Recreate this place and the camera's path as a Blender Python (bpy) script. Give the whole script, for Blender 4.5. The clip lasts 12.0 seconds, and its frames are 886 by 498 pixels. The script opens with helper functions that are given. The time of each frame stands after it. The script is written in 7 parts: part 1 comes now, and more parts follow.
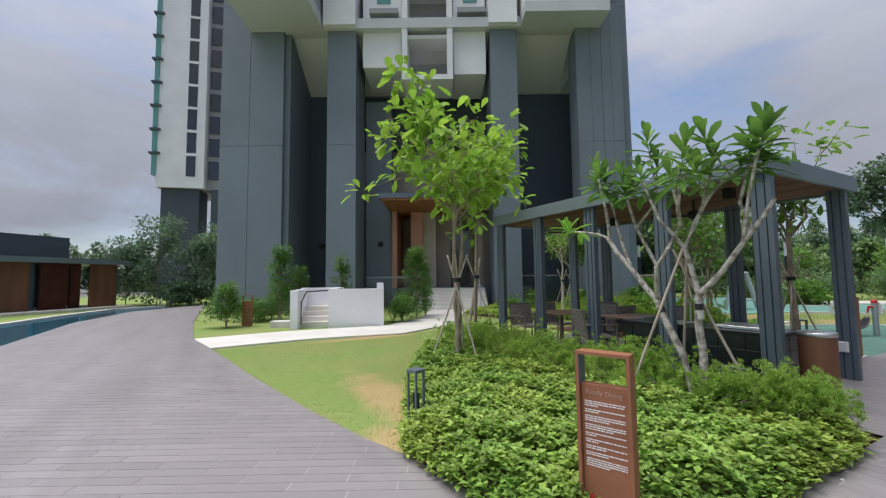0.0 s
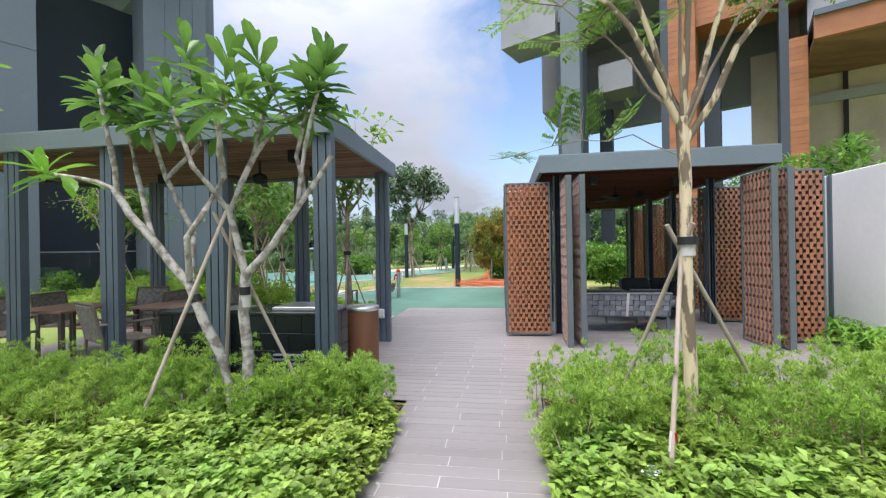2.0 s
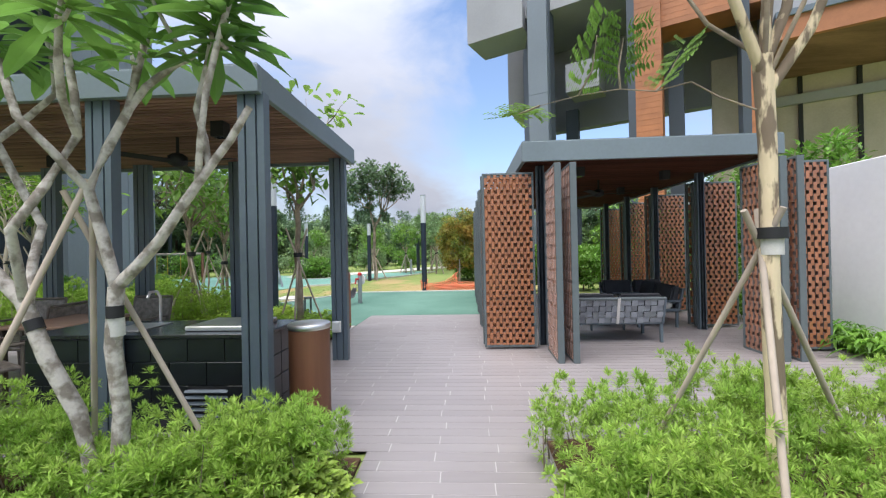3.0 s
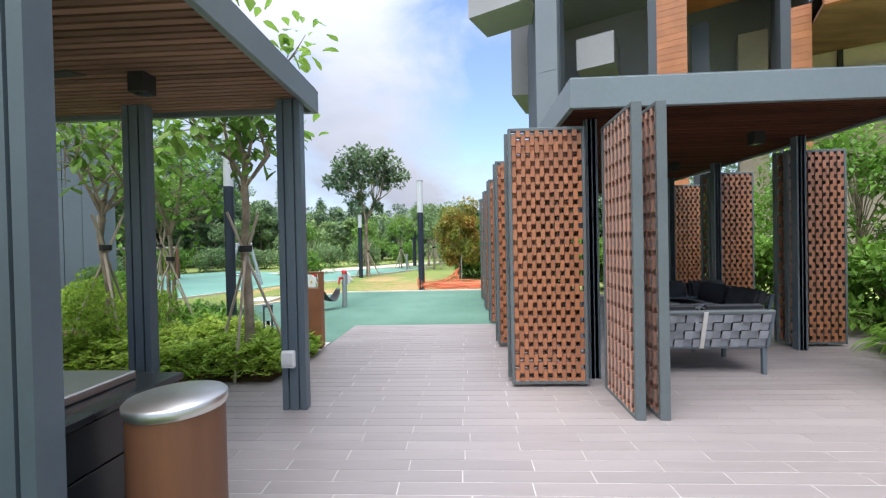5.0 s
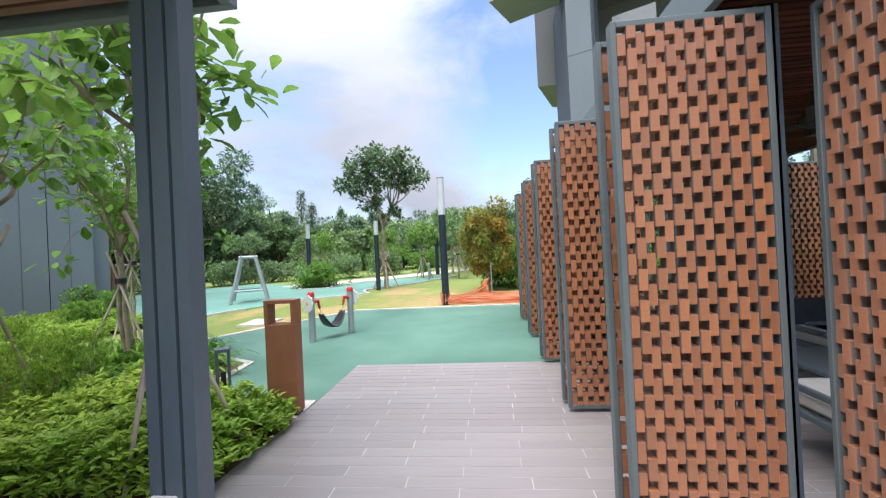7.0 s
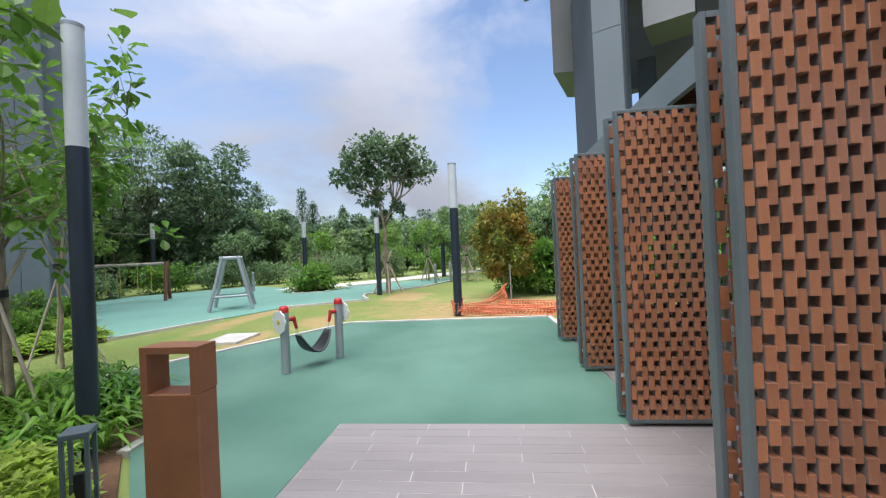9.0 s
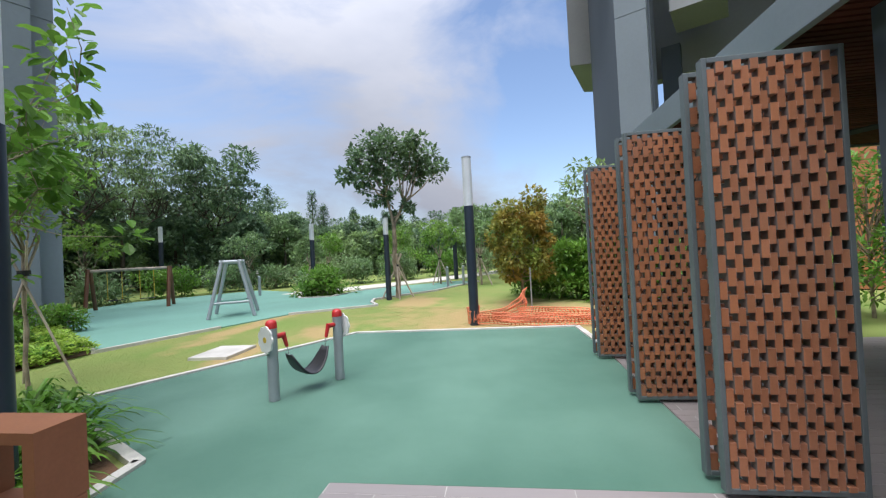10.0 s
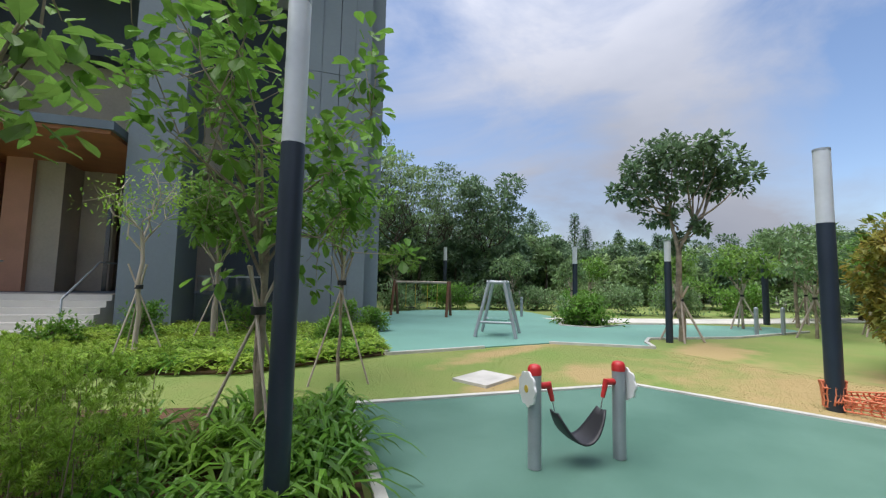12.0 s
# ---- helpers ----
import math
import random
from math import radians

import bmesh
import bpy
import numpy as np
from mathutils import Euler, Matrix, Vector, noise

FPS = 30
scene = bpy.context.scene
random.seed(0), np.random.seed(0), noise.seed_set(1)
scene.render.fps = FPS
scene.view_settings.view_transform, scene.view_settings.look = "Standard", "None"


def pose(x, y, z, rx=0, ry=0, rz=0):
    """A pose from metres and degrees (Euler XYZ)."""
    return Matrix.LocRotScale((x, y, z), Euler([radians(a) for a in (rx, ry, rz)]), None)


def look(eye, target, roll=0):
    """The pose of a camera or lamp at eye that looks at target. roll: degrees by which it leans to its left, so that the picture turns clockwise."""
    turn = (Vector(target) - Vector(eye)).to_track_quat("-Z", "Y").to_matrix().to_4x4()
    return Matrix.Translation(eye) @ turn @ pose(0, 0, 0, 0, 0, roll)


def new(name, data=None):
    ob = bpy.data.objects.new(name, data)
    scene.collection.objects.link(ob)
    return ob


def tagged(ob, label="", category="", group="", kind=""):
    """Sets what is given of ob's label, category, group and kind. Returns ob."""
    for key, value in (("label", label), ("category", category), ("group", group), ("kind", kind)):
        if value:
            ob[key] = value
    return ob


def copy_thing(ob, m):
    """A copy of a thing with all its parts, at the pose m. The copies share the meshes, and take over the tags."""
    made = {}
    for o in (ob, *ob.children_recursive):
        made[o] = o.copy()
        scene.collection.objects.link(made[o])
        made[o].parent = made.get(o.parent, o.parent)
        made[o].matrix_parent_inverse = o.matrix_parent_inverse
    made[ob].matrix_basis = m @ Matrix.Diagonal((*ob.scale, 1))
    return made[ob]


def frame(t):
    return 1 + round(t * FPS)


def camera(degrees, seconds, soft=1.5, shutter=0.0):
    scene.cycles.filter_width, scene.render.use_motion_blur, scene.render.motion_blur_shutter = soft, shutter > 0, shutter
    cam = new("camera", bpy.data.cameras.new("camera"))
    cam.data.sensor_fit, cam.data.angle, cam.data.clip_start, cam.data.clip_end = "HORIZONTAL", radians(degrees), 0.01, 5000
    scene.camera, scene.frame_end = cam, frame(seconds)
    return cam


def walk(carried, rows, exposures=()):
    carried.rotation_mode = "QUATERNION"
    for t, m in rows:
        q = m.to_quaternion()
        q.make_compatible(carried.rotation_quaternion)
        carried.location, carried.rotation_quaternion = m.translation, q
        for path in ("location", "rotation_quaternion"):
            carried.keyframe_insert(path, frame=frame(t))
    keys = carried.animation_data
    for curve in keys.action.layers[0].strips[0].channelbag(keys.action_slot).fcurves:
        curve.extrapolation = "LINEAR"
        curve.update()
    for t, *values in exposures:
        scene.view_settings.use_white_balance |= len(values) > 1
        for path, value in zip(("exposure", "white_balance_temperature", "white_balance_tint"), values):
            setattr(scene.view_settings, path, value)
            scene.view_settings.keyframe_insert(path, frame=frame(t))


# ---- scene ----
cam = camera(94.9, 12.0, 1.25)
PATH = [
    (0, (-0.027, 0.103, 1.414), (0.923, 1.857, 1.56), -0.7),
    (0.5, (0.351, 0.173, 1.364), (1.902, 1.433, 1.447), -0.3),
    (1, (0.647, 0.331, 1.396), (2.481, 1.129, 1.413), -0.6),
    (1.5, (1.024, 0.466, 1.4), (2.967, 0.938, 1.391), -0.7),
    (2, (1.421, 0.601, 1.388), (3.4, 0.891, 1.389), -1.0),
    (2.5, (1.852, 0.722, 1.394), (3.846, 0.882, 1.392), -1.0),
    (3, (2.322, 0.788, 1.37), (4.318, 0.902, 1.376), -1.2),
    (5, (4.112, 0.995, 1.347), (6.11, 1.092, 1.325), -1.2),
    (5.5, (4.58, 1.073, 1.369), (6.578, 1.17, 1.347), -1.8),
    (6, (5.018, 1.08, 1.384), (7.013, 1.221, 1.383), -2.1),
    (6.5, (5.489, 1.158, 1.359), (7.482, 1.333, 1.362), -2.8),
    (7, (5.957, 1.179, 1.38), (7.946, 1.387, 1.392), -2.8),
    (7.5, (6.383, 1.326, 1.4), (8.371, 1.543, 1.414), -2.5),
    (9.5, (8.084, 1.603, 1.392), (10.07, 1.838, 1.406), -2.9),
    (10, (8.487, 1.697, 1.411), (10.468, 1.976, 1.436), -3.0),
    (10.5, (8.878, 1.812, 1.42), (10.845, 2.17, 1.469), -3.2),
    (11, (9.207, 2.003, 1.428), (11.119, 2.582, 1.524), -2.8),
    (11.5, (9.419, 2.166, 1.476), (11.151, 3.154, 1.629), -0.4),
    (12, (9.377, 2.288, 1.488), (10.825, 3.658, 1.649), 1.1),
]
walk(cam, [(t, look(eye, target, roll)) for t, eye, target, roll in PATH], [(t, stops, 6250, 13) for t, stops in ((0, 0.38), (0.5, 0.70), (1.0, 0.86), (1.5, 0.95), (3.0, 1.05), (5.0, 1.24), (6.5, 1.28), (7.5, 1.14), (9.5, 0.82), (11.0, 0.70), (11.5, 0.62), (12, 0.6))])

# ---- world and light ----
SUN_EL, SUN_AZ = 72.0, 302.0
world = bpy.data.worlds.new("sky")
scene.world = world
world.use_nodes = True
wn, wl = world.node_tree.nodes, world.node_tree.links
wn.clear()
w_out = wn.new("ShaderNodeOutputWorld")
w_bg = wn.new("ShaderNodeBackground")
w_bg.inputs["Strength"].default_value = 0.122
w_sky = wn.new("ShaderNodeTexSky")
w_sky.sky_type, w_sky.sun_disc = "NISHITA", False
w_sky.sun_elevation, w_sky.sun_rotation = radians(SUN_EL), radians(SUN_AZ)
w_sky.air_density, w_sky.dust_density, w_sky.ozone_density = 1.0, 1.3, 1.4
w_co = wn.new("ShaderNodeTexCoord")
w_map = wn.new("ShaderNodeMapping")
w_map.inputs["Scale"].default_value = (1.0, 1.0, 2.4)
w_map.inputs["Location"].default_value = (0.35, 0.1, 0.0)
w_noise = wn.new("ShaderNodeTexNoise")
for key, value in (("Scale", 1.9), ("Detail", 7.0), ("Roughness", 0.58), ("Distortion", 0.5)):
    w_noise.inputs[key].default_value = value
w_ramp = wn.new("ShaderNodeValToRGB")
w_ramp.color_ramp.elements[0].position, w_ramp.color_ramp.elements[1].position = 0.36, 0.66
w_shade = wn.new("ShaderNodeTexNoise")
w_shade.inputs["Scale"].default_value, w_shade.inputs["Detail"].default_value = 3.4, 5.0
w_cloud = wn.new("ShaderNodeValToRGB")
w_cloud.color_ramp.elements[0].color, w_cloud.color_ramp.elements[1].color = (2.6, 2.78, 3.2, 1), (3.15, 3.27, 3.6, 1)
w_cloud.color_ramp.elements[0].position, w_cloud.color_ramp.elements[1].position = 0.35, 0.65
w_mix = wn.new("ShaderNodeMix")
w_mix.data_type = "RGBA"
wl.new(w_co.outputs["Generated"], w_map.inputs["Vector"])
wl.new(w_map.outputs["Vector"], w_noise.inputs["Vector"])
wl.new(w_map.outputs["Vector"], w_shade.inputs["Vector"])
# a cumulus bank over the wood and a clearer stretch beside it
w_last = w_noise.outputs["Fac"]
for w_az, w_el, w_near, w_full, w_gain in ((10.0, 17.0, 0.966, 0.997, 0.16), (30.0, 40.0, 0.80, 0.97, 0.10), (-12.0, 24.0, 0.90, 0.985, -0.13), (110.0, 24.0, 0.82, 0.97, 0.14)):
    w_dot = wn.new("ShaderNodeVectorMath")
    w_dot.operation = "DOT_PRODUCT"
    w_dot.inputs[1].default_value = (math.cos(radians(w_el)) * math.cos(radians(w_az)), math.cos(radians(w_el)) * math.sin(radians(w_az)), math.sin(radians(w_el)))
    wl.new(w_co.outputs["Generated"], w_dot.inputs[0])
    w_rng = wn.new("ShaderNodeMapRange")
    w_rng.interpolation_type = "SMOOTHSTEP"
    for w_key, w_value in (("From Min", w_near), ("From Max", w_full), ("To Max", w_gain)):
        w_rng.inputs[w_key].default_value = w_value
    wl.new(w_dot.outputs["Value"], w_rng.inputs["Value"])
    w_add = wn.new("ShaderNodeMath")
    wl.new(w_last, w_add.inputs[0])
    wl.new(w_rng.outputs["Result"], w_add.inputs[1])
    w_last = w_add.outputs[0]
wl.new(w_last, w_ramp.inputs["Fac"])
wl.new(w_shade.outputs["Fac"], w_cloud.inputs["Fac"])
wl.new(w_ramp.outputs["Color"], w_mix.inputs["Factor"])
wl.new(w_sky.outputs["Color"], w_mix.inputs["A"])
# an overcast sky is brighter overhead than at the horizon
w_sep = wn.new("ShaderNodeSeparateXYZ")
w_sq = wn.new("ShaderNodeMath")
w_sq.operation = "MULTIPLY"
w_rise = wn.new("ShaderNodeMath")
w_rise.operation = "MULTIPLY_ADD"
w_rise.inputs[1].default_value, w_rise.inputs[2].default_value = 2.2, 0.70
w_scale = wn.new("ShaderNodeVectorMath")
w_scale.operation = "SCALE"
wl.new(w_co.outputs["Generated"], w_sep.inputs["Vector"])
wl.new(w_sep.outputs["Z"], w_sq.inputs[0])
wl.new(w_sep.outputs["Z"], w_sq.inputs[1])
wl.new(w_sq.outputs["Value"], w_rise.inputs[0])
wl.new(w_cloud.outputs["Color"], w_scale.inputs[0])
wl.new(w_rise.outputs["Value"], w_scale.inputs["Scale"])
wl.new(w_scale.outputs["Vector"], w_mix.inputs["B"])
wl.new(w_mix.outputs["Result"], w_bg.inputs["Color"])
wl.new(w_bg.outputs["Background"], w_out.inputs["Surface"])
sun = new("sun", bpy.data.lights.new("sun", "SUN"))
sun.data.energy, sun.data.angle, sun.data.color = 3.0, radians(60), (1.0, 0.96, 0.90)
sun_dir = Vector((math.sin(radians(SUN_AZ)) * math.cos(radians(SUN_EL)), math.cos(radians(SUN_AZ)) * math.cos(radians(SUN_EL)), math.sin(radians(SUN_EL))))
sun.matrix_world = look(sun_dir * 60, (0, 0, 0))

# ---- materials ----
def paint(name, col, rough=0.6, metal=0.0, vary=0.12, scale=1.2, grain=40.0, bump=0.05, island=0.0, obj=0.0, stretch=(1, 1, 1), spec=0.5, sharp=0.0, col2=None, translucent=0.0):
    """A surface with stains at one scale and grain at another; island and obj: how far pieces differ in brightness."""
    m = bpy.data.materials.new(name)
    m.use_nodes = True
    n, l = m.node_tree.nodes, m.node_tree.links
    b = n["Principled BSDF"]
    b.inputs["Roughness"].default_value, b.inputs["Metallic"].default_value = rough, metal
    b.inputs["Specular IOR Level"].default_value = spec
    co = n.new("ShaderNodeTexCoord")
    mp = n.new("ShaderNodeMapping")
    mp.inputs["Scale"].default_value = stretch
    l.new(co.outputs["Object"], mp.inputs["Vector"])
    big, fine = n.new("ShaderNodeTexNoise"), n.new("ShaderNodeTexNoise")
    big.inputs["Scale"].default_value, big.inputs["Detail"].default_value = scale, 5.0
    fine.inputs["Scale"].default_value, fine.inputs["Detail"].default_value = grain, 3.0
    for q in (big, fine):
        l.new(mp.outputs["Vector"], q.inputs["Vector"])
    mix = n.new("ShaderNodeMix")
    mix.data_type = "RGBA"
    second = col2 or [c * (1 - 2 * vary) for c in col]
    mix.inputs["A"].default_value, mix.inputs["B"].default_value = (*col, 1), (*second, 1)
    rng = n.new("ShaderNodeMapRange")
    rng.inputs["From Min"].default_value, rng.inputs["From Max"].default_value = 0.35 + 0.14 * sharp, 0.68 - 0.14 * sharp
    l.new(big.outputs["Fac"], rng.inputs["Value"])
    l.new(rng.outputs["Result"], mix.inputs["Factor"])
    val = n.new("ShaderNodeMath")
    val.operation = "MULTIPLY_ADD"
    val.inputs[1].default_value, val.inputs[2].default_value = 2.2 * vary, 1.0 - 1.1 * vary
    l.new(fine.outputs["Fac"], val.inputs[0])
    last = val.outputs[0]
    for on, node, out in ((island, "ShaderNodeNewGeometry", "Random Per Island"), (obj, "ShaderNodeObjectInfo", "Random")):
        if on:
            g = n.new(node)
            a = n.new("ShaderNodeMath")
            a.operation = "MULTIPLY_ADD"
            a.inputs[1].default_value, a.inputs[2].default_value = 2 * on, 1.0 - on
            l.new(g.outputs[out], a.inputs[0])
            k = n.new("ShaderNodeMath")
            k.operation = "MULTIPLY"
            l.new(last, k.inputs[0])
            l.new(a.outputs[0], k.inputs[1])
            last = k.outputs[0]
    tint = n.new("ShaderNodeMix")
    tint.data_type, tint.blend_type = "RGBA", "MULTIPLY"
    tint.inputs["Factor"].default_value = 1.0
    l.new(mix.outputs["Result"], tint.inputs["A"])
    l.new(last, tint.inputs["B"])
    l.new(tint.outputs["Result"], b.inputs["Base Color"])
    if bump:
        bp = n.new("ShaderNodeBump")
        bp.inputs["Strength"].default_value, bp.inputs["Distance"].default_value = bump, 0.01
        l.new(fine.outputs["Fac"], bp.inputs["Height"])
        l.new(bp.outputs["Normal"], b.inputs["Normal"])
    if translucent:
        t = n.new("ShaderNodeBsdfTranslucent")
        mx = n.new("ShaderNodeMixShader")
        mx.inputs[0].default_value = translucent
        l.new(tint.outputs["Result"], t.inputs["Color"])
        l.new(b.outputs[0], mx.inputs[1])
        l.new(t.outputs[0], mx.inputs[2])
        l.new(mx.outputs[0], n["Material Output"].inputs["Surface"])
    return m


def leafy(name, col, col2, rough=0.45, island=0.35, trans=0.3, scale=0.9):
    return paint(name, col, rough, vary=0.1, scale=scale, grain=25, bump=0, island=island, col2=col2, translucent=trans, spec=0.35)


M_TILE = paint("paving_tile", (0.266, 0.243, 0.24), 0.45, vary=0.08, scale=2.0, grain=18, bump=0.06, obj=0.07, stretch=(1, 0.12, 1), col2=(0.215, 0.193, 0.19))
M_TILE_JOINED = paint("paving_tile_far", (0.266, 0.243, 0.24), 0.45, vary=0.08, scale=2.0, grain=18, bump=0.06, island=0.07, stretch=(1, 0.12, 1), col2=(0.215, 0.193, 0.19))
M_GROUT = paint("grout", (0.60, 0.575, 0.55), 0.9, vary=0.2)
M_LAWN = paint("lawn", (0.205, 0.29, 0.08), 0.9, vary=0.12, scale=0.6, grain=60, bump=0.5, col2=(0.265, 0.29, 0.10), spec=0.1)


def dry_patches(m, patches, col):
    """Lays worn, dry patches with ragged edges over a lawn surface."""
    n, l = m.node_tree.nodes, m.node_tree.links
    b = n["Principled BSDF"]
    old = b.inputs["Base Color"].links[0].from_socket
    co = n.new("ShaderNodeTexCoord")
    ns = n.new("ShaderNodeTexNoise")
    ns.inputs["Scale"].default_value, ns.inputs["Detail"].default_value = 1.6, 6.0
    l.new(co.outputs["Object"], ns.inputs["Vector"])
    last = None
    for cx, cy, rx, ry in patches:
        mp = n.new("ShaderNodeMapping")
        mp.vector_type = "TEXTURE"
        mp.inputs["Location"].default_value, mp.inputs["Scale"].default_value = (cx, cy, 0), (rx, ry, 1000)
        l.new(co.outputs["Object"], mp.inputs["Vector"])
        ln = n.new("ShaderNodeVectorMath")
        ln.operation = "LENGTH"
        l.new(mp.outputs["Vector"], ln.inputs[0])
        if last is None:
            last = ln.outputs["Value"]
        else:
            k = n.new("ShaderNodeMath")
            k.operation = "MINIMUM"
            l.new(last, k.inputs[0])
            l.new(ln.outputs["Value"], k.inputs[1])
            last = k.outputs[0]
    ad = n.new("ShaderNodeMath")
    ad.operation = "MULTIPLY_ADD"
    ad.inputs[1].default_value = 1.7
    l.new(ns.outputs["Fac"], ad.inputs[0])
    l.new(last, ad.inputs[2])
    rg = n.new("ShaderNodeMapRange")
    rg.inputs["From Min"].default_value, rg.inputs["From Max"].default_value = 2.05, 1.35
    l.new(ad.outputs[0], rg.inputs["Value"])
    mx = n.new("ShaderNodeMix")
    mx.data_type = "RGBA"
    mx.inputs["B"].default_value = (*col, 1)
    l.new(rg.outputs["Result"], mx.inputs["Factor"])
    l.new(old, mx.inputs["A"])
    l.new(mx.outputs["Result"], b.inputs["Base Color"])


DRY_SPOTS = [(17.7, 0.9, 2.6, 3.8), (20.8, 4.3, 1.8, 0.9), (14.6, 5.9, 0.8, 0.3), (17.2, 7.5, 2.4, 0.4), (1.8, 4.7, 0.38, 1.7), (1.4, 3.6, 0.3, 0.5), (16.3, 5.3, 1.0, 0.6), (3.0, 10.0, 1.5, 0.25)]
dry_patches(M_LAWN, DRY_SPOTS, (0.42, 0.32, 0.15))


def grey_beyond(m, near, far, col):
    """Turns a ground surface to a plain colour beyond the garden, to change the light it bounces."""
    n, l = m.node_tree.nodes, m.node_tree.links
    b = n["Principled BSDF"]
    old = b.inputs["Base Color"].links[0].from_socket
    co = n.new("ShaderNodeTexCoord")
    ln = n.new("ShaderNodeVectorMath")
    ln.operation = "LENGTH"
    l.new(co.outputs["Object"], ln.inputs[0])
    rg = n.new("ShaderNodeMapRange")
    rg.inputs["From Min"].default_value, rg.inputs["From Max"].default_value = near, far
    l.new(ln.outputs["Value"], rg.inputs["Value"])
    mx = n.new("ShaderNodeMix")
    mx.data_type = "RGBA"
    mx.inputs["B"].default_value = (*col, 1)
    l.new(rg.outputs["Result"], mx.inputs["Factor"])
    l.new(old, mx.inputs["A"])
    l.new(mx.outputs["Result"], b.inputs["Base Color"])


# grey far ground behind the woodland, added to bounce less green onto white walls
grey_beyond(M_LAWN, 48, 62, (0.17, 0.165, 0.155))
M_SOIL = paint("soil", (0.16, 0.085, 0.045), 0.95, vary=0.3, scale=3, grain=40, bump=0.8)
M_RUBBER = paint("green_rubber", (0.066, 0.16, 0.116), 0.75, vary=0.14, scale=0.7, grain=160, bump=0.25, col2=(0.112, 0.228, 0.172))
M_RUBBER_PALE = paint("teal_rubber", (0.17, 0.36, 0.285), 0.75, vary=0.09, scale=0.4, grain=120, bump=0.25)
M_KERB = paint("kerb_concrete", (0.62, 0.60, 0.55), 0.8, vary=0.12, scale=3, grain=60, bump=0.15)
M_CONC = paint("pale_concrete", (0.66, 0.63, 0.56), 0.85, vary=0.08, scale=1.0, grain=50, bump=0.1)
M_STEEL = paint("slate_blue_steel", (0.106, 0.137, 0.163), 0.42, vary=0.08, scale=1.5, grain=30, bump=0.02)
M_STEEL_PALE = paint("grey_steel_fascia", (0.17, 0.21, 0.225), 0.42, vary=0.08, scale=1.0, grain=30, bump=0.02)
M_FRAME = paint("grey_screen_frame", (0.12, 0.145, 0.15), 0.5, vary=0.08, scale=2, grain=30, bump=0.02)
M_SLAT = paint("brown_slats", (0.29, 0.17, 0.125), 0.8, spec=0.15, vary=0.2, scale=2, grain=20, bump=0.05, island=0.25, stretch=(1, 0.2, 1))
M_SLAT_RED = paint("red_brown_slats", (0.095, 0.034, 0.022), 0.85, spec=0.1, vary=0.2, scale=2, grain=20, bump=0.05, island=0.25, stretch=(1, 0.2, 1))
M_BRICK = paint("terracotta", (0.37, 0.14, 0.058), 0.42, vary=0.15, scale=4, grain=60, bump=0.15, obj=0.16)
M_BRICK_JOINED = paint("terracotta_far", (0.37, 0.14, 0.058), 0.42, vary=0.15, scale=4, grain=60, bump=0.15, island=0.16)
for dusty in (M_BRICK, M_BRICK_JOINED):
    dust = dusty.node_tree.nodes["Principled BSDF"]
    dust.inputs["Sheen Weight"].default_value, dust.inputs["Sheen Roughness"].default_value = 0.55, 0.45
    dust.inputs["Coat Weight"].default_value, dust.inputs["Coat Roughness"].default_value = 0.5, 0.28
    dust.inputs["Sheen Tint"].default_value = (0.75, 0.72, 0.72, 1)
# grey for the block sides, painting in the sky reflection seen at grazing angles
M_BRICK_SKY_SIDE = paint("sky_grey_brick_side", (0.21, 0.175, 0.16), 0.6, vary=0.15, scale=5, grain=60, bump=0.1)
M_RUST = paint("rust_brown_metal", (0.30, 0.12, 0.055), 0.6, vary=0.1, scale=5, grain=90, bump=0.06)
M_WOODMETAL = paint("wood_grain_metal", (0.20, 0.085, 0.042), 0.5, vary=0.18, scale=4, grain=30, bump=0.03, stretch=(1, 1, 0.06))
M_TITLE = paint("faded_lettering", (0.46, 0.29, 0.21), 0.6, vary=0.05, bump=0)
M_TEXT = paint("white_lettering", (0.75, 0.72, 0.68), 0.6, vary=0.03, bump=0)
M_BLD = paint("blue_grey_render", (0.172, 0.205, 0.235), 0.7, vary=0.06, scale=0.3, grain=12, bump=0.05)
# darker copy of the blue-grey render; shade of recesses and flanks is in its colour
M_BLD_DARK_SHADE = paint("dark_and_shaded_blue_grey_render", (0.058, 0.074, 0.093), 0.7, vary=0.06, scale=0.4, grain=12, bump=0.05)
M_SOFFIT = paint("grey_soffit", (0.33, 0.335, 0.35), 0.8, vary=0.06, scale=0.4, grain=10, bump=0.03)
M_UNDER = paint("pale_soffit_render", (0.56, 0.565, 0.58), 0.8, vary=0.05, scale=0.4, grain=10, bump=0.03)
M_WHITE = paint("white_render", (0.76, 0.75, 0.76), 0.75, vary=0.05, scale=0.5, grain=15, bump=0.04)
M_TAN = paint("tan_stone", (0.50, 0.43, 0.345), 0.7, vary=0.1, scale=0.8, grain=14, bump=0.05)
M_ORANGE = paint("orange_timber_cladding", (0.40, 0.155, 0.06), 0.55, vary=0.12, scale=1.5, grain=20, bump=0.05, island=0.12)
M_SALMON = paint("salmon_cladding", (0.54, 0.27, 0.18), 0.6, vary=0.06, scale=1.5, grain=20, bump=0.05)
M_TEALGLASS = paint("teal_glass", (0.12, 0.30, 0.28), 0.15, vary=0.05, bump=0)
M_DARKGLASS = paint("dark_window_glass", (0.02, 0.025, 0.03), 0.08, vary=0.05, bump=0, spec=0.8)
M_BLACKTILE = paint("black_glazed_tile", (0.016, 0.02, 0.024), 0.28, vary=0.15, scale=6, grain=50, bump=0.03, obj=0.3)
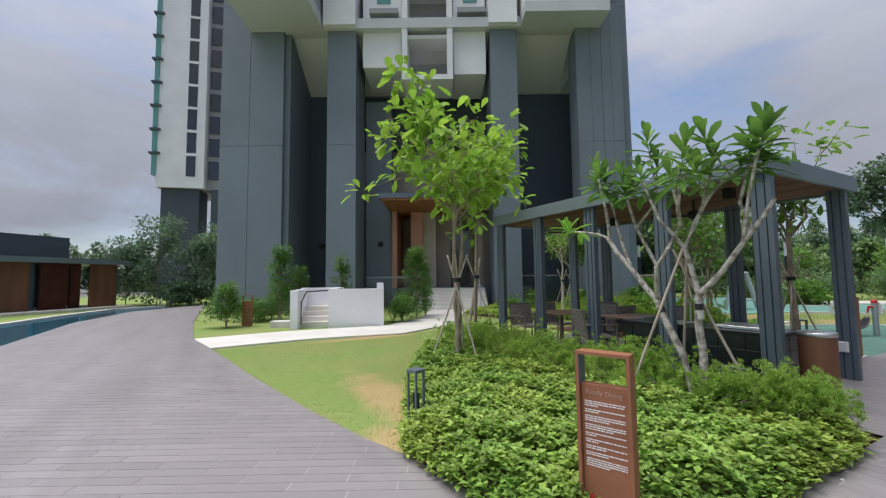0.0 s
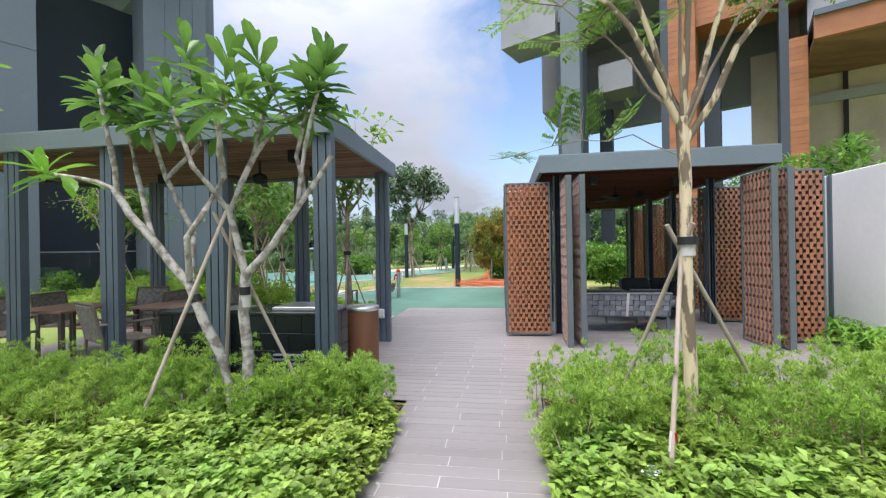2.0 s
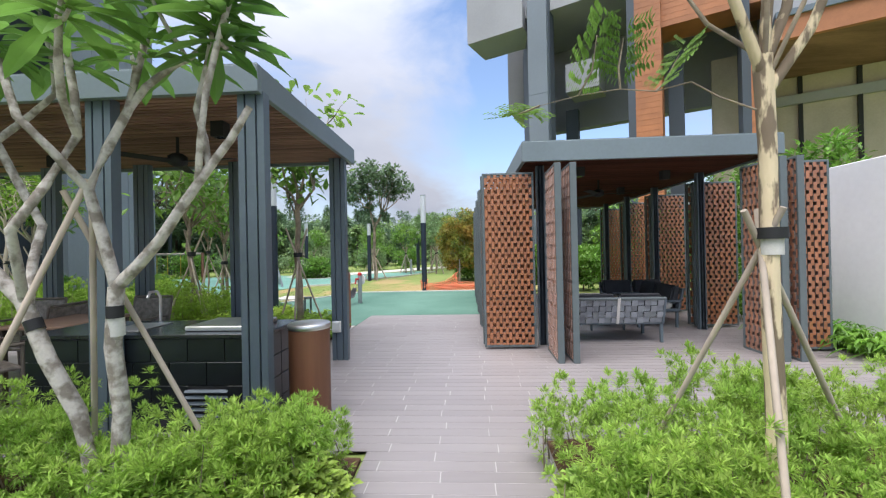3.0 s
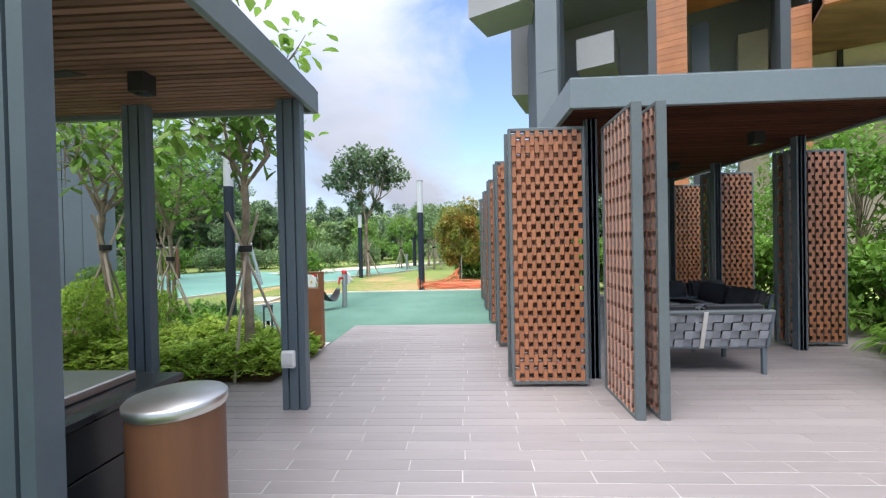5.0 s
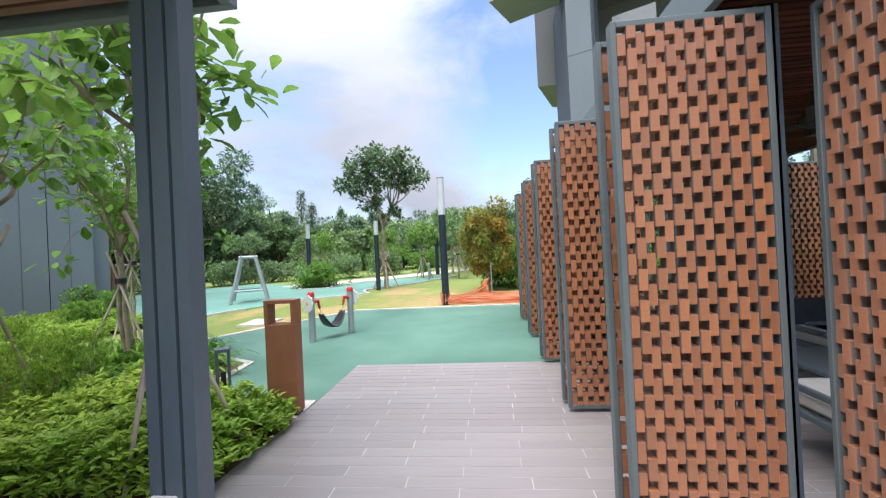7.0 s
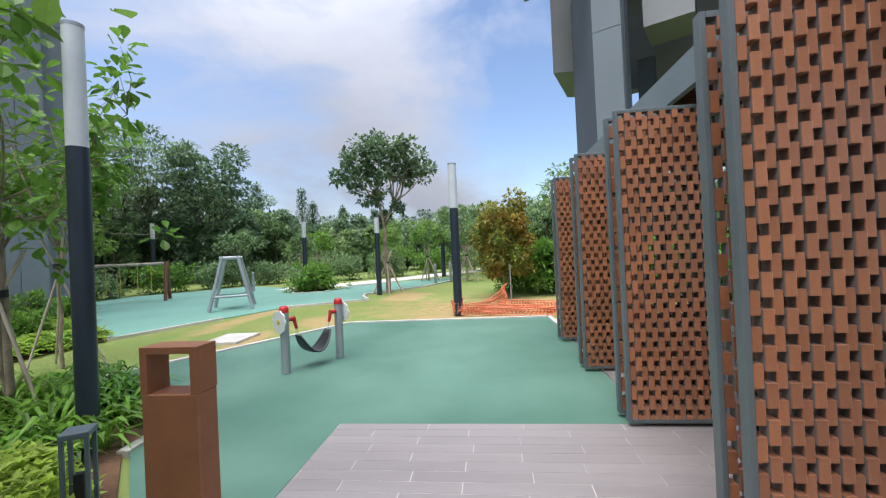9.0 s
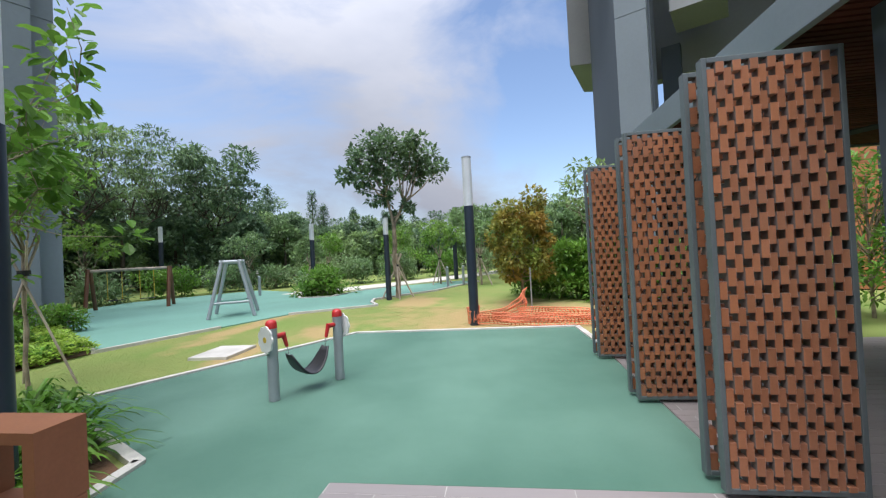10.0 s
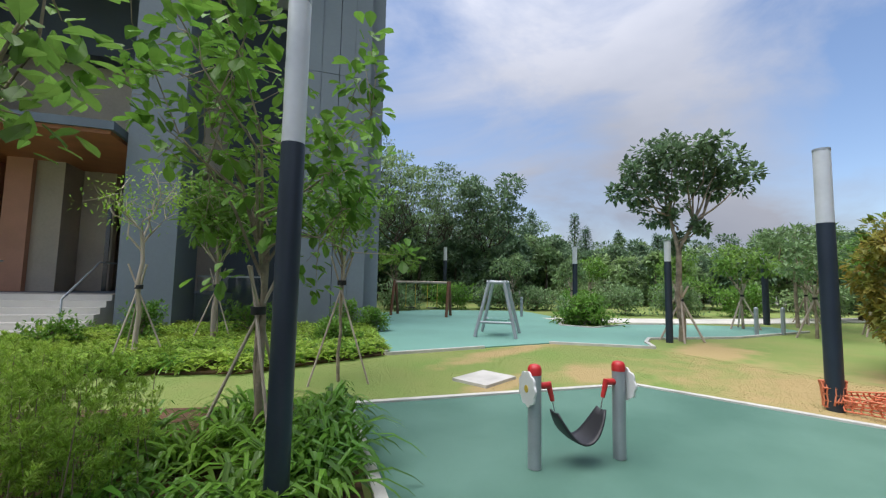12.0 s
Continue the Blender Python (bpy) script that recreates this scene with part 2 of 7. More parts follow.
M_BLACKTOP = paint("black_stone_top", (0.02, 0.023, 0.026), 0.2, vary=0.2, scale=8, grain=120, bump=0.02)
M_CHROME = paint("brushed_stainless_steel", (0.66, 0.66, 0.65), 0.38, metal=1.0, vary=0.05, scale=5, grain=90, bump=0.02)
M_WICKER = paint("brown_mesh_fabric", (0.36, 0.31, 0.265), 0.7, vary=0.25, scale=20, grain=220, bump=0.3)
M_CHAIR = paint("brown_grey_tube", (0.20, 0.165, 0.135), 0.5, vary=0.1, scale=6, grain=60, bump=0.03)
M_WOODTOP = paint("brown_table_top", (0.36, 0.22, 0.15), 0.45, vary=0.15, scale=4, grain=30, bump=0.03, stretch=(1, 0.15, 1))
M_STRAP = paint("grey_webbing", (0.26, 0.275, 0.30), 0.7, vary=0.12, scale=10, grain=200, bump=0.2, island=0.2)
M_CUSHION = paint("charcoal_cushion", (0.04, 0.043, 0.05), 0.85, vary=0.15, scale=8, grain=240, bump=0.25)
M_PALECUSH = paint("pale_grey_cushion", (0.5, 0.49, 0.47), 0.85, vary=0.06, scale=8, grain=240, bump=0.15)
M_GALV = paint("silver_grey_paint", (0.36, 0.39, 0.41), 0.4, metal=0.3, vary=0.06, scale=4, grain=60, bump=0.02)
M_RED = paint("red_plastic", (0.55, 0.03, 0.03), 0.4, vary=0.08, bump=0.01)
M_RUBBERSEAT = paint("black_rubber_seat", (0.03, 0.03, 0.035), 0.5, vary=0.15, grain=90, bump=0.1)
M_FLOWER = paint("white_plastic_petal", (0.72, 0.72, 0.70), 0.5, vary=0.04, bump=0)
M_YELLOW = paint("yellow_plastic", (0.6, 0.42, 0.05), 0.5, vary=0.04, bump=0)
M_LAMPHEAD = paint("frosted_lamp_head", (0.62, 0.64, 0.66), 0.35, vary=0.06, scale=2, grain=20, bump=0.02)
M_LAMPPOST = paint("dark_blue_pole", (0.022, 0.032, 0.05), 0.38, vary=0.1, scale=2, grain=40, bump=0.02)
M_ORANGENET = paint("orange_plastic_net", (1.0, 0.36, 0.19), 0.6, vary=0.08, bump=0, translucent=0.35)
M_PANE = bpy.data.materials.new("clear_glass")
M_PANE.use_nodes = True
pane = M_PANE.node_tree.nodes["Principled BSDF"]
pane.inputs["Base Color"].default_value, pane.inputs["Roughness"].default_value = (0.85, 0.92, 0.90, 1), 0.02
pane.inputs["Transmission Weight"].default_value, pane.inputs["IOR"].default_value = 1.0, 1.45
M_WATER = paint("pool_water", (0.03, 0.12, 0.17), 0.06, vary=0.1, scale=1.0, grain=5, bump=0.15)
M_BARK = paint("grey_brown_bark", (0.36, 0.29, 0.21), 0.9, vary=0.25, scale=6, grain=40, bump=0.5)
M_BARK_DARK = paint("dark_bark", (0.13, 0.10, 0.075), 0.9, vary=0.25, scale=6, grain=40, bump=0.5)
M_BARK_PALE = paint("peeling_pale_bark", (0.66, 0.54, 0.35), 0.85, vary=0.14, scale=13, grain=45, bump=0.4, col2=(0.20, 0.15, 0.10), stretch=(1, 1, 0.3), sharp=1.0)
M_BARK_FRANG = paint("silvery_bark", (0.50, 0.46, 0.41), 0.85, vary=0.2, scale=16, grain=60, bump=0.5, col2=(0.22, 0.19, 0.155), sharp=0.6)
M_STAKE = paint("pale_timber_stake", (0.54, 0.45, 0.36), 0.85, vary=0.2, scale=5, grain=40, bump=0.2, stretch=(1, 1, 0.15))
M_TIE = paint("black_rubber_tie", (0.015, 0.015, 0.016), 0.7, vary=0.1)
M_WRAP = paint("white_cloth_wrap", (0.6, 0.58, 0.54), 0.9, vary=0.1, grain=120, bump=0.2)
M_SOCKET = paint("white_plastic_box", (0.7, 0.7, 0.68), 0.4, vary=0.03, bump=0)
L_COVER = leafy("groundcover_leaf", (0.24, 0.40, 0.075), (0.40, 0.51, 0.10), island=0.45, trans=0.42, scale=1.6)
L_COVER_DARK = leafy("dark_groundcover_leaf", (0.30, 0.47, 0.07), (0.42, 0.55, 0.09), trans=0.5)
L_FEATHER = leafy("feathery_leaf", (0.30, 0.48, 0.085), (0.42, 0.55, 0.115), rough=0.6, trans=0.5)
# darker copy of the feathery leaf, with the shade behind the pavilion in its colour
L_FEATHER_SHADED = leafy("shaded_feathery_leaf", (0.23, 0.39, 0.05), (0.35, 0.48, 0.075), rough=0.6, trans=0.45)
L_LILY = leafy("strap_leaf", (0.105, 0.26, 0.032), (0.21, 0.38, 0.05), rough=0.28, island=0.45, trans=0.4)
L_TREE = leafy("tree_leaf", (0.14, 0.27, 0.05), (0.225, 0.36, 0.07), trans=0.5)
L_TREE_YELLOW = leafy("young_tree_leaf", (0.22, 0.40, 0.045), (0.34, 0.50, 0.07), trans=0.5)
L_FRANG = leafy("frangipani_leaf", (0.10, 0.225, 0.05), (0.17, 0.31, 0.06), rough=0.3, trans=0.4)
L_FRANG_YOUNG = leafy("bright_frangipani_leaf", (0.18, 0.42, 0.05), (0.24, 0.48, 0.06), rough=0.3, trans=0.4)
# far leaves, light and bluish: the haze of distance is mixed into both colours
L_FAR_HAZY = leafy("hazy_woodland_leaf", (0.19, 0.30, 0.135), (0.28, 0.39, 0.16), scale=0.15, trans=0.35)
L_FAR_DARK_HAZY = leafy("dark_hazy_woodland_leaf", (0.115, 0.195, 0.11), (0.165, 0.25, 0.13), scale=0.15, trans=0.35)
L_AUTUMN = leafy("orange_tinged_leaf", (0.19, 0.29, 0.06), (0.44, 0.29, 0.07), scale=1.2, trans=0.45)
L_HEDGE = leafy("bright_hedge_leaf", (0.12, 0.26, 0.04), (0.18, 0.33, 0.05), trans=0.4)

# ---- mesh tools ----
def box(bm, lo, hi, turn=None):
    """One box from lo to hi; turn: a matrix laid on it."""
    c = [Vector((x, y, z)) for z in (lo[2], hi[2]) for y in (lo[1], hi[1]) for x in (lo[0], hi[0])]
    v = [bm.verts.new(turn @ p if turn else p) for p in c]
    for q in ((0, 2, 3, 1), (4, 5, 7, 6), (0, 1, 5, 4), (2, 6, 7, 3), (0, 4, 6, 2), (1, 3, 7, 5)):
        bm.faces.new([v[i] for i in q])
    return bm


def rounded(bm, width=0.004, segments=1):
    bmesh.ops.bevel(bm, geom=[e for e in bm.edges], offset=width, segments=segments, affect="EDGES", clamp_overlap=True)
    return bm


def tube(bm, points, radii, sides=8, cap=True):
    """A tapered tube along points."""
    rings = []
    pts = [Vector(p) for p in points]
    for i, p in enumerate(pts):
        d = (pts[min(i + 1, len(pts) - 1)] - pts[max(i - 1, 0)]).normalized()
        side = d.cross(Vector((0, 0, 1)) if abs(d.z) < 0.95 else Vector((1, 0, 0))).normalized()
        up = side.cross(d)
        r = radii[i] if isinstance(radii, (list, tuple)) else radii
        rings.append([bm.verts.new(p + r * (math.cos(a) * side + math.sin(a) * up)) for a in (2 * math.pi * k / sides for k in range(sides))])
    for a, b in zip(rings, rings[1:]):
        for k in range(sides):
            f = bm.faces.new((a[k], a[(k + 1) % sides], b[(k + 1) % sides], b[k]))
            f.smooth = True
    if cap:
        bm.faces.new([bm.verts.new(v.co) for v in rings[0]])
        bm.faces.new([bm.verts.new(v.co) for v in rings[-1][::-1]])
    return bm


def prism(bm, outline, z0, z1):
    """An upright prism on a plan outline."""
    a = [bm.verts.new((x, y, z0)) for x, y in outline]
    b = [bm.verts.new((x, y, z1)) for x, y in outline]
    bm.faces.new(a[::-1])
    bm.faces.new(b)
    for i in range(len(a)):
        j = (i + 1) % len(a)
        bm.faces.new((a[i], a[j], b[j], b[i]))
    return bm


def thing(name, label, category, group="", kind="", at=None):
    return tagged(new(name), label, category, group, kind) if at is None else placed(tagged(new(name), label, category, group, kind), at)


def placed(ob, m):
    ob.matrix_world = m
    return ob


def part(name, bm, material, parent=None, label="", **tags):
    me = bpy.data.meshes.new(name)
    bmesh.ops.recalc_face_normals(bm, faces=bm.faces)
    bm.to_mesh(me)
    bm.free()
    me.materials.append(material)
    ob = new(name, me)
    ob.parent = parent
    return tagged(ob, label, **tags)


def sheet(name, verts, faces, material, parent=None, label="", smooth=False, **tags):
    """A mesh straight from arrays."""
    me = bpy.data.meshes.new(name)
    me.from_pydata(verts if isinstance(verts, list) else verts.tolist(), [], faces if isinstance(faces, list) else faces.tolist())
    me.materials.append(material)
    if smooth:
        me.polygons.foreach_set("use_smooth", [True] * len(me.polygons))
    ob = new(name, me)
    ob.parent = parent
    return tagged(ob, label, **tags)


def inside(x, y, poly):
    """Which of the points lie in the plan outline."""
    hit = np.zeros(len(x), bool)
    for (x0, y0), (x1, y1) in zip(poly, poly[1:] + poly[:1]):
        if y0 != y1:
            hit ^= ((y0 > y) != (y1 > y)) & (x < (x1 - x0) * (y - y0) / (y1 - y0) + x0)
    return hit

# ---- ground ----
BED_A = [(1.36, 3.3), (1.42, 2.6), (1.62, 1.95), (2.45, 1.45), (5.0, 1.52), (5.02, 2.05), (4.86, 2.1), (4.86, 7.45), (4.6, 8.3), (3.4, 7.4), (2.3, 5.6)]
BED_B = [(2.15, 0.27), (5.25, 0.27), (5.4, -0.6), (5.6, -5.0), (1.9, -5.0), (1.5, -1.2), (1.7, -0.3)]
BED_C = [(8.12, 2.95), (9.3, 2.88), (9.62, 3.6), (10.5, 4.42), (11.05, 4.48), (12.15, 6.45), (11.6, 7.1), (9.3, 8.9), (8.12, 8.9)]
BED_D = [(12.0, 9.1), (14.75, 8.95), (15.95, 10.9), (17.2, 12.6), (12.0, 16.4), (8.6, 14.2), (8.8, 11.6)]
GREEN = [(10.96, 0.36), (10.96, 2.85), (9.74, 2.87), (9.74, 3.62), (10.5, 4.36), (11.11, 4.4), (12.28, 6.52), (15.88, 4.46), (15.98, 0.42), (14.6, 0.36)]
GREEN_FAR = [(14.8, 9.0), (17.0, 8.2), (18.9, 7.5), (20.2, 5.45), (21.0, 5.9), (21.9, 6.1), (24.3, 4.4), (28.5, 2.9), (29.5, 3.9), (27.6, 6.4), (25.6, 8.0), (23.4, 8.3), (23.3, 9.4), (26.5, 11.4), (28.6, 14.5), (24.5, 18.0), (21.0, 17.6), (18.1, 13.9), (16.0, 10.9)]
DECK_CROSS = [(1.6, 0.27), (2.2, 0.27), (5.28, 0.25), (5.5, -5.0), (8.3, -5.0), (14.7, -3.9), (14.7, 0.35), (10.95, 0.35), (10.95, 2.85), (9.72, 2.86), (9.3, 2.88), (8.1, 2.95), (8.1, 7.7), (4.9, 7.6), (4.9, 2.05), (5.2, 1.5), (2.45, 1.43), (1.6, 1.85)]
DECK_MAIN = [(1.6, -9.0), (1.6, 1.9), (1.45, 2.55), (1.34, 3.14), (1.13, 3.75), (0.85, 4.8), (0.42, 6.8), (-0.2, 10.1), (-0.62, 12.1), (-0.9, 17.0), (-0.9, 29.0), (-1.8, 28.0), (-3.9, 25.0), (-4.7, 19.3), (-4.45, 13.0), (-4.9, 6.0), (-6.5, -2.0), (-7.5, -9.0)]

bm = bmesh.new()
box(bm, (-900, -900, -0.6), (900, 900, -0.03))
part("ground", bm, M_LAWN, None, "mown lawn with dry brown patches", kind="structure", category="ground")


def slab(name, outline, z0, z1, mat, label, category):
    return part(name, prism(bmesh.new(), outline, z0, z1), mat, None, label, kind="structure", category=category)


slab("pavement_cross", DECK_CROSS, -0.3, -0.002, M_GROUT, "pale grout bed under grey-brown plank paving", "pavement")
slab("pavement_main", DECK_MAIN, -0.3, -0.0025, M_GROUT, "pale grout bed under grey-brown plank paving", "pavement")
slab("soil_bed_front", BED_A, -0.3, -0.002, M_SOIL, "red-brown soil of the planting bed by the paving", "soil")
slab("soil_bed_side", BED_B, -0.3, -0.002, M_SOIL, "red-brown soil of the planting bed by the paving", "soil")
slab("soil_bed_back", BED_C, -0.3, -0.002, M_SOIL, "red-brown soil of the planting bed behind the pavilion", "soil")
slab("soil_bed_building", BED_D, -0.3, -0.012, M_SOIL, "soil bed in front of the apartment building", "soil")
slab("play_surface", GREEN, -0.3, -0.004, M_RUBBER, "dark green rubber play surface, slightly blotched", "play surface")
slab("play_surface_far", GREEN_FAR, -0.3, -0.006, M_RUBBER_PALE, "pale teal rubber play surface round the swings", "play surface")


def strip(bm, path, width, z0, z1):
    for (x0, y0), (x1, y1) in zip(path, path[1:]):
        d = Vector((x1 - x0, y1 - y0, 0))
        m = Matrix.Translation((x0, y0, 0)) @ Matrix.Rotation(math.atan2(d.y, d.x), 4, "Z")
        box(bm, (-0.01, -width / 2, z0), (d.length + 0.01, width / 2, z1), m)
    return bm


part("kerb", strip(bmesh.new(), [(10.42, 4.33), (11.13, 4.4), (12.28, 6.55), (15.92, 4.49), (16.02, 0.42), (14.55, 0.33)], 0.09, -0.1, 0.02), M_KERB, None, "white concrete kerb strip round the green play surface", kind="structure", category="kerb")
part("kerb_far", strip(bmesh.new(), [(18.1, 13.9), (16.0, 10.85), (14.78, 8.93), (17.0, 8.15)], 0.09, -0.1, 0.03), M_KERB, None, "white concrete kerb strip round the teal play surface", kind="structure", category="kerb")
part("kerb_tree", strip(bmesh.new(), [(18.9, 7.5), (20.2, 5.42), (21.0, 5.84), (21.9, 6.04), (24.3, 4.34), (28.5, 2.85)], 0.09, -0.1, 0.03), M_KERB, None, "white concrete kerb strip by the lamp post", kind="structure", category="kerb")
part("kerb_island", strip(bmesh.new(), [(27.6, 6.4), (25.6, 7.95), (23.4, 8.25), (23.2, 9.4), (26.5, 11.4)], 0.1, -0.1, 0.03), M_KERB, None, "white concrete kerb strip round a shrub island", kind="structure", category="kerb")
slab("path_concrete", [(-0.62, 12.0), (-0.22, 10.15), (1.9, 10.4), (4.2, 10.1), (6.2, 11.2), (8.0, 13.6), (10.4, 16.6), (9.2, 17.6), (7.6, 15.7), (6.3, 13.6), (4.5, 12.05), (1.6, 12.3)], -0.2, 0.012, M_CONC, "pale concrete footpath curving to the entrance", "path")
slab("manhole_slab", [(14.18, 5.92), (15.0, 5.96), (14.98, 6.6), (14.16, 6.56)], -0.2, 0.015, M_KERB, "white concrete slab set in the lawn", "slab")
slab("bin_slab", [(9.3, 2.87), (9.72, 2.87), (9.72, 3.62), (9.36, 3.3)], -0.2, 0.012, M_KERB, "white concrete pad under the litter bin", "slab")
slab("path_far", [(24.5, 10.0), (30.0, 5.0), (42.0, -2.0), (43.0, -0.5), (31.0, 7.0), (25.5, 11.5)], -0.2, 0.0, M_CONC, "pale footpath beyond the play area", "path")
# pool
slab("pool_water", [(-4.5, 13.0), (-4.75, 19.3), (-3.95, 25.0), (-1.85, 28.0), (-3.0, 28.6), (-5.0, 27.2), (-6.1, 23.2), (-6.7, 19.6), (-7.2, 12.0), (-7.2, 5.0), (-5.0, 5.5)], -0.25, -0.022, M_WATER, "still blue swimming pool water", "water")

part("pool_edge", strip(bmesh.new(), [(-3.0, 28.8), (-5.1, 27.3), (-6.25, 23.2), (-6.85, 19.6), (-7.35, 12.0), (-7.35, 5.0)], 0.3, -0.2, 0.05), M_KERB, None, "pale stone edge of the pool", kind="structure", category="pool edge")


# ---- terracotta screens ----
SCREEN_W, SCREEN_H, COLS, PITCH = 0.70, 2.38, 15, 0.146


def screen_frame(parent, half):
    bm = bmesh.new()
    for lo, hi in (((0, -half, 0), (0.028, half, SCREEN_H)), ((SCREEN_W - 0.028, -half, 0), (SCREEN_W, half, SCREEN_H)),
                   ((0.028, -half, 0), (SCREEN_W - 0.028, half, 0.03)), ((0.028, -half, SCREEN_H - 0.03), (SCREEN_W - 0.028, half, SCREEN_H))):
        box(bm, lo, hi)
    return part("frame", rounded(bm, 0.003), M_FRAME, parent, "grey painted steel frame")


def brick_spots():
    w = (SCREEN_W - 0.056) / COLS
    spots = []
    for c in range(COLS):
        z = 0.03 + (0.0 if c % 2 else PITCH / 2) - PITCH / 2
        while z < SCREEN_H - 0.03:
            lo, hi = max(z, 0.03), min(z + 0.098, SCREEN_H - 0.03)
            if hi - lo > 0.02:
                spots.append((0.028 + w * c, lo, hi, c))
            z += PITCH
    return spots, w


def brick_mesh(w, h):
    bm = bmesh.new()
    box(bm, (0.0006, -0.03, 0), (w - 0.0006, 0.03, h))
    bmesh.ops.bevel(bm, geom=[e for e in bm.edges if abs(e.verts[0].co.x - e.verts[1].co.x) < 1e-6 and abs(e.verts[0].co.z - e.verts[1].co.z) > 0.01], offset=0.003, segments=1, affect="EDGES")
    me = bpy.data.meshes.new("brick")
    bm.to_mesh(me)
    bm.free()
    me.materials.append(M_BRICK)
    me.materials.append(M_BRICK_SKY_SIDE)
    # side faces take the grey that stands in for the grazing reflection
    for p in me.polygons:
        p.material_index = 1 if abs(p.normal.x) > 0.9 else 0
    return me


SPOTS, BRICK_W = brick_spots()
BRICKS = {}


def screen(m, near, label, group, half=0.03):
    root = thing("brick_screen", label, "screen", group, at=m)
    screen_frame(root, half)
    if near:
        for x, lo, hi, c in SPOTS:
            key = round(hi - lo, 3)
            if key not in BRICKS:
                BRICKS[key] = brick_mesh(BRICK_W, key)
            b = new("brick", BRICKS[key])
            b.parent = root
            b.location = (x, 0.0065 if c % 2 else -0.0065, lo)
    else:
        bm = bmesh.new()
        for x, lo, hi, c in SPOTS:
            s = 0.0065 if c % 2 else -0.0065
            box(bm, (x + 0.0006, s - 0.03, lo), (x + BRICK_W - 0.0006, s + 0.03, hi))
        ob = part("bricks", bm, M_BRICK_JOINED, root, "rows of terracotta blocks with gaps", kind="stuff")
        ob.data.materials.append(M_BRICK_SKY_SIDE)
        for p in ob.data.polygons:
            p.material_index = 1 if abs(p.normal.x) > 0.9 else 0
    return root


FACING = "screen of staggered terracotta blocks in grey steel"
ROW_X = (7.95, 9.44, 10.92, 12.34, 13.82)
for i, x in enumerate(ROW_X):
    screen(pose(x, -0.145, 0.03, 0, 0, 90), i < 3, FACING + ", across the walk", "screens along the walk")
    screen(pose(x + 0.185, -0.13, 0.03, 0, 0, 90), False, FACING + ", second leaf", "screens along the walk")
for y in (-0.31, -0.49):
    screen(pose(7.2, y, 0.0, 0, 0, -1), True, FACING + ", at the pavilion front", "screens at the pavilion front", 0.038)
for y in (-2.88, -3.07):
    screen(pose(7.22, y, 0.0, 0, 0, 0), False, FACING + ", at the pavilion front", "screens at the pavilion front", 0.038)
for i, x in enumerate((7.72, 9.32, 10.9, 12.3, 13.75)):
    y = -3.08 if i == 0 else -2.98
    screen(pose(x, y - SCREEN_W, 0.03, 0, 0, 90), False, FACING + ", on the garden side", "screens on the garden side")
    screen(pose(x + 0.15, y - SCREEN_W + 0.02, 0.03, 0, 0, 90), False, FACING + ", garden side leaf", "screens on the garden side")

# ---- pavilions ----
def ribbed_post(name, x, y, h, parent, w=0.2, d=0.09, label="ribbed slate-blue steel post"):
    """A post of two channels with a web between."""
    bm = bmesh.new()
    outline = [(-w / 2, -d / 2), (-w / 2 + 0.05, -d / 2), (-w / 2 + 0.05, -d / 2 + 0.022), (-0.035, -d / 2 + 0.022), (-0.035, -d / 2), (0.035, -d / 2), (0.035, -d / 2 + 0.022), (w / 2 - 0.05, -d / 2 + 0.022), (w / 2 - 0.05, -d / 2), (w / 2, -d / 2)]
    outline += [(-px, -py) for px, py in outline]
    prism(bm, [(x - py, y + px) for px, py in outline], 0, h)
    return part(name, bm, M_STEEL, parent, label)


def pavilion(name, label, x0, x1, y0, y1, zb, zt, posts, slat=M_SLAT, post_w=0.2):
    root = thing(name, label, "pavilion")
    t = 0.05
    for lo, hi in (((x0, y0, zb), (x0 + t, y1, zt)), ((x1 - t, y0, zb), (x1, y1, zt)), ((x0 + t, y0, zb), (x1 - t, y0 + t, zt)), ((x0 + t, y1 - t, zb), (x1 - t, y1, zt))):
        part("fascia", rounded(box(bmesh.new(), lo, hi), 0.004), M_STEEL_PALE, root, "grey painted steel edge beam")
    bm = bmesh.new()
    box(bm, (x0 + 0.01, y0 + 0.01, zt - 0.02), (x1 - 0.01, y1 - 0.01, zt + 0.012))
    part("roof", bm, M_STEEL_PALE, root)
    bm = bmesh.new()
    box(bm, (x0 + t, y0 + t, zb + 0.07), (x1 - t, y1 - t, zb + 0.09))
    part("ceiling_board", bm, slat, root, "dark board behind the ceiling slats")
    bm = bmesh.new()
    x = x0 + 0.09
    while x < x1 - 0.11:
        box(bm, (x, y0 + t, zb + 0.025), (x + 0.045, y1 - t, zb + 0.068))
        x += 0.068
    part("ceiling_slats", bm, slat, root, "brown ribbed ceiling slats", kind="stuff")
    for x, y in posts:
        ribbed_post("post", x, y, zb + 0.02, root, post_w)
    return root


pav_a = pavilion("dining_pavilion", "open pavilion with slate-blue posts and flat slatted roof", 5.18, 7.74, 2.27, 7.4, 2.55, 2.75,
                 [(5.285, y) for y in (2.36, 3.55, 4.8, 6.05, 7.24)] + [(7.445, y) for y in (2.41, 3.73, 5.02, 6.3, 7.26)])
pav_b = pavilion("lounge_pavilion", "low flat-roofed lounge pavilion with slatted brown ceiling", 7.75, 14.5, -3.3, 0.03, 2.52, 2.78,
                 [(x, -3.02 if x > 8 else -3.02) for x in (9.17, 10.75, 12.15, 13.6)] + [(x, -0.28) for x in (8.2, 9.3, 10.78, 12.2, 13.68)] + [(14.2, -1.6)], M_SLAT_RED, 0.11)


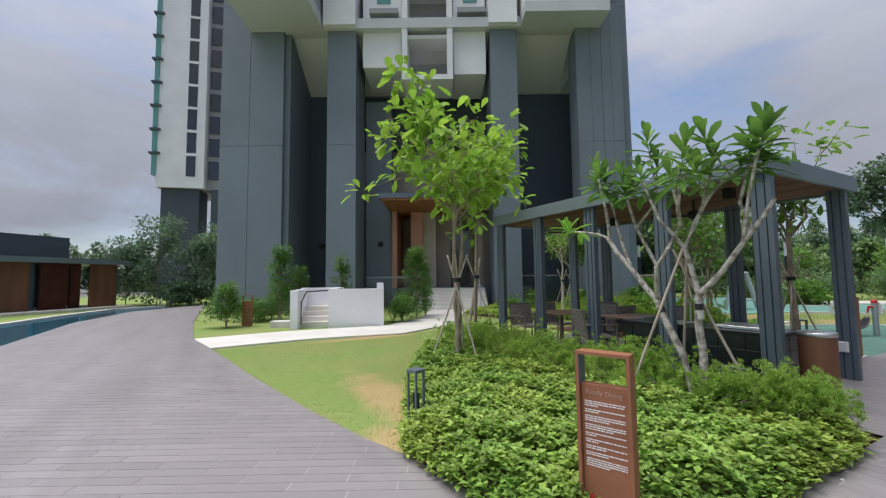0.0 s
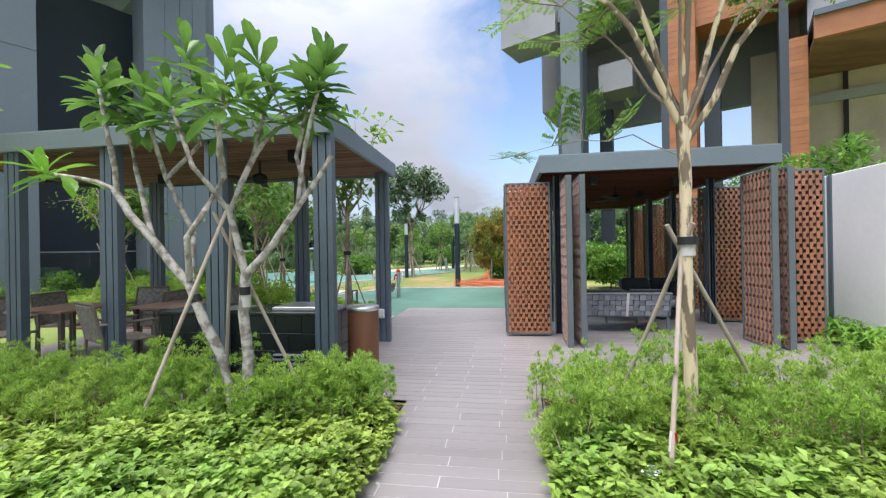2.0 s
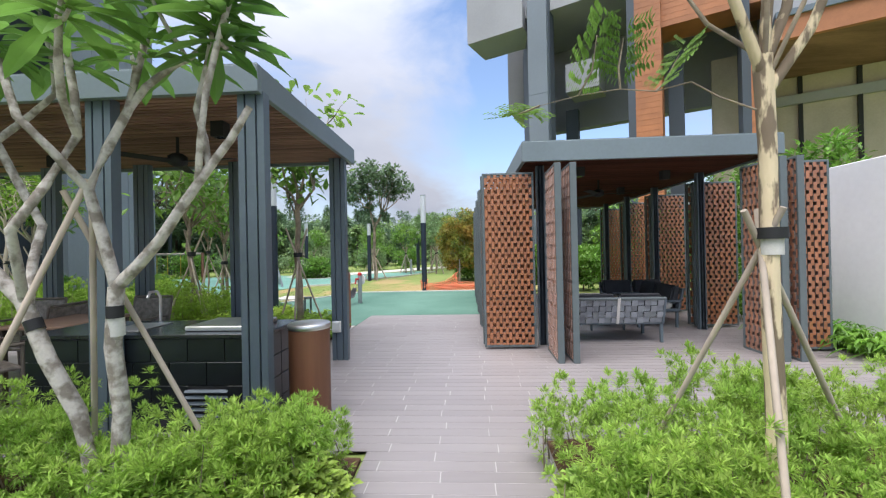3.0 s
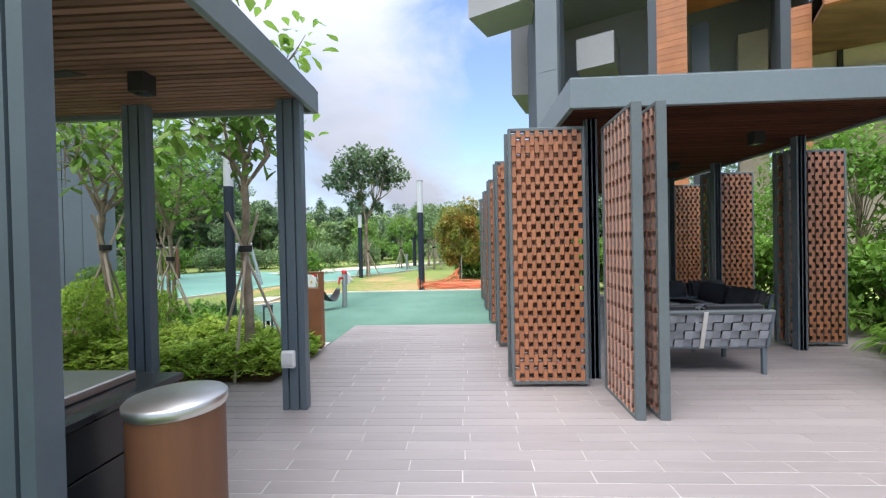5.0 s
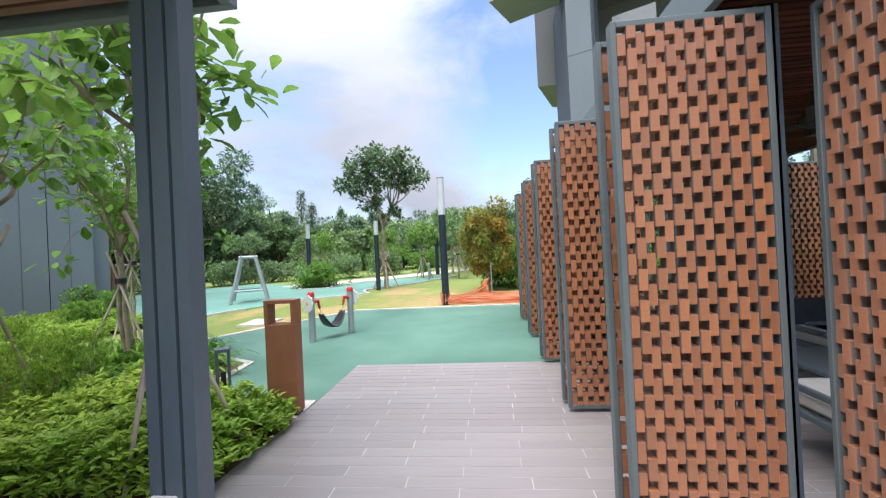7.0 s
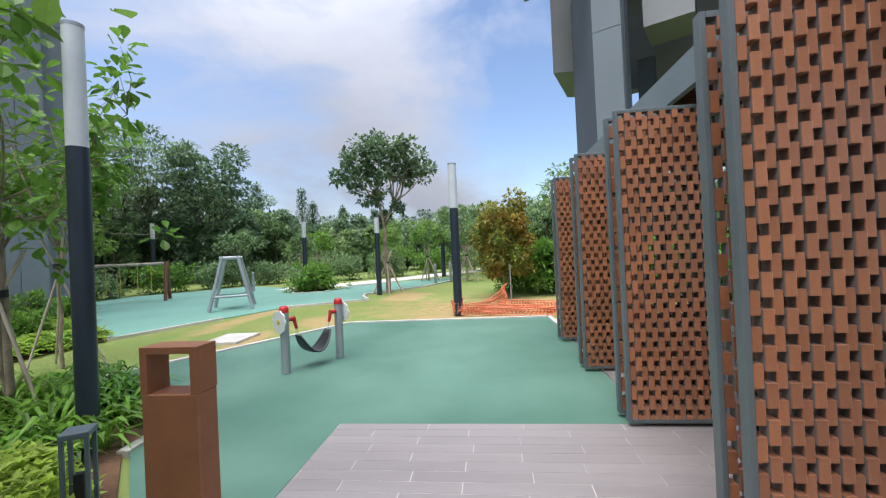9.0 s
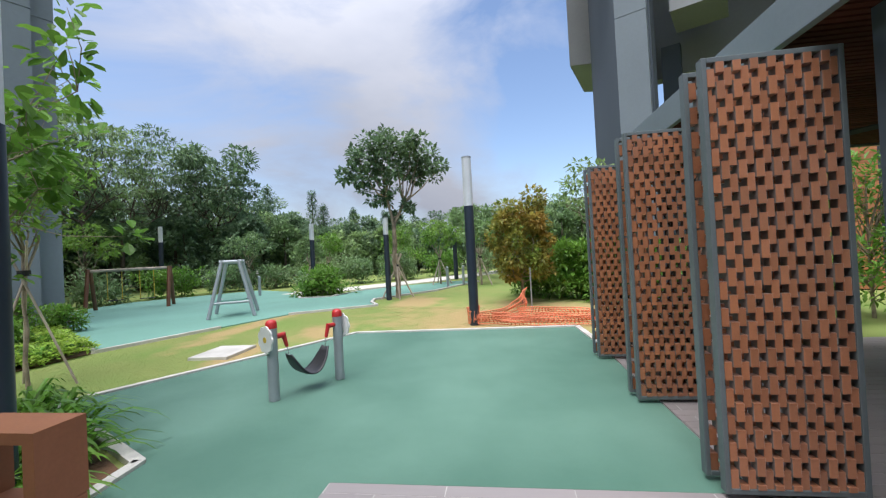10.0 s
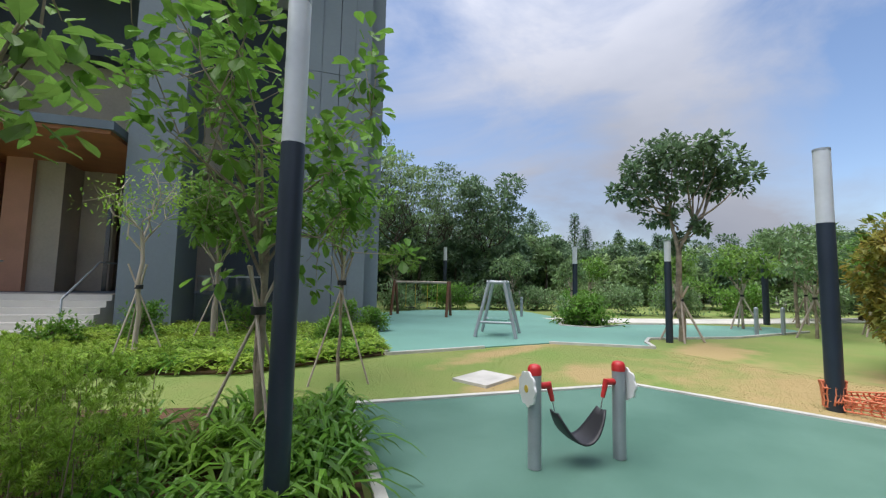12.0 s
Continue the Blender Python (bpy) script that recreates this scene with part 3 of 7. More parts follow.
def ceiling_spot(x, y, z):
    root = thing("ceiling_light", "small black box downlight under a slatted ceiling", "light", "ceiling lights")
    part("housing", rounded(box(bmesh.new(), (x - 0.06, y - 0.06, z - 0.14), (x + 0.06, y + 0.06, z)), 0.006), M_TIE, root)
    part("lens", tube(bmesh.new(), [(x, y, z - 0.142), (x, y, z - 0.13)], 0.04, 12), M_DARKGLASS, root)


def ceiling_fan(x, y, z):
    root = thing("ceiling_fan", "dark ceiling fan at rest under a slatted ceiling", "fan", "ceiling fans")
    part("rod", tube(bmesh.new(), [(x, y, z), (x, y, z - 0.2)], 0.016, 8), M_TIE, root)
    part("motor", tube(bmesh.new(), [(x, y, z - 0.17), (x, y, z - 0.2), (x, y, z - 0.27), (x, y, z - 0.3)], [0.05, 0.09, 0.09, 0.04], 14), M_TIE, root)
    for k in range(3):
        m = Matrix.Translation((x, y, z - 0.25)) @ Matrix.Rotation(radians(25 + 120 * k), 4, "Z") @ Matrix.Rotation(radians(10), 4, "X")
        part("blade", rounded(box(bmesh.new(), (0.08, -0.055, -0.004), (0.62, 0.055, 0.004), m), 0.002), M_TIE, root)


for x, y in ((5.9, 3.0), (6.85, 3.2), (6.85, 5.6)):
    ceiling_spot(x, y, 2.577)
for x, y in ((8.9, -2.35), (10.6, -2.3), (8.4, -0.9)):
    ceiling_spot(x, y, 2.547)
ceiling_fan(6.3, 3.7, 2.577)
ceiling_fan(6.3, 6.0, 2.577)
ceiling_fan(9.6, -1.55, 2.547)
ceiling_fan(12.3, -1.55, 2.547)

# boundary wall and its planting strip
wall_root = thing("garden_wall", "pale beige rendered garden wall with dark vertical joints", "wall")
WALL_T = Matrix.Translation((0, -4.5, 0))
part("wall_body", rounded(box(bmesh.new(), (3.0, -0.2, -0.1), (9.3, 0.0, 2.45), WALL_T), 0.01), M_WHITE, wall_root)
for x in (8.58, 5.2):
    part("joint_strip", box(bmesh.new(), (x, 0.0, 0), (x + 0.08, 0.02, 2.44), WALL_T), M_STEEL, wall_root, "dark metal joint strip")

# ---- apartment building, near ----
AO, AU, AN = Vector((16.9, 12.8, 0)), Vector((-0.878, 0.479, 0)), Vector((0.479, 0.878, 0))
A_FRAME = Matrix(((AU.x, AN.x, 0, AO.x), (AU.y, AN.y, 0, AO.y), (0, 0, 1, 0), (0, 0, 0, 1)))


def wallbox(name, parent, m, lo, hi, mat, label=""):
    return part(name, box(bmesh.new(), lo, hi, m), mat, parent, label)


def panelled_column(parent, m, u0, u1, d0, d1, h, joints=(4.0, 7.9, 11.8), seam=None, z0=-0.2):
    """A column with recessed joints between its panels."""
    bm = bmesh.new()
    pieces = []
    zs = [z0, *[j for j in joints if j < h - 0.3], h]
    for a, b in zip(zs, zs[1:]):
        cuts = [u0, *(seam or []), u1]
        for p, q in zip(cuts, cuts[1:]):
            pieces.append(((p + (0.012 if p != u0 else 0), d0, a + 0.012), (q - (0.012 if q != u1 else 0), d1, b - 0.012)))
    box(bm, (u0 + 0.02, d0 + 0.02, z0), (u1 - 0.02, d1 - 0.02, h - 0.02), m)
    core = part("column", bm, M_BLD, parent, "blue-grey rendered column with panel joints")
    for lo, hi in pieces:
        part("panel", box(bmesh.new(), lo, hi, m), M_BLD, core)
    return core


bld = thing("apartment_building", "tall blue-grey and white apartment block raised on huge columns", "building")
TOP = 13.7
panelled_column(bld, A_FRAME, 18.2, 19.6, 0, 1.2, 20.0, joints=(7.95, 15.0))
panelled_column(bld, A_FRAME, 16.55, 18.18, 0, 1.2, TOP, joints=(7.95,))
panelled_column(bld, A_FRAME, 16.3, 16.55, 0.25, 4.0, TOP, joints=(7.95,))
panelled_column(bld, A_FRAME, 13.0, 14.4, 0, 2.2, TOP, joints=(7.95,))
panelled_column(bld, A_FRAME, 5.1, 6.4, 0, 2.2, TOP, joints=(7.95,))
panelled_column(bld, A_FRAME, -0.02, 0.95, 0, 1.2, 20.0, joints=(7.95, 15.0), seam=[0.5])
panelled_column(bld, A_FRAME, 0.97, 2.2, 0, 1.2, TOP, joints=(7.95,), seam=[1.5])
panelled_column(bld, A_FRAME, -0.5, -0.04, 0.35, 3.2, 20.0, joints=(7.95, 15.0))
# the recess walls take the darker render, with their shade painted in
wallbox("wall", bld, A_FRAME, (14.6, 3.4, -0.2), (20.6, 4.0, 11.9), M_BLD_DARK_SHADE, "recessed wall with shade in its colour")
wallbox("wall", bld, A_FRAME, (0.6, 3.4, -0.2), (4.6, 4.0, 11.9), M_BLD_DARK_SHADE, "recessed wall with shade in its colour")
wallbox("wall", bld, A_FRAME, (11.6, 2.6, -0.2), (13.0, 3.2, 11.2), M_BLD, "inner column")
wallbox("wall", bld, A_FRAME, (13.0, 5.6, -0.2), (14.6, 6.0, 11.9), M_BLD_DARK_SHADE)
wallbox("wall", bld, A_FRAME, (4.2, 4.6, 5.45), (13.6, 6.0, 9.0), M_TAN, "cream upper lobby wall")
wallbox("wall", bld, A_FRAME, (4.2, 3.6, 9.0), (13.6, 6.6, 11.896), M_BLD_DARK_SHADE, "dark wall above the lobby")
wallbox("wall", bld, A_FRAME, (4.2, 6.0, 0.9), (13.6, 6.4, 9.0), M_TAN, "tan stone lobby wall")
wallbox("cladding", bld, A_FRAME, (13.0, 3.3, 0.6), (13.5, 5.6, 6.2), M_ORANGE, "orange timber side cladding")
wallbox("cladding", bld, A_FRAME, (6.6, 3.6, 0.9), (7.0, 6.0, 5.0), M_TAN, "tan stone pier")
wallbox("cladding", bld, A_FRAME, (9.22, 3.2, 0.9), (9.95, 6.0, 5.1), M_TAN, "tan stone pier")
wallbox("cladding", bld, A_FRAME, (9.95, 3.0, 0.9), (10.6, 6.0, 5.1), M_SALMON, "salmon brick pier")
wallbox("cladding", bld, A_FRAME, (11.3, 2.4, 0.9), (11.55, 6.0, 5.1), M_SALMON, "salmon timber lining")
wallbox("wall", bld, A_FRAME, (8.25, 4.3, 0.95), (9.2, 4.6, 5.1), M_TAN, "tan stone lobby wall")
wallbox("door", bld, A_FRAME, (8.3, 4.24, 0.95), (8.42, 4.3, 4.0), M_DARKGLASS, "tall dark glass entrance door")
wallbox("window", bld, A_FRAME, (7.2, 5.92, 1.0), (8.2, 5.98, 4.6), M_DARKGLASS, "tall dark glass side light")
wallbox("floor_slab", bld, A_FRAME, (4.2, 2.3, -0.2), (13.4, 7.0, 0.95), M_BLD, "raised entrance floor")
wallbox("landing", bld, A_FRAME, (6.8, 0.9, -0.2), (10.3, 2.3, 0.95), M_CONC, "pale stone landing")
for u0, u1 in ((3.0, 4.9), (0.7, 2.6), (10.4, 12.8)):
    wallbox("balustrade", bld, A_FRAME, (u0, 1.6, 0.0), (u1, 1.63, 1.5), M_PANE, "clear glass balustrade panel")
    wallbox("balustrade_rail", bld, A_FRAME, (u0, 1.58, 1.5), (u1, 1.65, 1.55), M_GALV, "steel balustrade rail")
for u in (7.15, 10.05):
    rail_pts = [A_FRAME @ Vector(p) for p in ((u, -0.8, 0.0), (u, -0.8, 0.9), (u, 0.9, 1.85), (u, 2.3, 1.85))]
    part("handrail", tube(bmesh.new(), rail_pts, 0.025, 8), M_GALV, bld, "steel stair handrail")
wallbox("canopy", bld, A_FRAME, (6.5, -0.6, 5.2), (11.8, 5.0, 5.42), M_STEEL, "dark steel entrance canopy")
wallbox("canopy_soffit", bld, A_FRAME, (6.6, -0.5, 5.1), (11.7, 5.0, 5.2), M_ORANGE, "orange timber canopy soffit")
for k in range(5):
    wallbox("step", bld, A_FRAME, (6.8, 0.9 - 0.32 * (5 - k), -0.1), (10.0, 0.9 - 0.32 * (4 - k), 0.95 - 0.16 * (5 - k)), M_CONC, "pale stone entrance step")
for u0, u1, d in ((0.97, 4.9, -1.3), (4.9, 14.6, -0.2), (14.6, 18.18, -2.4)):
    wallbox("soffit", bld, A_FRAME, (u0, d, TOP), (u1, 9.0, TOP + 0.5), M_UNDER, "pale grey underside of the tower")
bm = bmesh.new()
ends = [[bm.verts.new(A_FRAME @ Vector((u, d, z))) for d, z in ((0.6, TOP - 0.004), (3.3, 11.9), (9.0, 11.9), (9.0, TOP - 0.004))] for u in (2.2, 16.54)]
bm.faces.new(ends[0])
bm.faces.new(ends[1][::-1])
for k in range(4):
    bm.faces.new((ends[0][k], ends[1][k], ends[1][(k + 1) % 4], ends[0][(k + 1) % 4]))
part("soffit", bm, M_UNDER, bld, "sloping pale underside of the tower")
wallbox("wall", bld, A_FRAME, (0.97, -1.28, TOP + 0.5), (4.9, 3.5, 26), M_WHITE, "white rendered tower wall")
wallbox("wall", bld, A_FRAME, (14.62, -2.38, TOP + 0.5), (18.1, 3.5, 26), M_SOFFIT, "grey rendered tower wall")
wallbox("wall", bld, A_FRAME, (12.95, -0.5, TOP + 0.02), (14.5, 3.0, 26), M_WHITE, "white rendered tower pier")
wallbox("wall", bld, A_FRAME, (5.12, -0.5, TOP + 0.02), (6.5, 3.0, 26), M_WHITE, "white rendered tower pier")
wallbox("wall", bld, A_FRAME, (10.8, 0.2, 11.9), (12.7, 3.0, 26), M_WHITE, "white rendered tower bay")
wallbox("wall", bld, A_FRAME, (6.6, 0.2, 11.5), (8.2, 3.0, 26), M_WHITE, "white rendered tower bay")
# framed balcony bay
for lo, hi in (((8.24, -0.15, 11.1), (8.52, 2.0, 26)), ((10.46, -0.15, 11.1), (10.74, 2.0, 26)), ((8.52, -0.15, 11.1), (10.46, 2.0, 11.34)), ((8.52, 0.1, 13.3), (10.46, 2.0, 13.5)), ((8.52, 0.1, 16.3), (10.46, 2.0, 16.5))):
    wallbox("balcony_frame", bld, A_FRAME, lo, hi, M_WHITE, "white balcony surround")
wallbox("balcony_wall", bld, A_FRAME, (8.52, 1.8, 11.34), (10.46, 2.1, 26), M_SOFFIT)
for z in (13.7, 16.7):
    wallbox("balcony_door", bld, A_FRAME, (9.0, 1.74, z), (10.0, 1.8, z + 1.4), M_DARKGLASS, "dark balcony door")
for u0, z in ((7.1, 15.6), (11.4, 15.6)):
    wallbox("ledge", bld, A_FRAME, (u0 - 0.5, -0.3, z - 1.2), (u0 + 0.9, 0.2, z - 0.95), M_SOFFIT, "projecting ledge")
    wallbox("window", bld, A_FRAME, (u0 - 0.1, 0.16, z - 0.4), (u0 + 0.6, 0.22, z + 1.6), M_TEALGLASS, "teal glass window")
wallbox("wall", bld, A_FRAME, (-0.5, 4.5, TOP + 0.5), (19.6, 12.0, 30), M_SOFFIT, "tower body")
wallbox("wall", bld, A_FRAME, (-0.3, 9.0, -0.2), (19.6, 9.4, TOP), M_BLD_DARK_SHADE, "back wall of the undercroft")
for u, z in ((15.6, 3.2), (12.2, 3.2)):
    wallbox("wall_lamp", bld, A_FRAME, (u - 0.12, 3.2 if u > 14 else 2.45, z), (u + 0.12, 3.4 if u > 14 else 2.6, z + 0.22), M_TIE, "small black wall light")

# white entrance ramp wall with steps
ramp = thing("entrance_wall", "white rendered stair wall with a dark handrail on the lawn", "wall")
RAMP_T = Matrix.Translation((1.75, 12.95, 0)) @ Matrix.Rotation(radians(-19), 4, "Z")
for lo, hi in (((0, 0, -0.1), (0.22, 1.8, 1.12)), ((1.1, 0, -0.1), (1.35, 1.8, 1.16)), ((1.35, 0, -0.1), (2.75, 0.2, 1.14)), ((2.55, 0.2, -0.1), (2.75, 1.9, 1.3)), ((0.0, 1.8, -0.1), (1.4, 2.0, 1.16))):
    part("wall_panel", box(bmesh.new(), lo, hi, RAMP_T), M_WHITE, ramp)
for k in range(4):
    part("step", box(bmesh.new(), (0.22, 0.35 + 0.3 * k, -0.1), (1.1, 1.8, 0.14 * (k + 1)), RAMP_T), M_CONC, ramp)
part("handrail", tube(bmesh.new(), [RAMP_T @ Vector(p) for p in ((0.3, 0.1, 0.1), (0.3, 0.1, 0.75), (0.32, 0.9, 1.05), (1.08, 1.6, 1.08))], 0.02, 8), M_TIE, ramp, "dark steel handrail")
part("plinth", rounded(box(bmesh.new(), (-0.7, 0.6, -0.1), (-0.1, 1.1, 0.16), RAMP_T), 0.01), M_KERB, ramp)

# ---- apartment building across the walk ----
BQ, BE, BN = Vector((22.6, -2.5, 0)), Vector((-0.479, -0.878, 0)), Vector((0.878, -0.479, 0))
B_FRAME = Matrix(((BE.x, BN.x, 0, BQ.x), (BE.y, BN.y, 0, BQ.y), (0, 0, 1, 0), (0, 0, 0, 1)))
bld_b = thing("apartment_building", "apartment block with blue-grey columns, orange cladding and grey undersides", "building")
panelled_column(bld_b, B_FRAME, -0.05, 0.9, 0.0, 1.0, 13.6, joints=(8.9,))
# column flanks in the darker render: the side away from light is painted dark
wallbox("column_flank", bld_b, B_FRAME, (0.9, 0.25, -0.2), (0.97, 1.0, 13.6), M_BLD_DARK_SHADE, "column flank with shade in its colour")
part("column_flank", prism(bmesh.new(), [(22.62, -2.47), (29.0, -3.15), (29.2, -4.2), (23.4, -3.3)], -0.2, 13.6), M_BLD_DARK_SHADE, bld_b, "long column flank with shade in its colour")
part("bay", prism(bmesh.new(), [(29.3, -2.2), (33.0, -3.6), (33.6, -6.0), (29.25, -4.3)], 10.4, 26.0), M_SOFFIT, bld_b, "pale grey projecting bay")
wallbox("column", bld_b, B_FRAME, (0.8, 3.6, -0.2), (1.45, 4.0, 9.0), M_BLD_DARK_SHADE, "dark rear column")
wallbox("bay", bld_b, B_FRAME, (-3.4, 0.0, 12.4), (-0.3, 2.2, 26), M_SOFFIT, "pale grey projecting bay")
wallbox("soffit", bld_b, B_FRAME, (-0.3, 0.4, 13.0), (16.0, 9.0, 13.6), M_SOFFIT, "grey-green underside of the tower")
wallbox("wall", bld_b, B_FRAME, (-0.3, 5.0, 8.3), (16.0, 5.6, 13.0), M_SOFFIT, "grey-green upper wall")
wallbox("bay", bld_b, B_FRAME, (1.4, 1.4, 9.2), (3.0, 3.2, 10.6), M_SOFFIT, "small pale projecting box")
wallbox("wall", bld_b, B_FRAME, (4.45, -0.1, -0.2), (4.75, 1.8, 13.0), M_BLD_DARK_SHADE, "dark edge strip")
wallbox("wall", bld_b, B_FRAME, (8.45, -0.1, -0.2), (8.72, 1.8, 13.0), M_BLD_DARK_SHADE, "dark edge strip")


def cladding(parent, m, u0, u1, d, z0, z1, step=0.24):
    bm = bmesh.new()
    z = z0
    while z < z1 - 0.01:
        box(bm, (u0, d, z + 0.006), (u1, d + 1.6, min(z + step - 0.006, z1)), m)
        z += step
    box(bm, (u0 + 0.01, d + 0.012, z0), (u1 - 0.01, d + 1.59, z1), m)
    return part("cladding", bm, M_ORANGE, parent, "orange horizontal timber cladding")


cladding(bld_b, B_FRAME, 4.75, 5.75, -0.1, 0, 13.0)
cladding(bld_b, B_FRAME, 8.72, 9.25, -0.1, 0, 9.0)
cladding(bld_b, B_FRAME, 5.75, 9.4, 0.2, 10.6, 12.9)
wallbox("wall", bld_b, B_FRAME, (5.9, 1.6, -0.2), (6.5, 3.0, 10.0), M_BLD_DARK_SHADE, "dark recess wall")
wallbox("wall", bld_b, B_FRAME, (7.6, 3.6, -0.2), (8.6, 4.4, 10.0), M_TAN, "tan stone wall")
wallbox("wall", bld_b, B_FRAME, (9.0, 3.2, -0.2), (24.0, 3.8, 13.0), M_TAN, "tan stone wall")
for u in (10.6, 12.4, 14.4, 15.0, 17.0):
    wallbox("mullion", bld_b, B_FRAME, (u, 3.05, 4.5), (u + 0.14, 3.2, 9.0), M_TIE, "dark vertical window strip")
wallbox("ledge", bld_b, B_FRAME, (9.3, 3.0, 7.2), (24.0, 3.2, 7.6), M_SOFFIT, "pale horizontal band")
wallbox("canopy", bld_b, B_FRAME, (9.3, -1.4, 9.1), (24.0, 3.2, 9.3), M_STEEL, "dark metal canopy edge")
wallbox("canopy_fascia", bld_b, B_FRAME, (9.3, -1.3, 8.35), (24.0, -1.1, 9.1), M_ORANGE, "orange timber canopy fascia")
wallbox("canopy_soffit", bld_b, B_FRAME, (9.3, -1.1, 8.35), (24.0, 3.1, 8.45), M_SLAT, "dark slatted canopy underside")
wallbox("wall", bld_b, B_FRAME, (9.3, 0.5, 9.3), (24.0, 3.6, 16.0), M_SOFFIT, "grey upper wall")
wallbox("wall", bld_b, B_FRAME, (-0.3, 2.4, 13.6), (24.0, 12.0, 28), M_SOFFIT, "tower body")

# ---- pool pavilion with brown screens ----
pool_pav = thing("pool_pavilion", "long flat-roofed pool pavilion with dark brown screens", "pavilion")
POOL_T = Matrix.Translation((-12.2, 22.6, 0)) @ Matrix.Rotation(radians(49), 4, "Z")
wallbox("roof", pool_pav, POOL_T, (0, -0.5, 2.45), (10.5, 3.5, 2.72), M_STEEL_PALE)
wallbox("floor", pool_pav, POOL_T, (0, -1.2, -0.1), (10.5, 3.5, 0.1), M_KERB)
for k, (u, w) in enumerate(((0.3, 1.0), (2.0, 1.2), (4.0, 0.5), (4.7, 1.3), (6.3, 1.2), (7.8, 0.5), (8.6, 1.4))):
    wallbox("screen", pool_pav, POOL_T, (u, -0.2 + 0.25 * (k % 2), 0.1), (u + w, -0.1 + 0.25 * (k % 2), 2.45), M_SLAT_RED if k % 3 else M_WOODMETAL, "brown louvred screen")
for u in (1.5, 3.6, 6.1, 8.2, 10.2):
    wallbox("post", pool_pav, POOL_T, (u, 0.2, 0.1), (u + 0.2, 0.4, 2.45), M_STEEL)
for u0, u1, h in ((1.2, 5.0, 4.1), (5.0, 6.0, 3.8), (6.4, 10.4, 4.2)):
    wallbox("parapet", pool_pav, POOL_T, (u0, 4.0, 0.0), (u1, 5.0, h), M_BLD_DARK_SHADE, "dark blue-grey plant enclosure")
wallbox("back_wall", pool_pav, POOL_T, (0, 3.4, 0.0), (10.5, 3.6, 2.45), M_BLD_DARK_SHADE)

# ---- far tower by the pool ----
FAR_T = Matrix.Translation((0.4, 60.0, 0)) @ Matrix.Rotation(radians(-14), 4, "Z")
tower = thing("tower_block", "distant white tower block with teal glazed corner and balconies", "building")
wallbox("wall", tower, FAR_T, (-8.5, 0, 13.5), (-3.0, 9, 62), M_WHITE, "white rendered wall")
wallbox("wall", tower, FAR_T, (-1.0, -0.5, 13.2), (0.9, 9, 62), M_WHITE, "white rendered pier")
wallbox("wall", tower, FAR_T, (-3.0, 1.2, 13.5), (6.0, 9, 62), M_SOFFIT, "grey recessed wall")
for u0, u1 in ((-8.0, -3.6), (-2.2, -0.4), (1.4, 5.0)):
    wallbox("column", tower, FAR_T, (u0, 0.5, -1), (u1, 4, 13.5), M_BLD_DARK_SHADE)
for k in range(15):
    z = 15.0 + 3.1 * k
    wallbox("balcony", tower, FAR_T, (0.9, -0.4, z), (3.4, 1.3, z + 1.0), M_WHITE, "white balcony")
    wallbox("window", tower, FAR_T, (1.0, 1.1, z + 1.05), (3.3, 1.22, z + 2.9), M_DARKGLASS)
    wallbox("window", tower, FAR_T, (-2.8, 1.05, z), (-1.2, 1.22, z + 2.4), M_DARKGLASS)
    wallbox("window", tower, FAR_T, (-5.1, -0.03, z), (-4.0, 0.3, z + 2.7), M_DARKGLASS, "dark recessed windows")
    wallbox("balcony", tower, FAR_T, (-5.2, -0.1, z + 2.7), (-3.9, 0.2, z + 2.88), M_WHITE, "white window ledge")
    wallbox("ledge", tower, FAR_T, (-9.3, -0.3, z + 2.7), (-8.1, 1.5, z + 2.95), M_BLD_DARK_SHADE, "dark window ledge")
    wallbox("window", tower, FAR_T, (-9.0, -0.1, z), (-8.45, 1.4, z + 2.7), M_TEALGLASS, "teal corner window")

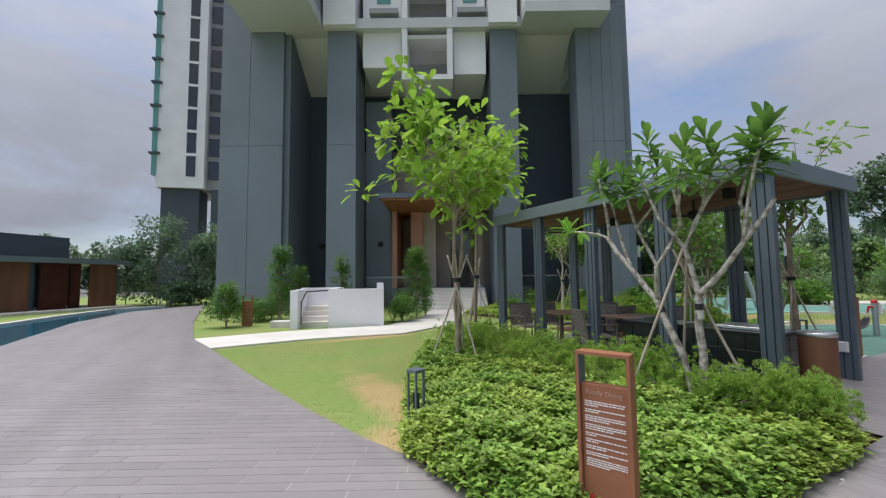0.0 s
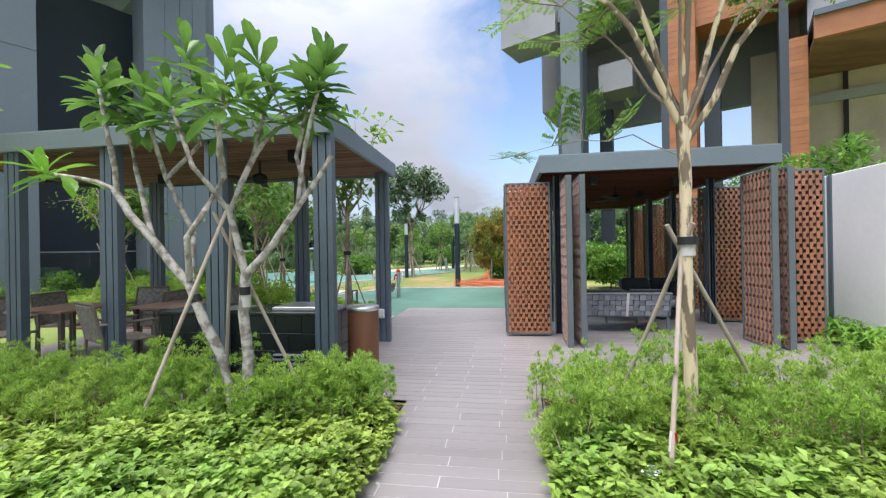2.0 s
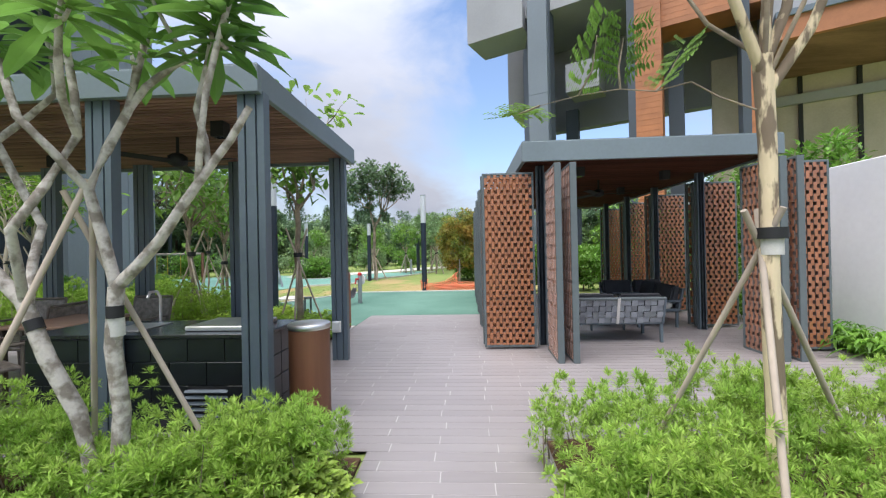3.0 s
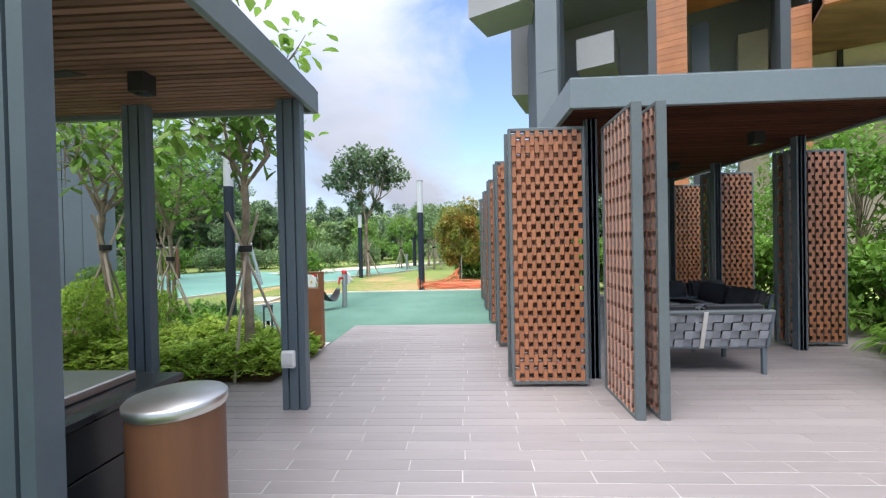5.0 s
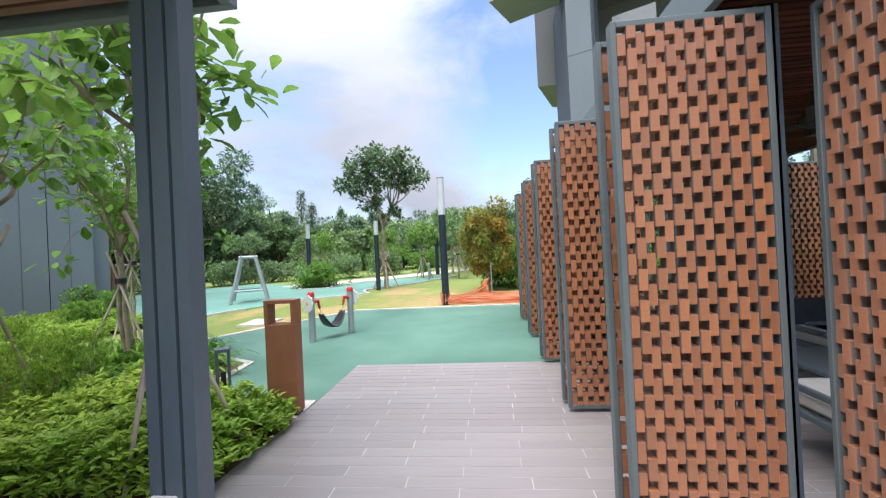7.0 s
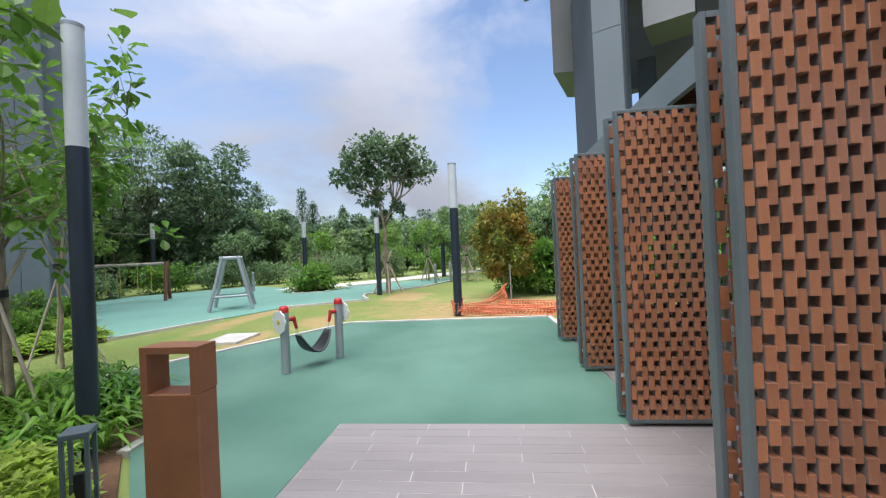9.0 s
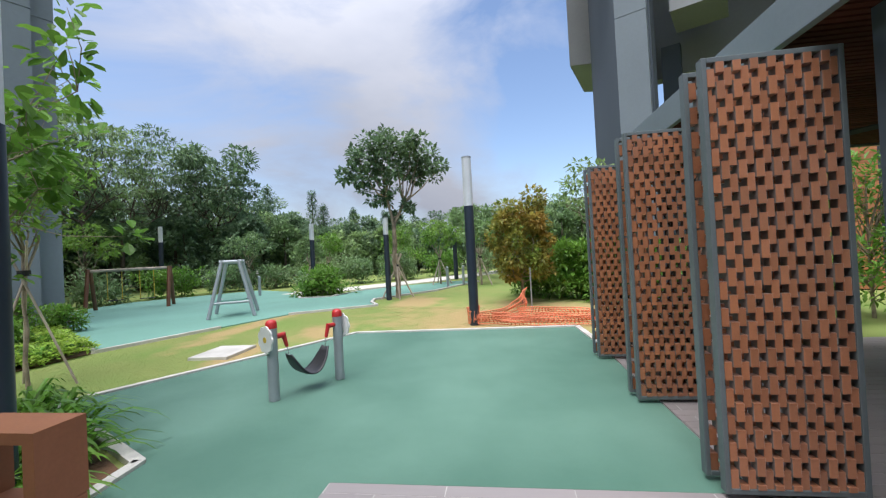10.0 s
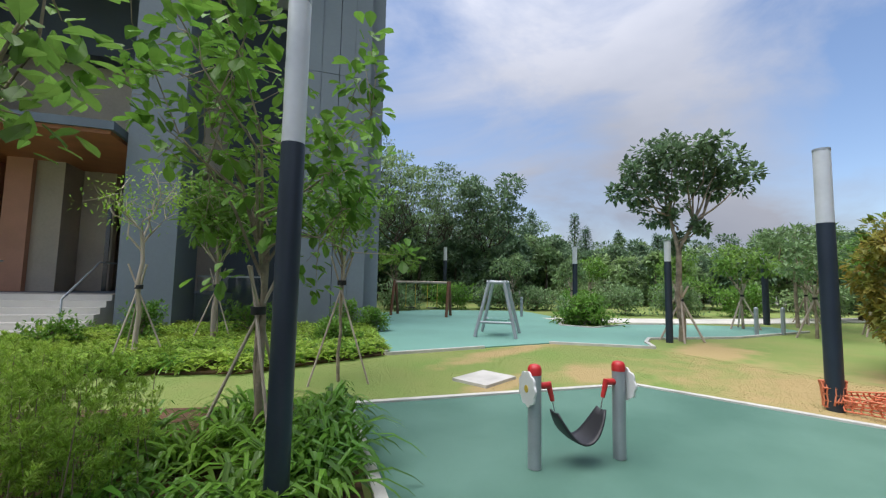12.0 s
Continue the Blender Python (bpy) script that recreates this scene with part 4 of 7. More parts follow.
# ---- things on the paving ----
def info_sign(m, title, rows, label):
    """An upright frame with a window at the top and a lettered panel below."""
    root = thing("information_sign", label, "sign", "information signs", at=m)
    w, d, h, t = 0.30, 0.10, 0.985, 0.018
    bm = bmesh.new()
    for lo, hi in (((0, 0, 0), (t, d, h)), ((w - t, 0, 0), (w, d, h)), ((t, 0, h - t), (w - t, d, h)), ((t, 0, 0), (w - t, d, 0.05))):
        box(bm, lo, hi)
    part("frame", bm, M_RUST, root)
    part("panel", rounded(box(bmesh.new(), (t + 0.001, 0.028, 0.05), (w - t - 0.001, d - 0.012, 0.80), None), 0.003), M_RUST, root)
    part("inner_lining", box(bmesh.new(), (t, 0.004, 0.80), (t + 0.003, d - 0.004, h - t), None), M_STEEL, root, "grey-green inner face")
    if title:
        cu = bpy.data.curves.new("title", "FONT")
        cu.body, cu.size, cu.align_x, cu.extrude = title, 0.038, "CENTER", 0.001
        tmp = bpy.data.objects.new("title_source", cu)
        me = bpy.data.meshes.new_from_object(tmp)
        bpy.data.objects.remove(tmp)
        me.materials.append(M_TITLE)
        ob = new("title", me)
        ob.parent = root
        ob.matrix_local = pose(w / 2, 0.0265, 0.742, 90, 0, 0)
        rng = random.Random(4)
        z = 0.705
        for k in range(rows):
            n = rng.choice((2, 3, 2, 4))
            bm = bmesh.new()
            for i in range(n):
                x = t + 0.02
                end = w - t - 0.02 if i < n - 1 else w * rng.uniform(0.25, 0.7)
                while x < end:
                    b = min(x + rng.uniform(0.012, 0.03), end)
                    box(bm, (x, 0.0262, z - 0.0062), (b, 0.0278, z))
                    x = b + 0.004
                z -= 0.0122
            part("text_block", bm, M_TEXT, root, "white lines of small unreadable text")
            z -= 0.011
        part("symbol", box(bmesh.new(), (0.05, 0.0262, 0.16), (0.075, 0.0278, 0.185)), M_RED, root, "small red symbol")
    return root


info_sign(pose(1.80, 1.87, 0, 0, 0, -68), "Family Dining", 9, "rust-brown metal sign headed Family Dining with white text")
info_sign(pose(2.46, -0.43, 0, 0, 0, -90), "", 0, "rust-brown metal sign standing in the groundcover bed")

info_sign(pose(0.55, 14.83, -0.03, 0, 0, -20), "", 0, "rust-brown metal sign standing on the lawn by the white wall")


def bollard(x, y, turn, label="short dark steel lantern bollard on the bed edge"):
    root = thing("bollard_light", label, "bollard", "bollard lights", at=pose(x, y, 0, 0, 0, turn))
    s, h = 0.05, 0.58
    for px in (-s, s):
        for py in (-s, s):
            part("post", box(bmesh.new(), (px - 0.009, py - 0.009, 0), (px + 0.009, py + 0.009, h - 0.03)), M_STEEL, root)
    part("cap", rounded(box(bmesh.new(), (-s - 0.012, -s - 0.012, h - 0.03), (s + 0.012, s + 0.012, h)), 0.003), M_STEEL, root)
    part("core", box(bmesh.new(), (-0.02, -0.02, 0), (0.02, 0.02, h * 0.62)), M_TIE, root)
    part("base", rounded(box(bmesh.new(), (-s - 0.012, -s - 0.012, 0), (s + 0.012, s + 0.012, 0.02)), 0.003), M_STEEL, root)


bollard(1.58, 3.63, 20)
bollard(2.33, -0.03, 10)
bollard(9.51, 3.66, 30, "short dark steel lantern bollard beside the litter bin")

# round bin beside the counter
bin_r = thing("round_bin", "round wood-brown bin with a brushed steel lid", "bin", at=pose(5.60, 2.09, 0))
part("body", tube(bmesh.new(), [(0, 0, 0), (0, 0, 0.05), (0, 0, 0.755)], [0.158, 0.163, 0.163], 40), M_WOODMETAL, bin_r)
part("lid", tube(bmesh.new(), [(0, 0, 0.755), (0, 0, 0.768), (0, 0, 0.79), (0, 0, 0.798), (0, 0, 0.81)], [0.167, 0.172, 0.172, 0.165, 0.0015], 40), M_CHROME, bin_r, "brushed steel lid")
part("foot", tube(bmesh.new(), [(0, 0, 0.0), (0, 0, 0.03)], 0.166, 30), M_TIE, bin_r)

# tall litter bin
bin_t = thing("litter_bin", "tall rust-brown litter bin with an open top slot", "bin", at=pose(9.34, 3.14, 0.012, 0, 0, -90))
part("body", rounded(box(bmesh.new(), (0.0, 0.0, 0.02), (0.28, 0.13, 0.80)), 0.006), M_RUST, bin_t)
bm = bmesh.new()
for lo, hi in (((0, 0, 0.8), (0.035, 0.13, 0.98)), ((0.245, 0, 0.8), (0.28, 0.13, 0.98)), ((0, 0, 0.98), (0.28, 0.13, 1.01))):
    box(bm, lo, hi)
part("hood", bm, M_RUST, bin_t)
part("base", box(bmesh.new(), (0.015, 0.015, 0.0), (0.265, 0.115, 0.02)), M_TIE, bin_t)

# ---- outdoor kitchen counter ----
ctr = thing("barbecue_counter", "black-tiled outdoor barbecue counter with a steel grill lid", "counter")
CX0, CX1, CY0, CY1, TILE_H = 5.35, 5.98, 2.36, 4.3, 0.182
part("core", box(bmesh.new(), (CX0 + 0.012, CY0 + 0.012, 0), (CX1 - 0.012, CY1 - 0.012, 0.728)), M_BLACKTILE, ctr)
part("worktop", rounded(box(bmesh.new(), (CX0 - 0.015, CY0 - 0.015, 0.732), (CX1 + 0.015, CY1 + 0.015, 0.762)), 0.004), M_BLACKTOP, ctr, "black polished stone worktop")
tile_meshes = {}


def counter_tile(w, h, m):
    key = (round(w, 3), round(h, 3))
    if key not in tile_meshes:
        b = rounded(box(bmesh.new(), (0.004, 0, 0.004), (w - 0.004, 0.012, h - 0.004)), 0.0015)
        tile_meshes[key] = bpy.data.meshes.new("tile")
        b.to_mesh(tile_meshes[key])
        b.free()
        tile_meshes[key].materials.append(M_BLACKTILE)
    ob = new("tile", tile_meshes[key])
    ob.parent = ctr
    ob.matrix_local = m


for r in range(4):
    for k in range(7):
        w = (CY1 - CY0) / 6.5
        y = CY1 - k * w + (w / 2 if r % 2 else 0)
        y0, y1 = max(y - w, CY0), min(y, CY1)
        if y1 - y0 > 0.03 and not (r < 2 and 2.6 < (y0 + y1) / 2 < 3.0):
            counter_tile(y1 - y0, TILE_H, pose(CX0, y1, TILE_H * r, 0, 0, -90))
    for k in range(2):
        counter_tile(0.315, TILE_H, pose(CX0 + 0.315 * k, CY0, TILE_H * r))
vent = part("vent", box(bmesh.new(), (CX0 + 0.004, 2.62, 0.06), (CX0 + 0.012, 3.0, 0.36)), M_TIE, ctr, "black louvred vent")
for k in range(6):
    part("slat", box(bmesh.new(), (-0.02, -0.17, -0.004), (0.02, 0.17, 0.004), pose(CX0 + 0.0, 2.81, 0.09 + 0.047 * k, 0, -35, 0)), M_STEEL, vent)
lid = part("grill_lid", rounded(box(bmesh.new(), (5.45, 2.5, 0.763), (5.9, 3.05, 0.802)), 0.006), M_CHROME, ctr, "brushed steel grill cover")
part("sink", rounded(box(bmesh.new(), (5.46, 3.45, 0.763), (5.86, 3.75, 0.769)), 0.002), M_CHROME, ctr, "steel sink rim")
part("tap", tube(bmesh.new(), [(5.9, 3.6, 0.76), (5.9, 3.6, 1.0), (5.86, 3.6, 1.05), (5.78, 3.6, 1.05), (5.75, 3.6, 1.0)], 0.013, 8), M_CHROME, ctr, "steel swan-neck tap")
sock = thing("socket_box", "white weatherproof socket box fixed to a pavilion post", "socket", at=pose(7.40, 2.445, 0.36))
part("case", rounded(box(bmesh.new(), (-0.04, -0.055, 0), (0.0, 0.055, 0.14)), 0.008), M_SOCKET, sock)
part("flap", rounded(box(bmesh.new(), (-0.052, -0.05, 0.03), (-0.04, 0.05, 0.13)), 0.003), M_SOCKET, sock)
sock = thing("socket_box", "white weatherproof socket box fixed to a pavilion post", "socket", at=pose(5.33, 2.40, 0.83))
part("case", rounded(box(bmesh.new(), (0.0, -0.05, 0), (0.05, 0.05, 0.12)), 0.008), M_SOCKET, sock)


def dining_chair(m):
    root = thing("dining_chair", "brown metal dining armchair with a woven mesh seat", "chair", "dining chairs in the pavilion", at=m)
    part("seat", rounded(box(bmesh.new(), (-0.25, -0.24, 0.41), (0.25, 0.24, 0.44)), 0.01), M_WICKER, root)
    part("backrest", rounded(box(bmesh.new(), (-0.25, -0.012, 0), (0.25, 0.012, 0.42), pose(0, 0.25, 0.43, -12, 0, 0)), 0.008), M_WICKER, root)
    for sx in (-0.26, 0.26):
        part("leg", tube(bmesh.new(), [(sx, -0.24, 0), (sx, -0.235, 0.62)], 0.016, 8), M_CHAIR, root)
        part("leg", tube(bmesh.new(), [(sx, 0.27, 0), (sx, 0.245, 0.44), (sx, 0.335, 0.86)], 0.016, 8), M_CHAIR, root)
        part("armrest", rounded(box(bmesh.new(), (sx - 0.025, -0.26, 0.62), (sx + 0.025, 0.29, 0.645)), 0.008), M_CHAIR, root)
    part("rail", tube(bmesh.new(), [(-0.26, 0.335, 0.86), (0.26, 0.335, 0.86)], 0.016, 8), M_CHAIR, root)
    return root


def dining_table(x, y, sx, sy):
    root = thing("dining_table", "brown wooden dining table with dark square legs", "table", "dining tables in the pavilion", at=pose(x, y, 0))
    part("tabletop", rounded(box(bmesh.new(), (-sx / 2, -sy / 2, 0.71), (sx / 2, sy / 2, 0.74)), 0.006), M_WOODTOP, root)
    for px in (-1, 1):
        for py in (-1, 1):
            cx, cy = px * (sx / 2 - 0.05), py * (sy / 2 - 0.05)
            part("leg", rounded(box(bmesh.new(), (cx - 0.025, cy - 0.025, 0), (cx + 0.025, cy + 0.025, 0.71)), 0.004), M_BARK_DARK, root)


dining_table(5.85, 6.1, 0.8, 0.8)
dining_table(6.25, 4.85, 0.8, 0.7)
ch = dining_chair(pose(5.6, 6.78, 0, 0, 0, -5))
for x, y, a in ((5.55, 5.0, 65), (6.4, 6.7, 10), (6.55, 5.5, 185), (6.85, 6.1, -85), (6.95, 4.8, -95)):
    copy_thing(ch, pose(x, y, 0, 0, 0, a))


def sofa(m, width, label):
    """A low lounge sofa with a woven back; it faces -y of its own frame, its back at +y."""
    root = thing("lounge_sofa", label, "sofa", "lounge seating", at=m)
    w, h = width, 0.64
    part("seat_base", rounded(box(bmesh.new(), (0, -0.66, 0.26), (w, 0, 0.31)), 0.01), M_STEEL, root)
    for x in (0.03, w - 0.03):
        part("leg", rounded(box(bmesh.new(), (x - 0.02, -0.04, 0), (x + 0.02, 0.0, 0.28)), 0.004), M_STEEL, root)
        part("leg", rounded(box(bmesh.new(), (x - 0.02, -0.66, 0), (x + 0.02, -0.62, 0.28)), 0.004), M_STEEL, root)
    tilt = pose(0, 0, 0.28, -14, 0, 0)
    part("back_rail", rounded(box(bmesh.new(), (0, -0.02, 0.35), (w, 0.02, 0.385), tilt), 0.006), M_FRAME, root)
    for x in (0.0, w - 0.03):
        part("back_stile", rounded(box(bmesh.new(), (x, -0.02, 0), (x + 0.03, 0.02, 0.37), tilt), 0.004), M_STEEL, root)
    bm = bmesh.new()
    n = max(2, round(w / 0.095))
    s = (w - 0.06) / n
    for k in range(n):
        for r in range(4):
            z = 0.01 + 0.086 * r
            over = (k + r) % 2
            box(bm, (0.03 + s * k + 0.004, 0.012 if over else -0.004, z), (0.03 + s * (k + 1) - 0.004, 0.018 if over else 0.004, z + 0.08), tilt)
    part("woven_back", bm, M_STRAP, root, "woven grey webbing straps", kind="stuff")
    part("strap", box(bmesh.new(), (w / 2 - 0.02, 0.02, 0.0), (w / 2 + 0.02, 0.026, 0.38), tilt), M_WRAP, root, "white band hanging over the back")
    k = 2 if w > 1.0 else 1
    for i in range(k):
        part("seat_cushion", rounded(box(bmesh.new(), (w / k * i + 0.02, -0.66, 0.31), (w / k * (i + 1) - 0.02, -0.08, 0.43)), 0.03, 2), M_PALECUSH, root, "pale grey seat cushion")
        part("back_cushion", rounded(box(bmesh.new(), (w / k * i + 0.03, -0.16, 0.1), (w / k * (i + 1) - 0.03, -0.04, 0.4), tilt), 0.03, 2), M_CUSHION, root, "charcoal back cushion")
    for x in (0.0, w - 0.03):
        part("arm", rounded(box(bmesh.new(), (x, -0.62, 0.42), (x + 0.03, 0.06, 0.46)), 0.006), M_STEEL, root)
    return root


sofa(pose(8.24, -0.68, 0, 0, 0, -90) @ pose(0, 0, 0, 0, 0, 180) @ pose(-1.3, 0, 0), 1.3, "low grey sofa with a woven webbing back")
sofa(pose(9.3, -2.72, 0, 0, 0, 180) @ pose(-1.3, 0, 0) @ pose(0, 0, 0, 0, 0, 0), 1.3, "low charcoal sofa beside the garden-side screens")
sofa(pose(10.7, -1.9, 0, 0, 0, -90), 1.2, "low charcoal sofa facing the lounge front")
low = thing("coffee_table", "low dark coffee table between the lounge sofas", "table", at=pose(9.5, -1.5, 0))
part("tabletop", rounded(box(bmesh.new(), (-0.4, -0.3, 0.34), (0.4, 0.3, 0.37)), 0.005), M_STEEL, low)
for px in (-0.36, 0.36):
    for py in (-0.26, 0.26):
        part("leg", box(bmesh.new(), (px - 0.015, py - 0.015, 0), (px + 0.015, py + 0.015, 0.34)), M_STEEL, low)

# ---- play area ----
def light_pole(x, y, h, r=0.085, split=0.71, label="slim dark blue lamp post with a frosted white head"):
    root = thing("lamp_post", label, "lamp post", "park lamp posts", at=pose(x, y, 0))
    part("pole", tube(bmesh.new(), [(0, 0, -0.05), (0, 0, h * split)], r, 24), M_LAMPPOST, root)
    part("head", tube(bmesh.new(), [(0, 0, h * split), (0, 0, h)], r * 0.97, 24), M_LAMPHEAD, root, "frosted white cylindrical head")
    part("cap", tube(bmesh.new(), [(0, 0, h), (0, 0, h + 0.03)], r * 1.0, 24), M_GALV, root)


light_pole(10.58, 4.79, 3.33, 0.076, 0.71)
light_pole(16.6, 2.28, 3.3, 0.095)
light_pole(21.7, 5.46, 2.7, 0.09, 0.8)
light_pole(27.2, 10.75, 3.2, 0.11, 0.76)
light_pole(31.0, 4.2, 3.4, 0.12, 0.76)
light_pole(31.0, 22.5, 4.0, 0.13, 0.76)


def bucket_swing():
    root = thing("sling_swing", "grey posts with red arms and a black rubber sling seat", "swing")
    a, b = Vector((12.40, 4.08, 0)), Vector((13.10, 3.66, 0))
    d = (b - a).normalized()
    side = Vector((-d.y, d.x, 0))
    for p, s in ((a, 1), (b, -1)):
        post = part("post", tube(bmesh.new(), [p, p + Vector((0, 0, 0.74))], 0.055, 20), M_GALV, root, "silver-grey steel post")
        part("cap", tube(bmesh.new(), [p + Vector((0, 0, z)) for z in (0.74, 0.79, 0.815, 0.825)], [0.057, 0.057, 0.045, 0.02], 20), M_RED, post, "red domed cap")
        arm = part("arm", tube(bmesh.new(), [p + Vector((0, 0, 0.645)), p + Vector((0, 0, 0.65)) + d * s * 0.14], 0.028, 12), M_RED, root, "red bent arm")
        part("drop", tube(bmesh.new(), [p + Vector((0, 0, 0.67)) + d * s * 0.125, p + Vector((0, 0, 0.52)) + d * s * 0.165], [0.026, 0.018], 12), M_RED, arm)
        bm = bmesh.new()
        for k in range(4):
            c0 = p + Vector((0, 0, 0.52 - 0.03 * k)) + d * s * (0.165 + 0.006 * k)
            tube(bm, [c0, c0 + Vector((0, 0, -0.026)) + d * s * 0.006], 0.006, 6)
        part("chain", bm, M_CHROME, root, "short steel chain")
        # petals
        out = p - d * s * 0.065 + Vector((0, 0, 0.63))
        bm = bmesh.new()
        ring = []
        for k in range(64):
            t = 2 * math.pi * k / 64
            r = 0.125 + 0.018 * abs(math.sin(4.5 * t))
            ring.append(side * (r * math.cos(t)) + Vector((0, 0, r * math.sin(t))))
        va = [bm.verts.new(out + q - d * s * 0.009) for q in ring]
        vb = [bm.verts.new(out + q + d * s * 0.009) for q in ring]
        bm.faces.new(va)
        bm.faces.new(vb[::-1])
        for k in range(64):
            bm.faces.new((va[k], va[(k + 1) % 64], vb[(k + 1) % 64], vb[k]))
        fl = part("flower_plate", bm, M_FLOWER, root, "white daisy-shaped plate")
        part("flower_heart", tube(bmesh.new(), [out - d * s * 0.009, out - d * s * 0.014], 0.03, 16), M_YELLOW, fl)
    # sling seat
    L = (b - a).length
    n, m = 18, 6
    vs, fs = [], []
    for i in range(n + 1):
        u = -1 + 2 * i / n
        c = a + d * (L / 2 + u * 0.235)
        z = 0.17 + 0.25 * abs(u) ** 2.1
        half = 0.135 * (1 - 0.55 * abs(u) ** 3)
        for j in range(m + 1):
            v = -1 + 2 * j / m
            vs.append((c + side * (v * half) + Vector((0, 0, z + 0.012 * v * v)))[:])
    for i in range(n):
        for j in range(m):
            k = i * (m + 1) + j
            fs.append((k, k + 1, k + m + 2, k + m + 1))
    seat = sheet("seat", vs, fs, M_RUBBERSEAT, root, "black rubber sling seat", smooth=True)
    mod = seat.modifiers.new("thick", "SOLIDIFY")
    mod.thickness = 0.014


bucket_swing()


def climbing_frame():
    root = thing("play_gym", "silver-grey steel double A-frame for a low swing", "play frame")
    c, yaw = Vector((19.1, 9.25, 0)), radians(119)
    u, v = Vector((math.cos(yaw), math.sin(yaw), 0)), Vector((-math.sin(yaw), math.cos(yaw), 0))
    up = Vector((0, 0, 1))
    for sv in (-1, 1):
        for su in (-1, 1):
            part("leg", tube(bmesh.new(), [c + u * su * 0.56 + v * sv * 0.66, c + u * su * 0.2 + v * sv * 0.46 + up * 1.55], 0.05, 12), M_GALV, root)
        part("crossbar", tube(bmesh.new(), [c - u * 0.47 + v * sv * 0.61 + up * 0.4, c + u * 0.47 + v * sv * 0.61 + up * 0.4], 0.036, 10), M_GALV, root)
        part("top_rail", tube(bmesh.new(), [c - u * 0.27 + v * sv * 0.46 + up * 1.5, c + u * 0.27 + v * sv * 0.46 + up * 1.5], 0.055, 10), M_GALV, root)
    for su in (-1, 1):
        part("top_beam", tube(bmesh.new(), [c + u * su * 0.2 - v * 0.46 + up * 1.52, c + u * su * 0.2 + v * 0.46 + up * 1.52], 0.045, 10), M_GALV, root)
    part("platform", rounded(box(bmesh.new(), (-0.3, -0.3, 0.42), (0.3, 0.3, 0.46), Matrix.Translation(c) @ Matrix.Rotation(yaw, 4, "Z")), 0.01), M_RUBBER_PALE, root, "teal swing seat")


climbing_frame()


def swing_set():
    root = thing("swing_set", "brown wooden swing frame with yellow chains", "swing")
    a, b = Vector((21.3, 16.5, 0)), Vector((22.6, 14.4, 0))
    d = (b - a).normalized()
    s = Vector((-d.y, d.x, 0))
    part("beam", tube(bmesh.new(), [a + Vector((0, 0, 1.45)), b + Vector((0, 0, 1.45))], 0.055, 12), M_STAKE, root, "pale round top beam")
    for p in (a, b):
        for k in (-1, 1):
            part("leg", tube(bmesh.new(), [p + s * k * 0.5 - Vector((0, 0, 0.05)), p + s * k * 0.1 + Vector((0, 0, 1.5))], 0.065, 10), M_WOODMETAL, root, "dark red-brown leg")
    L = (b - a).length
    for f in (0.3, 0.7):
        c = a + d * L * f
        for k in (-0.22, 0.22):
            part("chain", tube(bmesh.new(), [c + d * k + Vector((0, 0, 1.45)), c + d * k + Vector((0, 0, 0.35))], 0.014, 6), M_YELLOW, root, "yellow coated chain")
        bm = bmesh.new()
        box(bm, (-0.24, -0.09, 0.32), (0.24, 0.09, 0.35), Matrix.Translation(c) @ Matrix.Rotation(math.atan2(d.y, d.x), 4, "Z"))
        part("seat", rounded(bm, 0.008), M_RUBBERSEAT, root)


swing_set()
for x, y in ((25.3, 12.4), (25.8, 4.0), (26.7, 3.4)):
    root = thing("sling_post", "low silver-grey swing post with a dark seat", "post", "low swing posts", at=pose(x, y, 0))
    part("post", tube(bmesh.new(), [(0, 0, 0), (0, 0, 0.8)], 0.06, 14), M_GALV, root)
    part("cap", tube(bmesh.new(), [(0, 0, 0.8), (0, 0, 0.85), (0, 0, 0.87)], [0.062, 0.055, 0.03], 14), M_GALV, root)

# ---- orange safety net round the lamp post ----
def net(name, pts, h, label, seed, cell=0.07):
    """A sagging square-mesh net between points."""
    rng = random.Random(seed)
    root = thing(name, label, "safety net")
    bm = bmesh.new()
    grid = []
    for (x0, y0), (x1, y1) in zip(pts, pts[1:]):
        n = max(2, int(math.hypot(x1 - x0, y1 - y0) / cell))
        for i in range(n):
            f = i / n
            x, y = x0 + (x1 - x0) * f, y0 + (y1 - y0) * f
            hh = h(x, y) * (0.85 + 0.3 * noise.noise((x * 1.3, y * 1.3, seed)))
            rows = [Vector((x + 0.10 * noise.noise((x * 2, y * 2, z * 3 + seed)), y + 0.10 * noise.noise((x * 2, y * 2, z * 3 + seed + 9)), 0.012 + hh * z)) for z in (0, 0.25, 0.5, 0.75, 1.0)]
            grid.append(rows)
    for a, b in zip(grid, grid[1:]):
        for j in range(5):
            tube(bm, [a[j], b[j]], 0.0115, 3, False)
            if j < 4:
                tube(bm, [a[j], a[j + 1]], 0.0115, 3, False)
    part("mesh", bm, M_ORANGENET, root)


net("safety_net", [(16.52, 2.2), (16.2, 1.5), (16.15, 0.6), (16.25, -0.5), (16.4, -1.6)], lambda x, y: 0.2, "orange plastic safety net lying slack along the lawn edge", 1)
net("safety_net", [(16.7, 2.2), (17.3, 1.6), (17.9, 1.2), (18.4, 1.1)], lambda x, y: 0.25 + 0.35 * max(0, x - 17.3), "orange plastic safety net draped over a stake by the tree", 2)
net("safety_net", [(17.5, 1.4), (17.2, 0.6), (17.0, -0.4), (17.2, -1.5)], lambda x, y: 0.18, "orange plastic safety net bunched on the dry grass", 3)
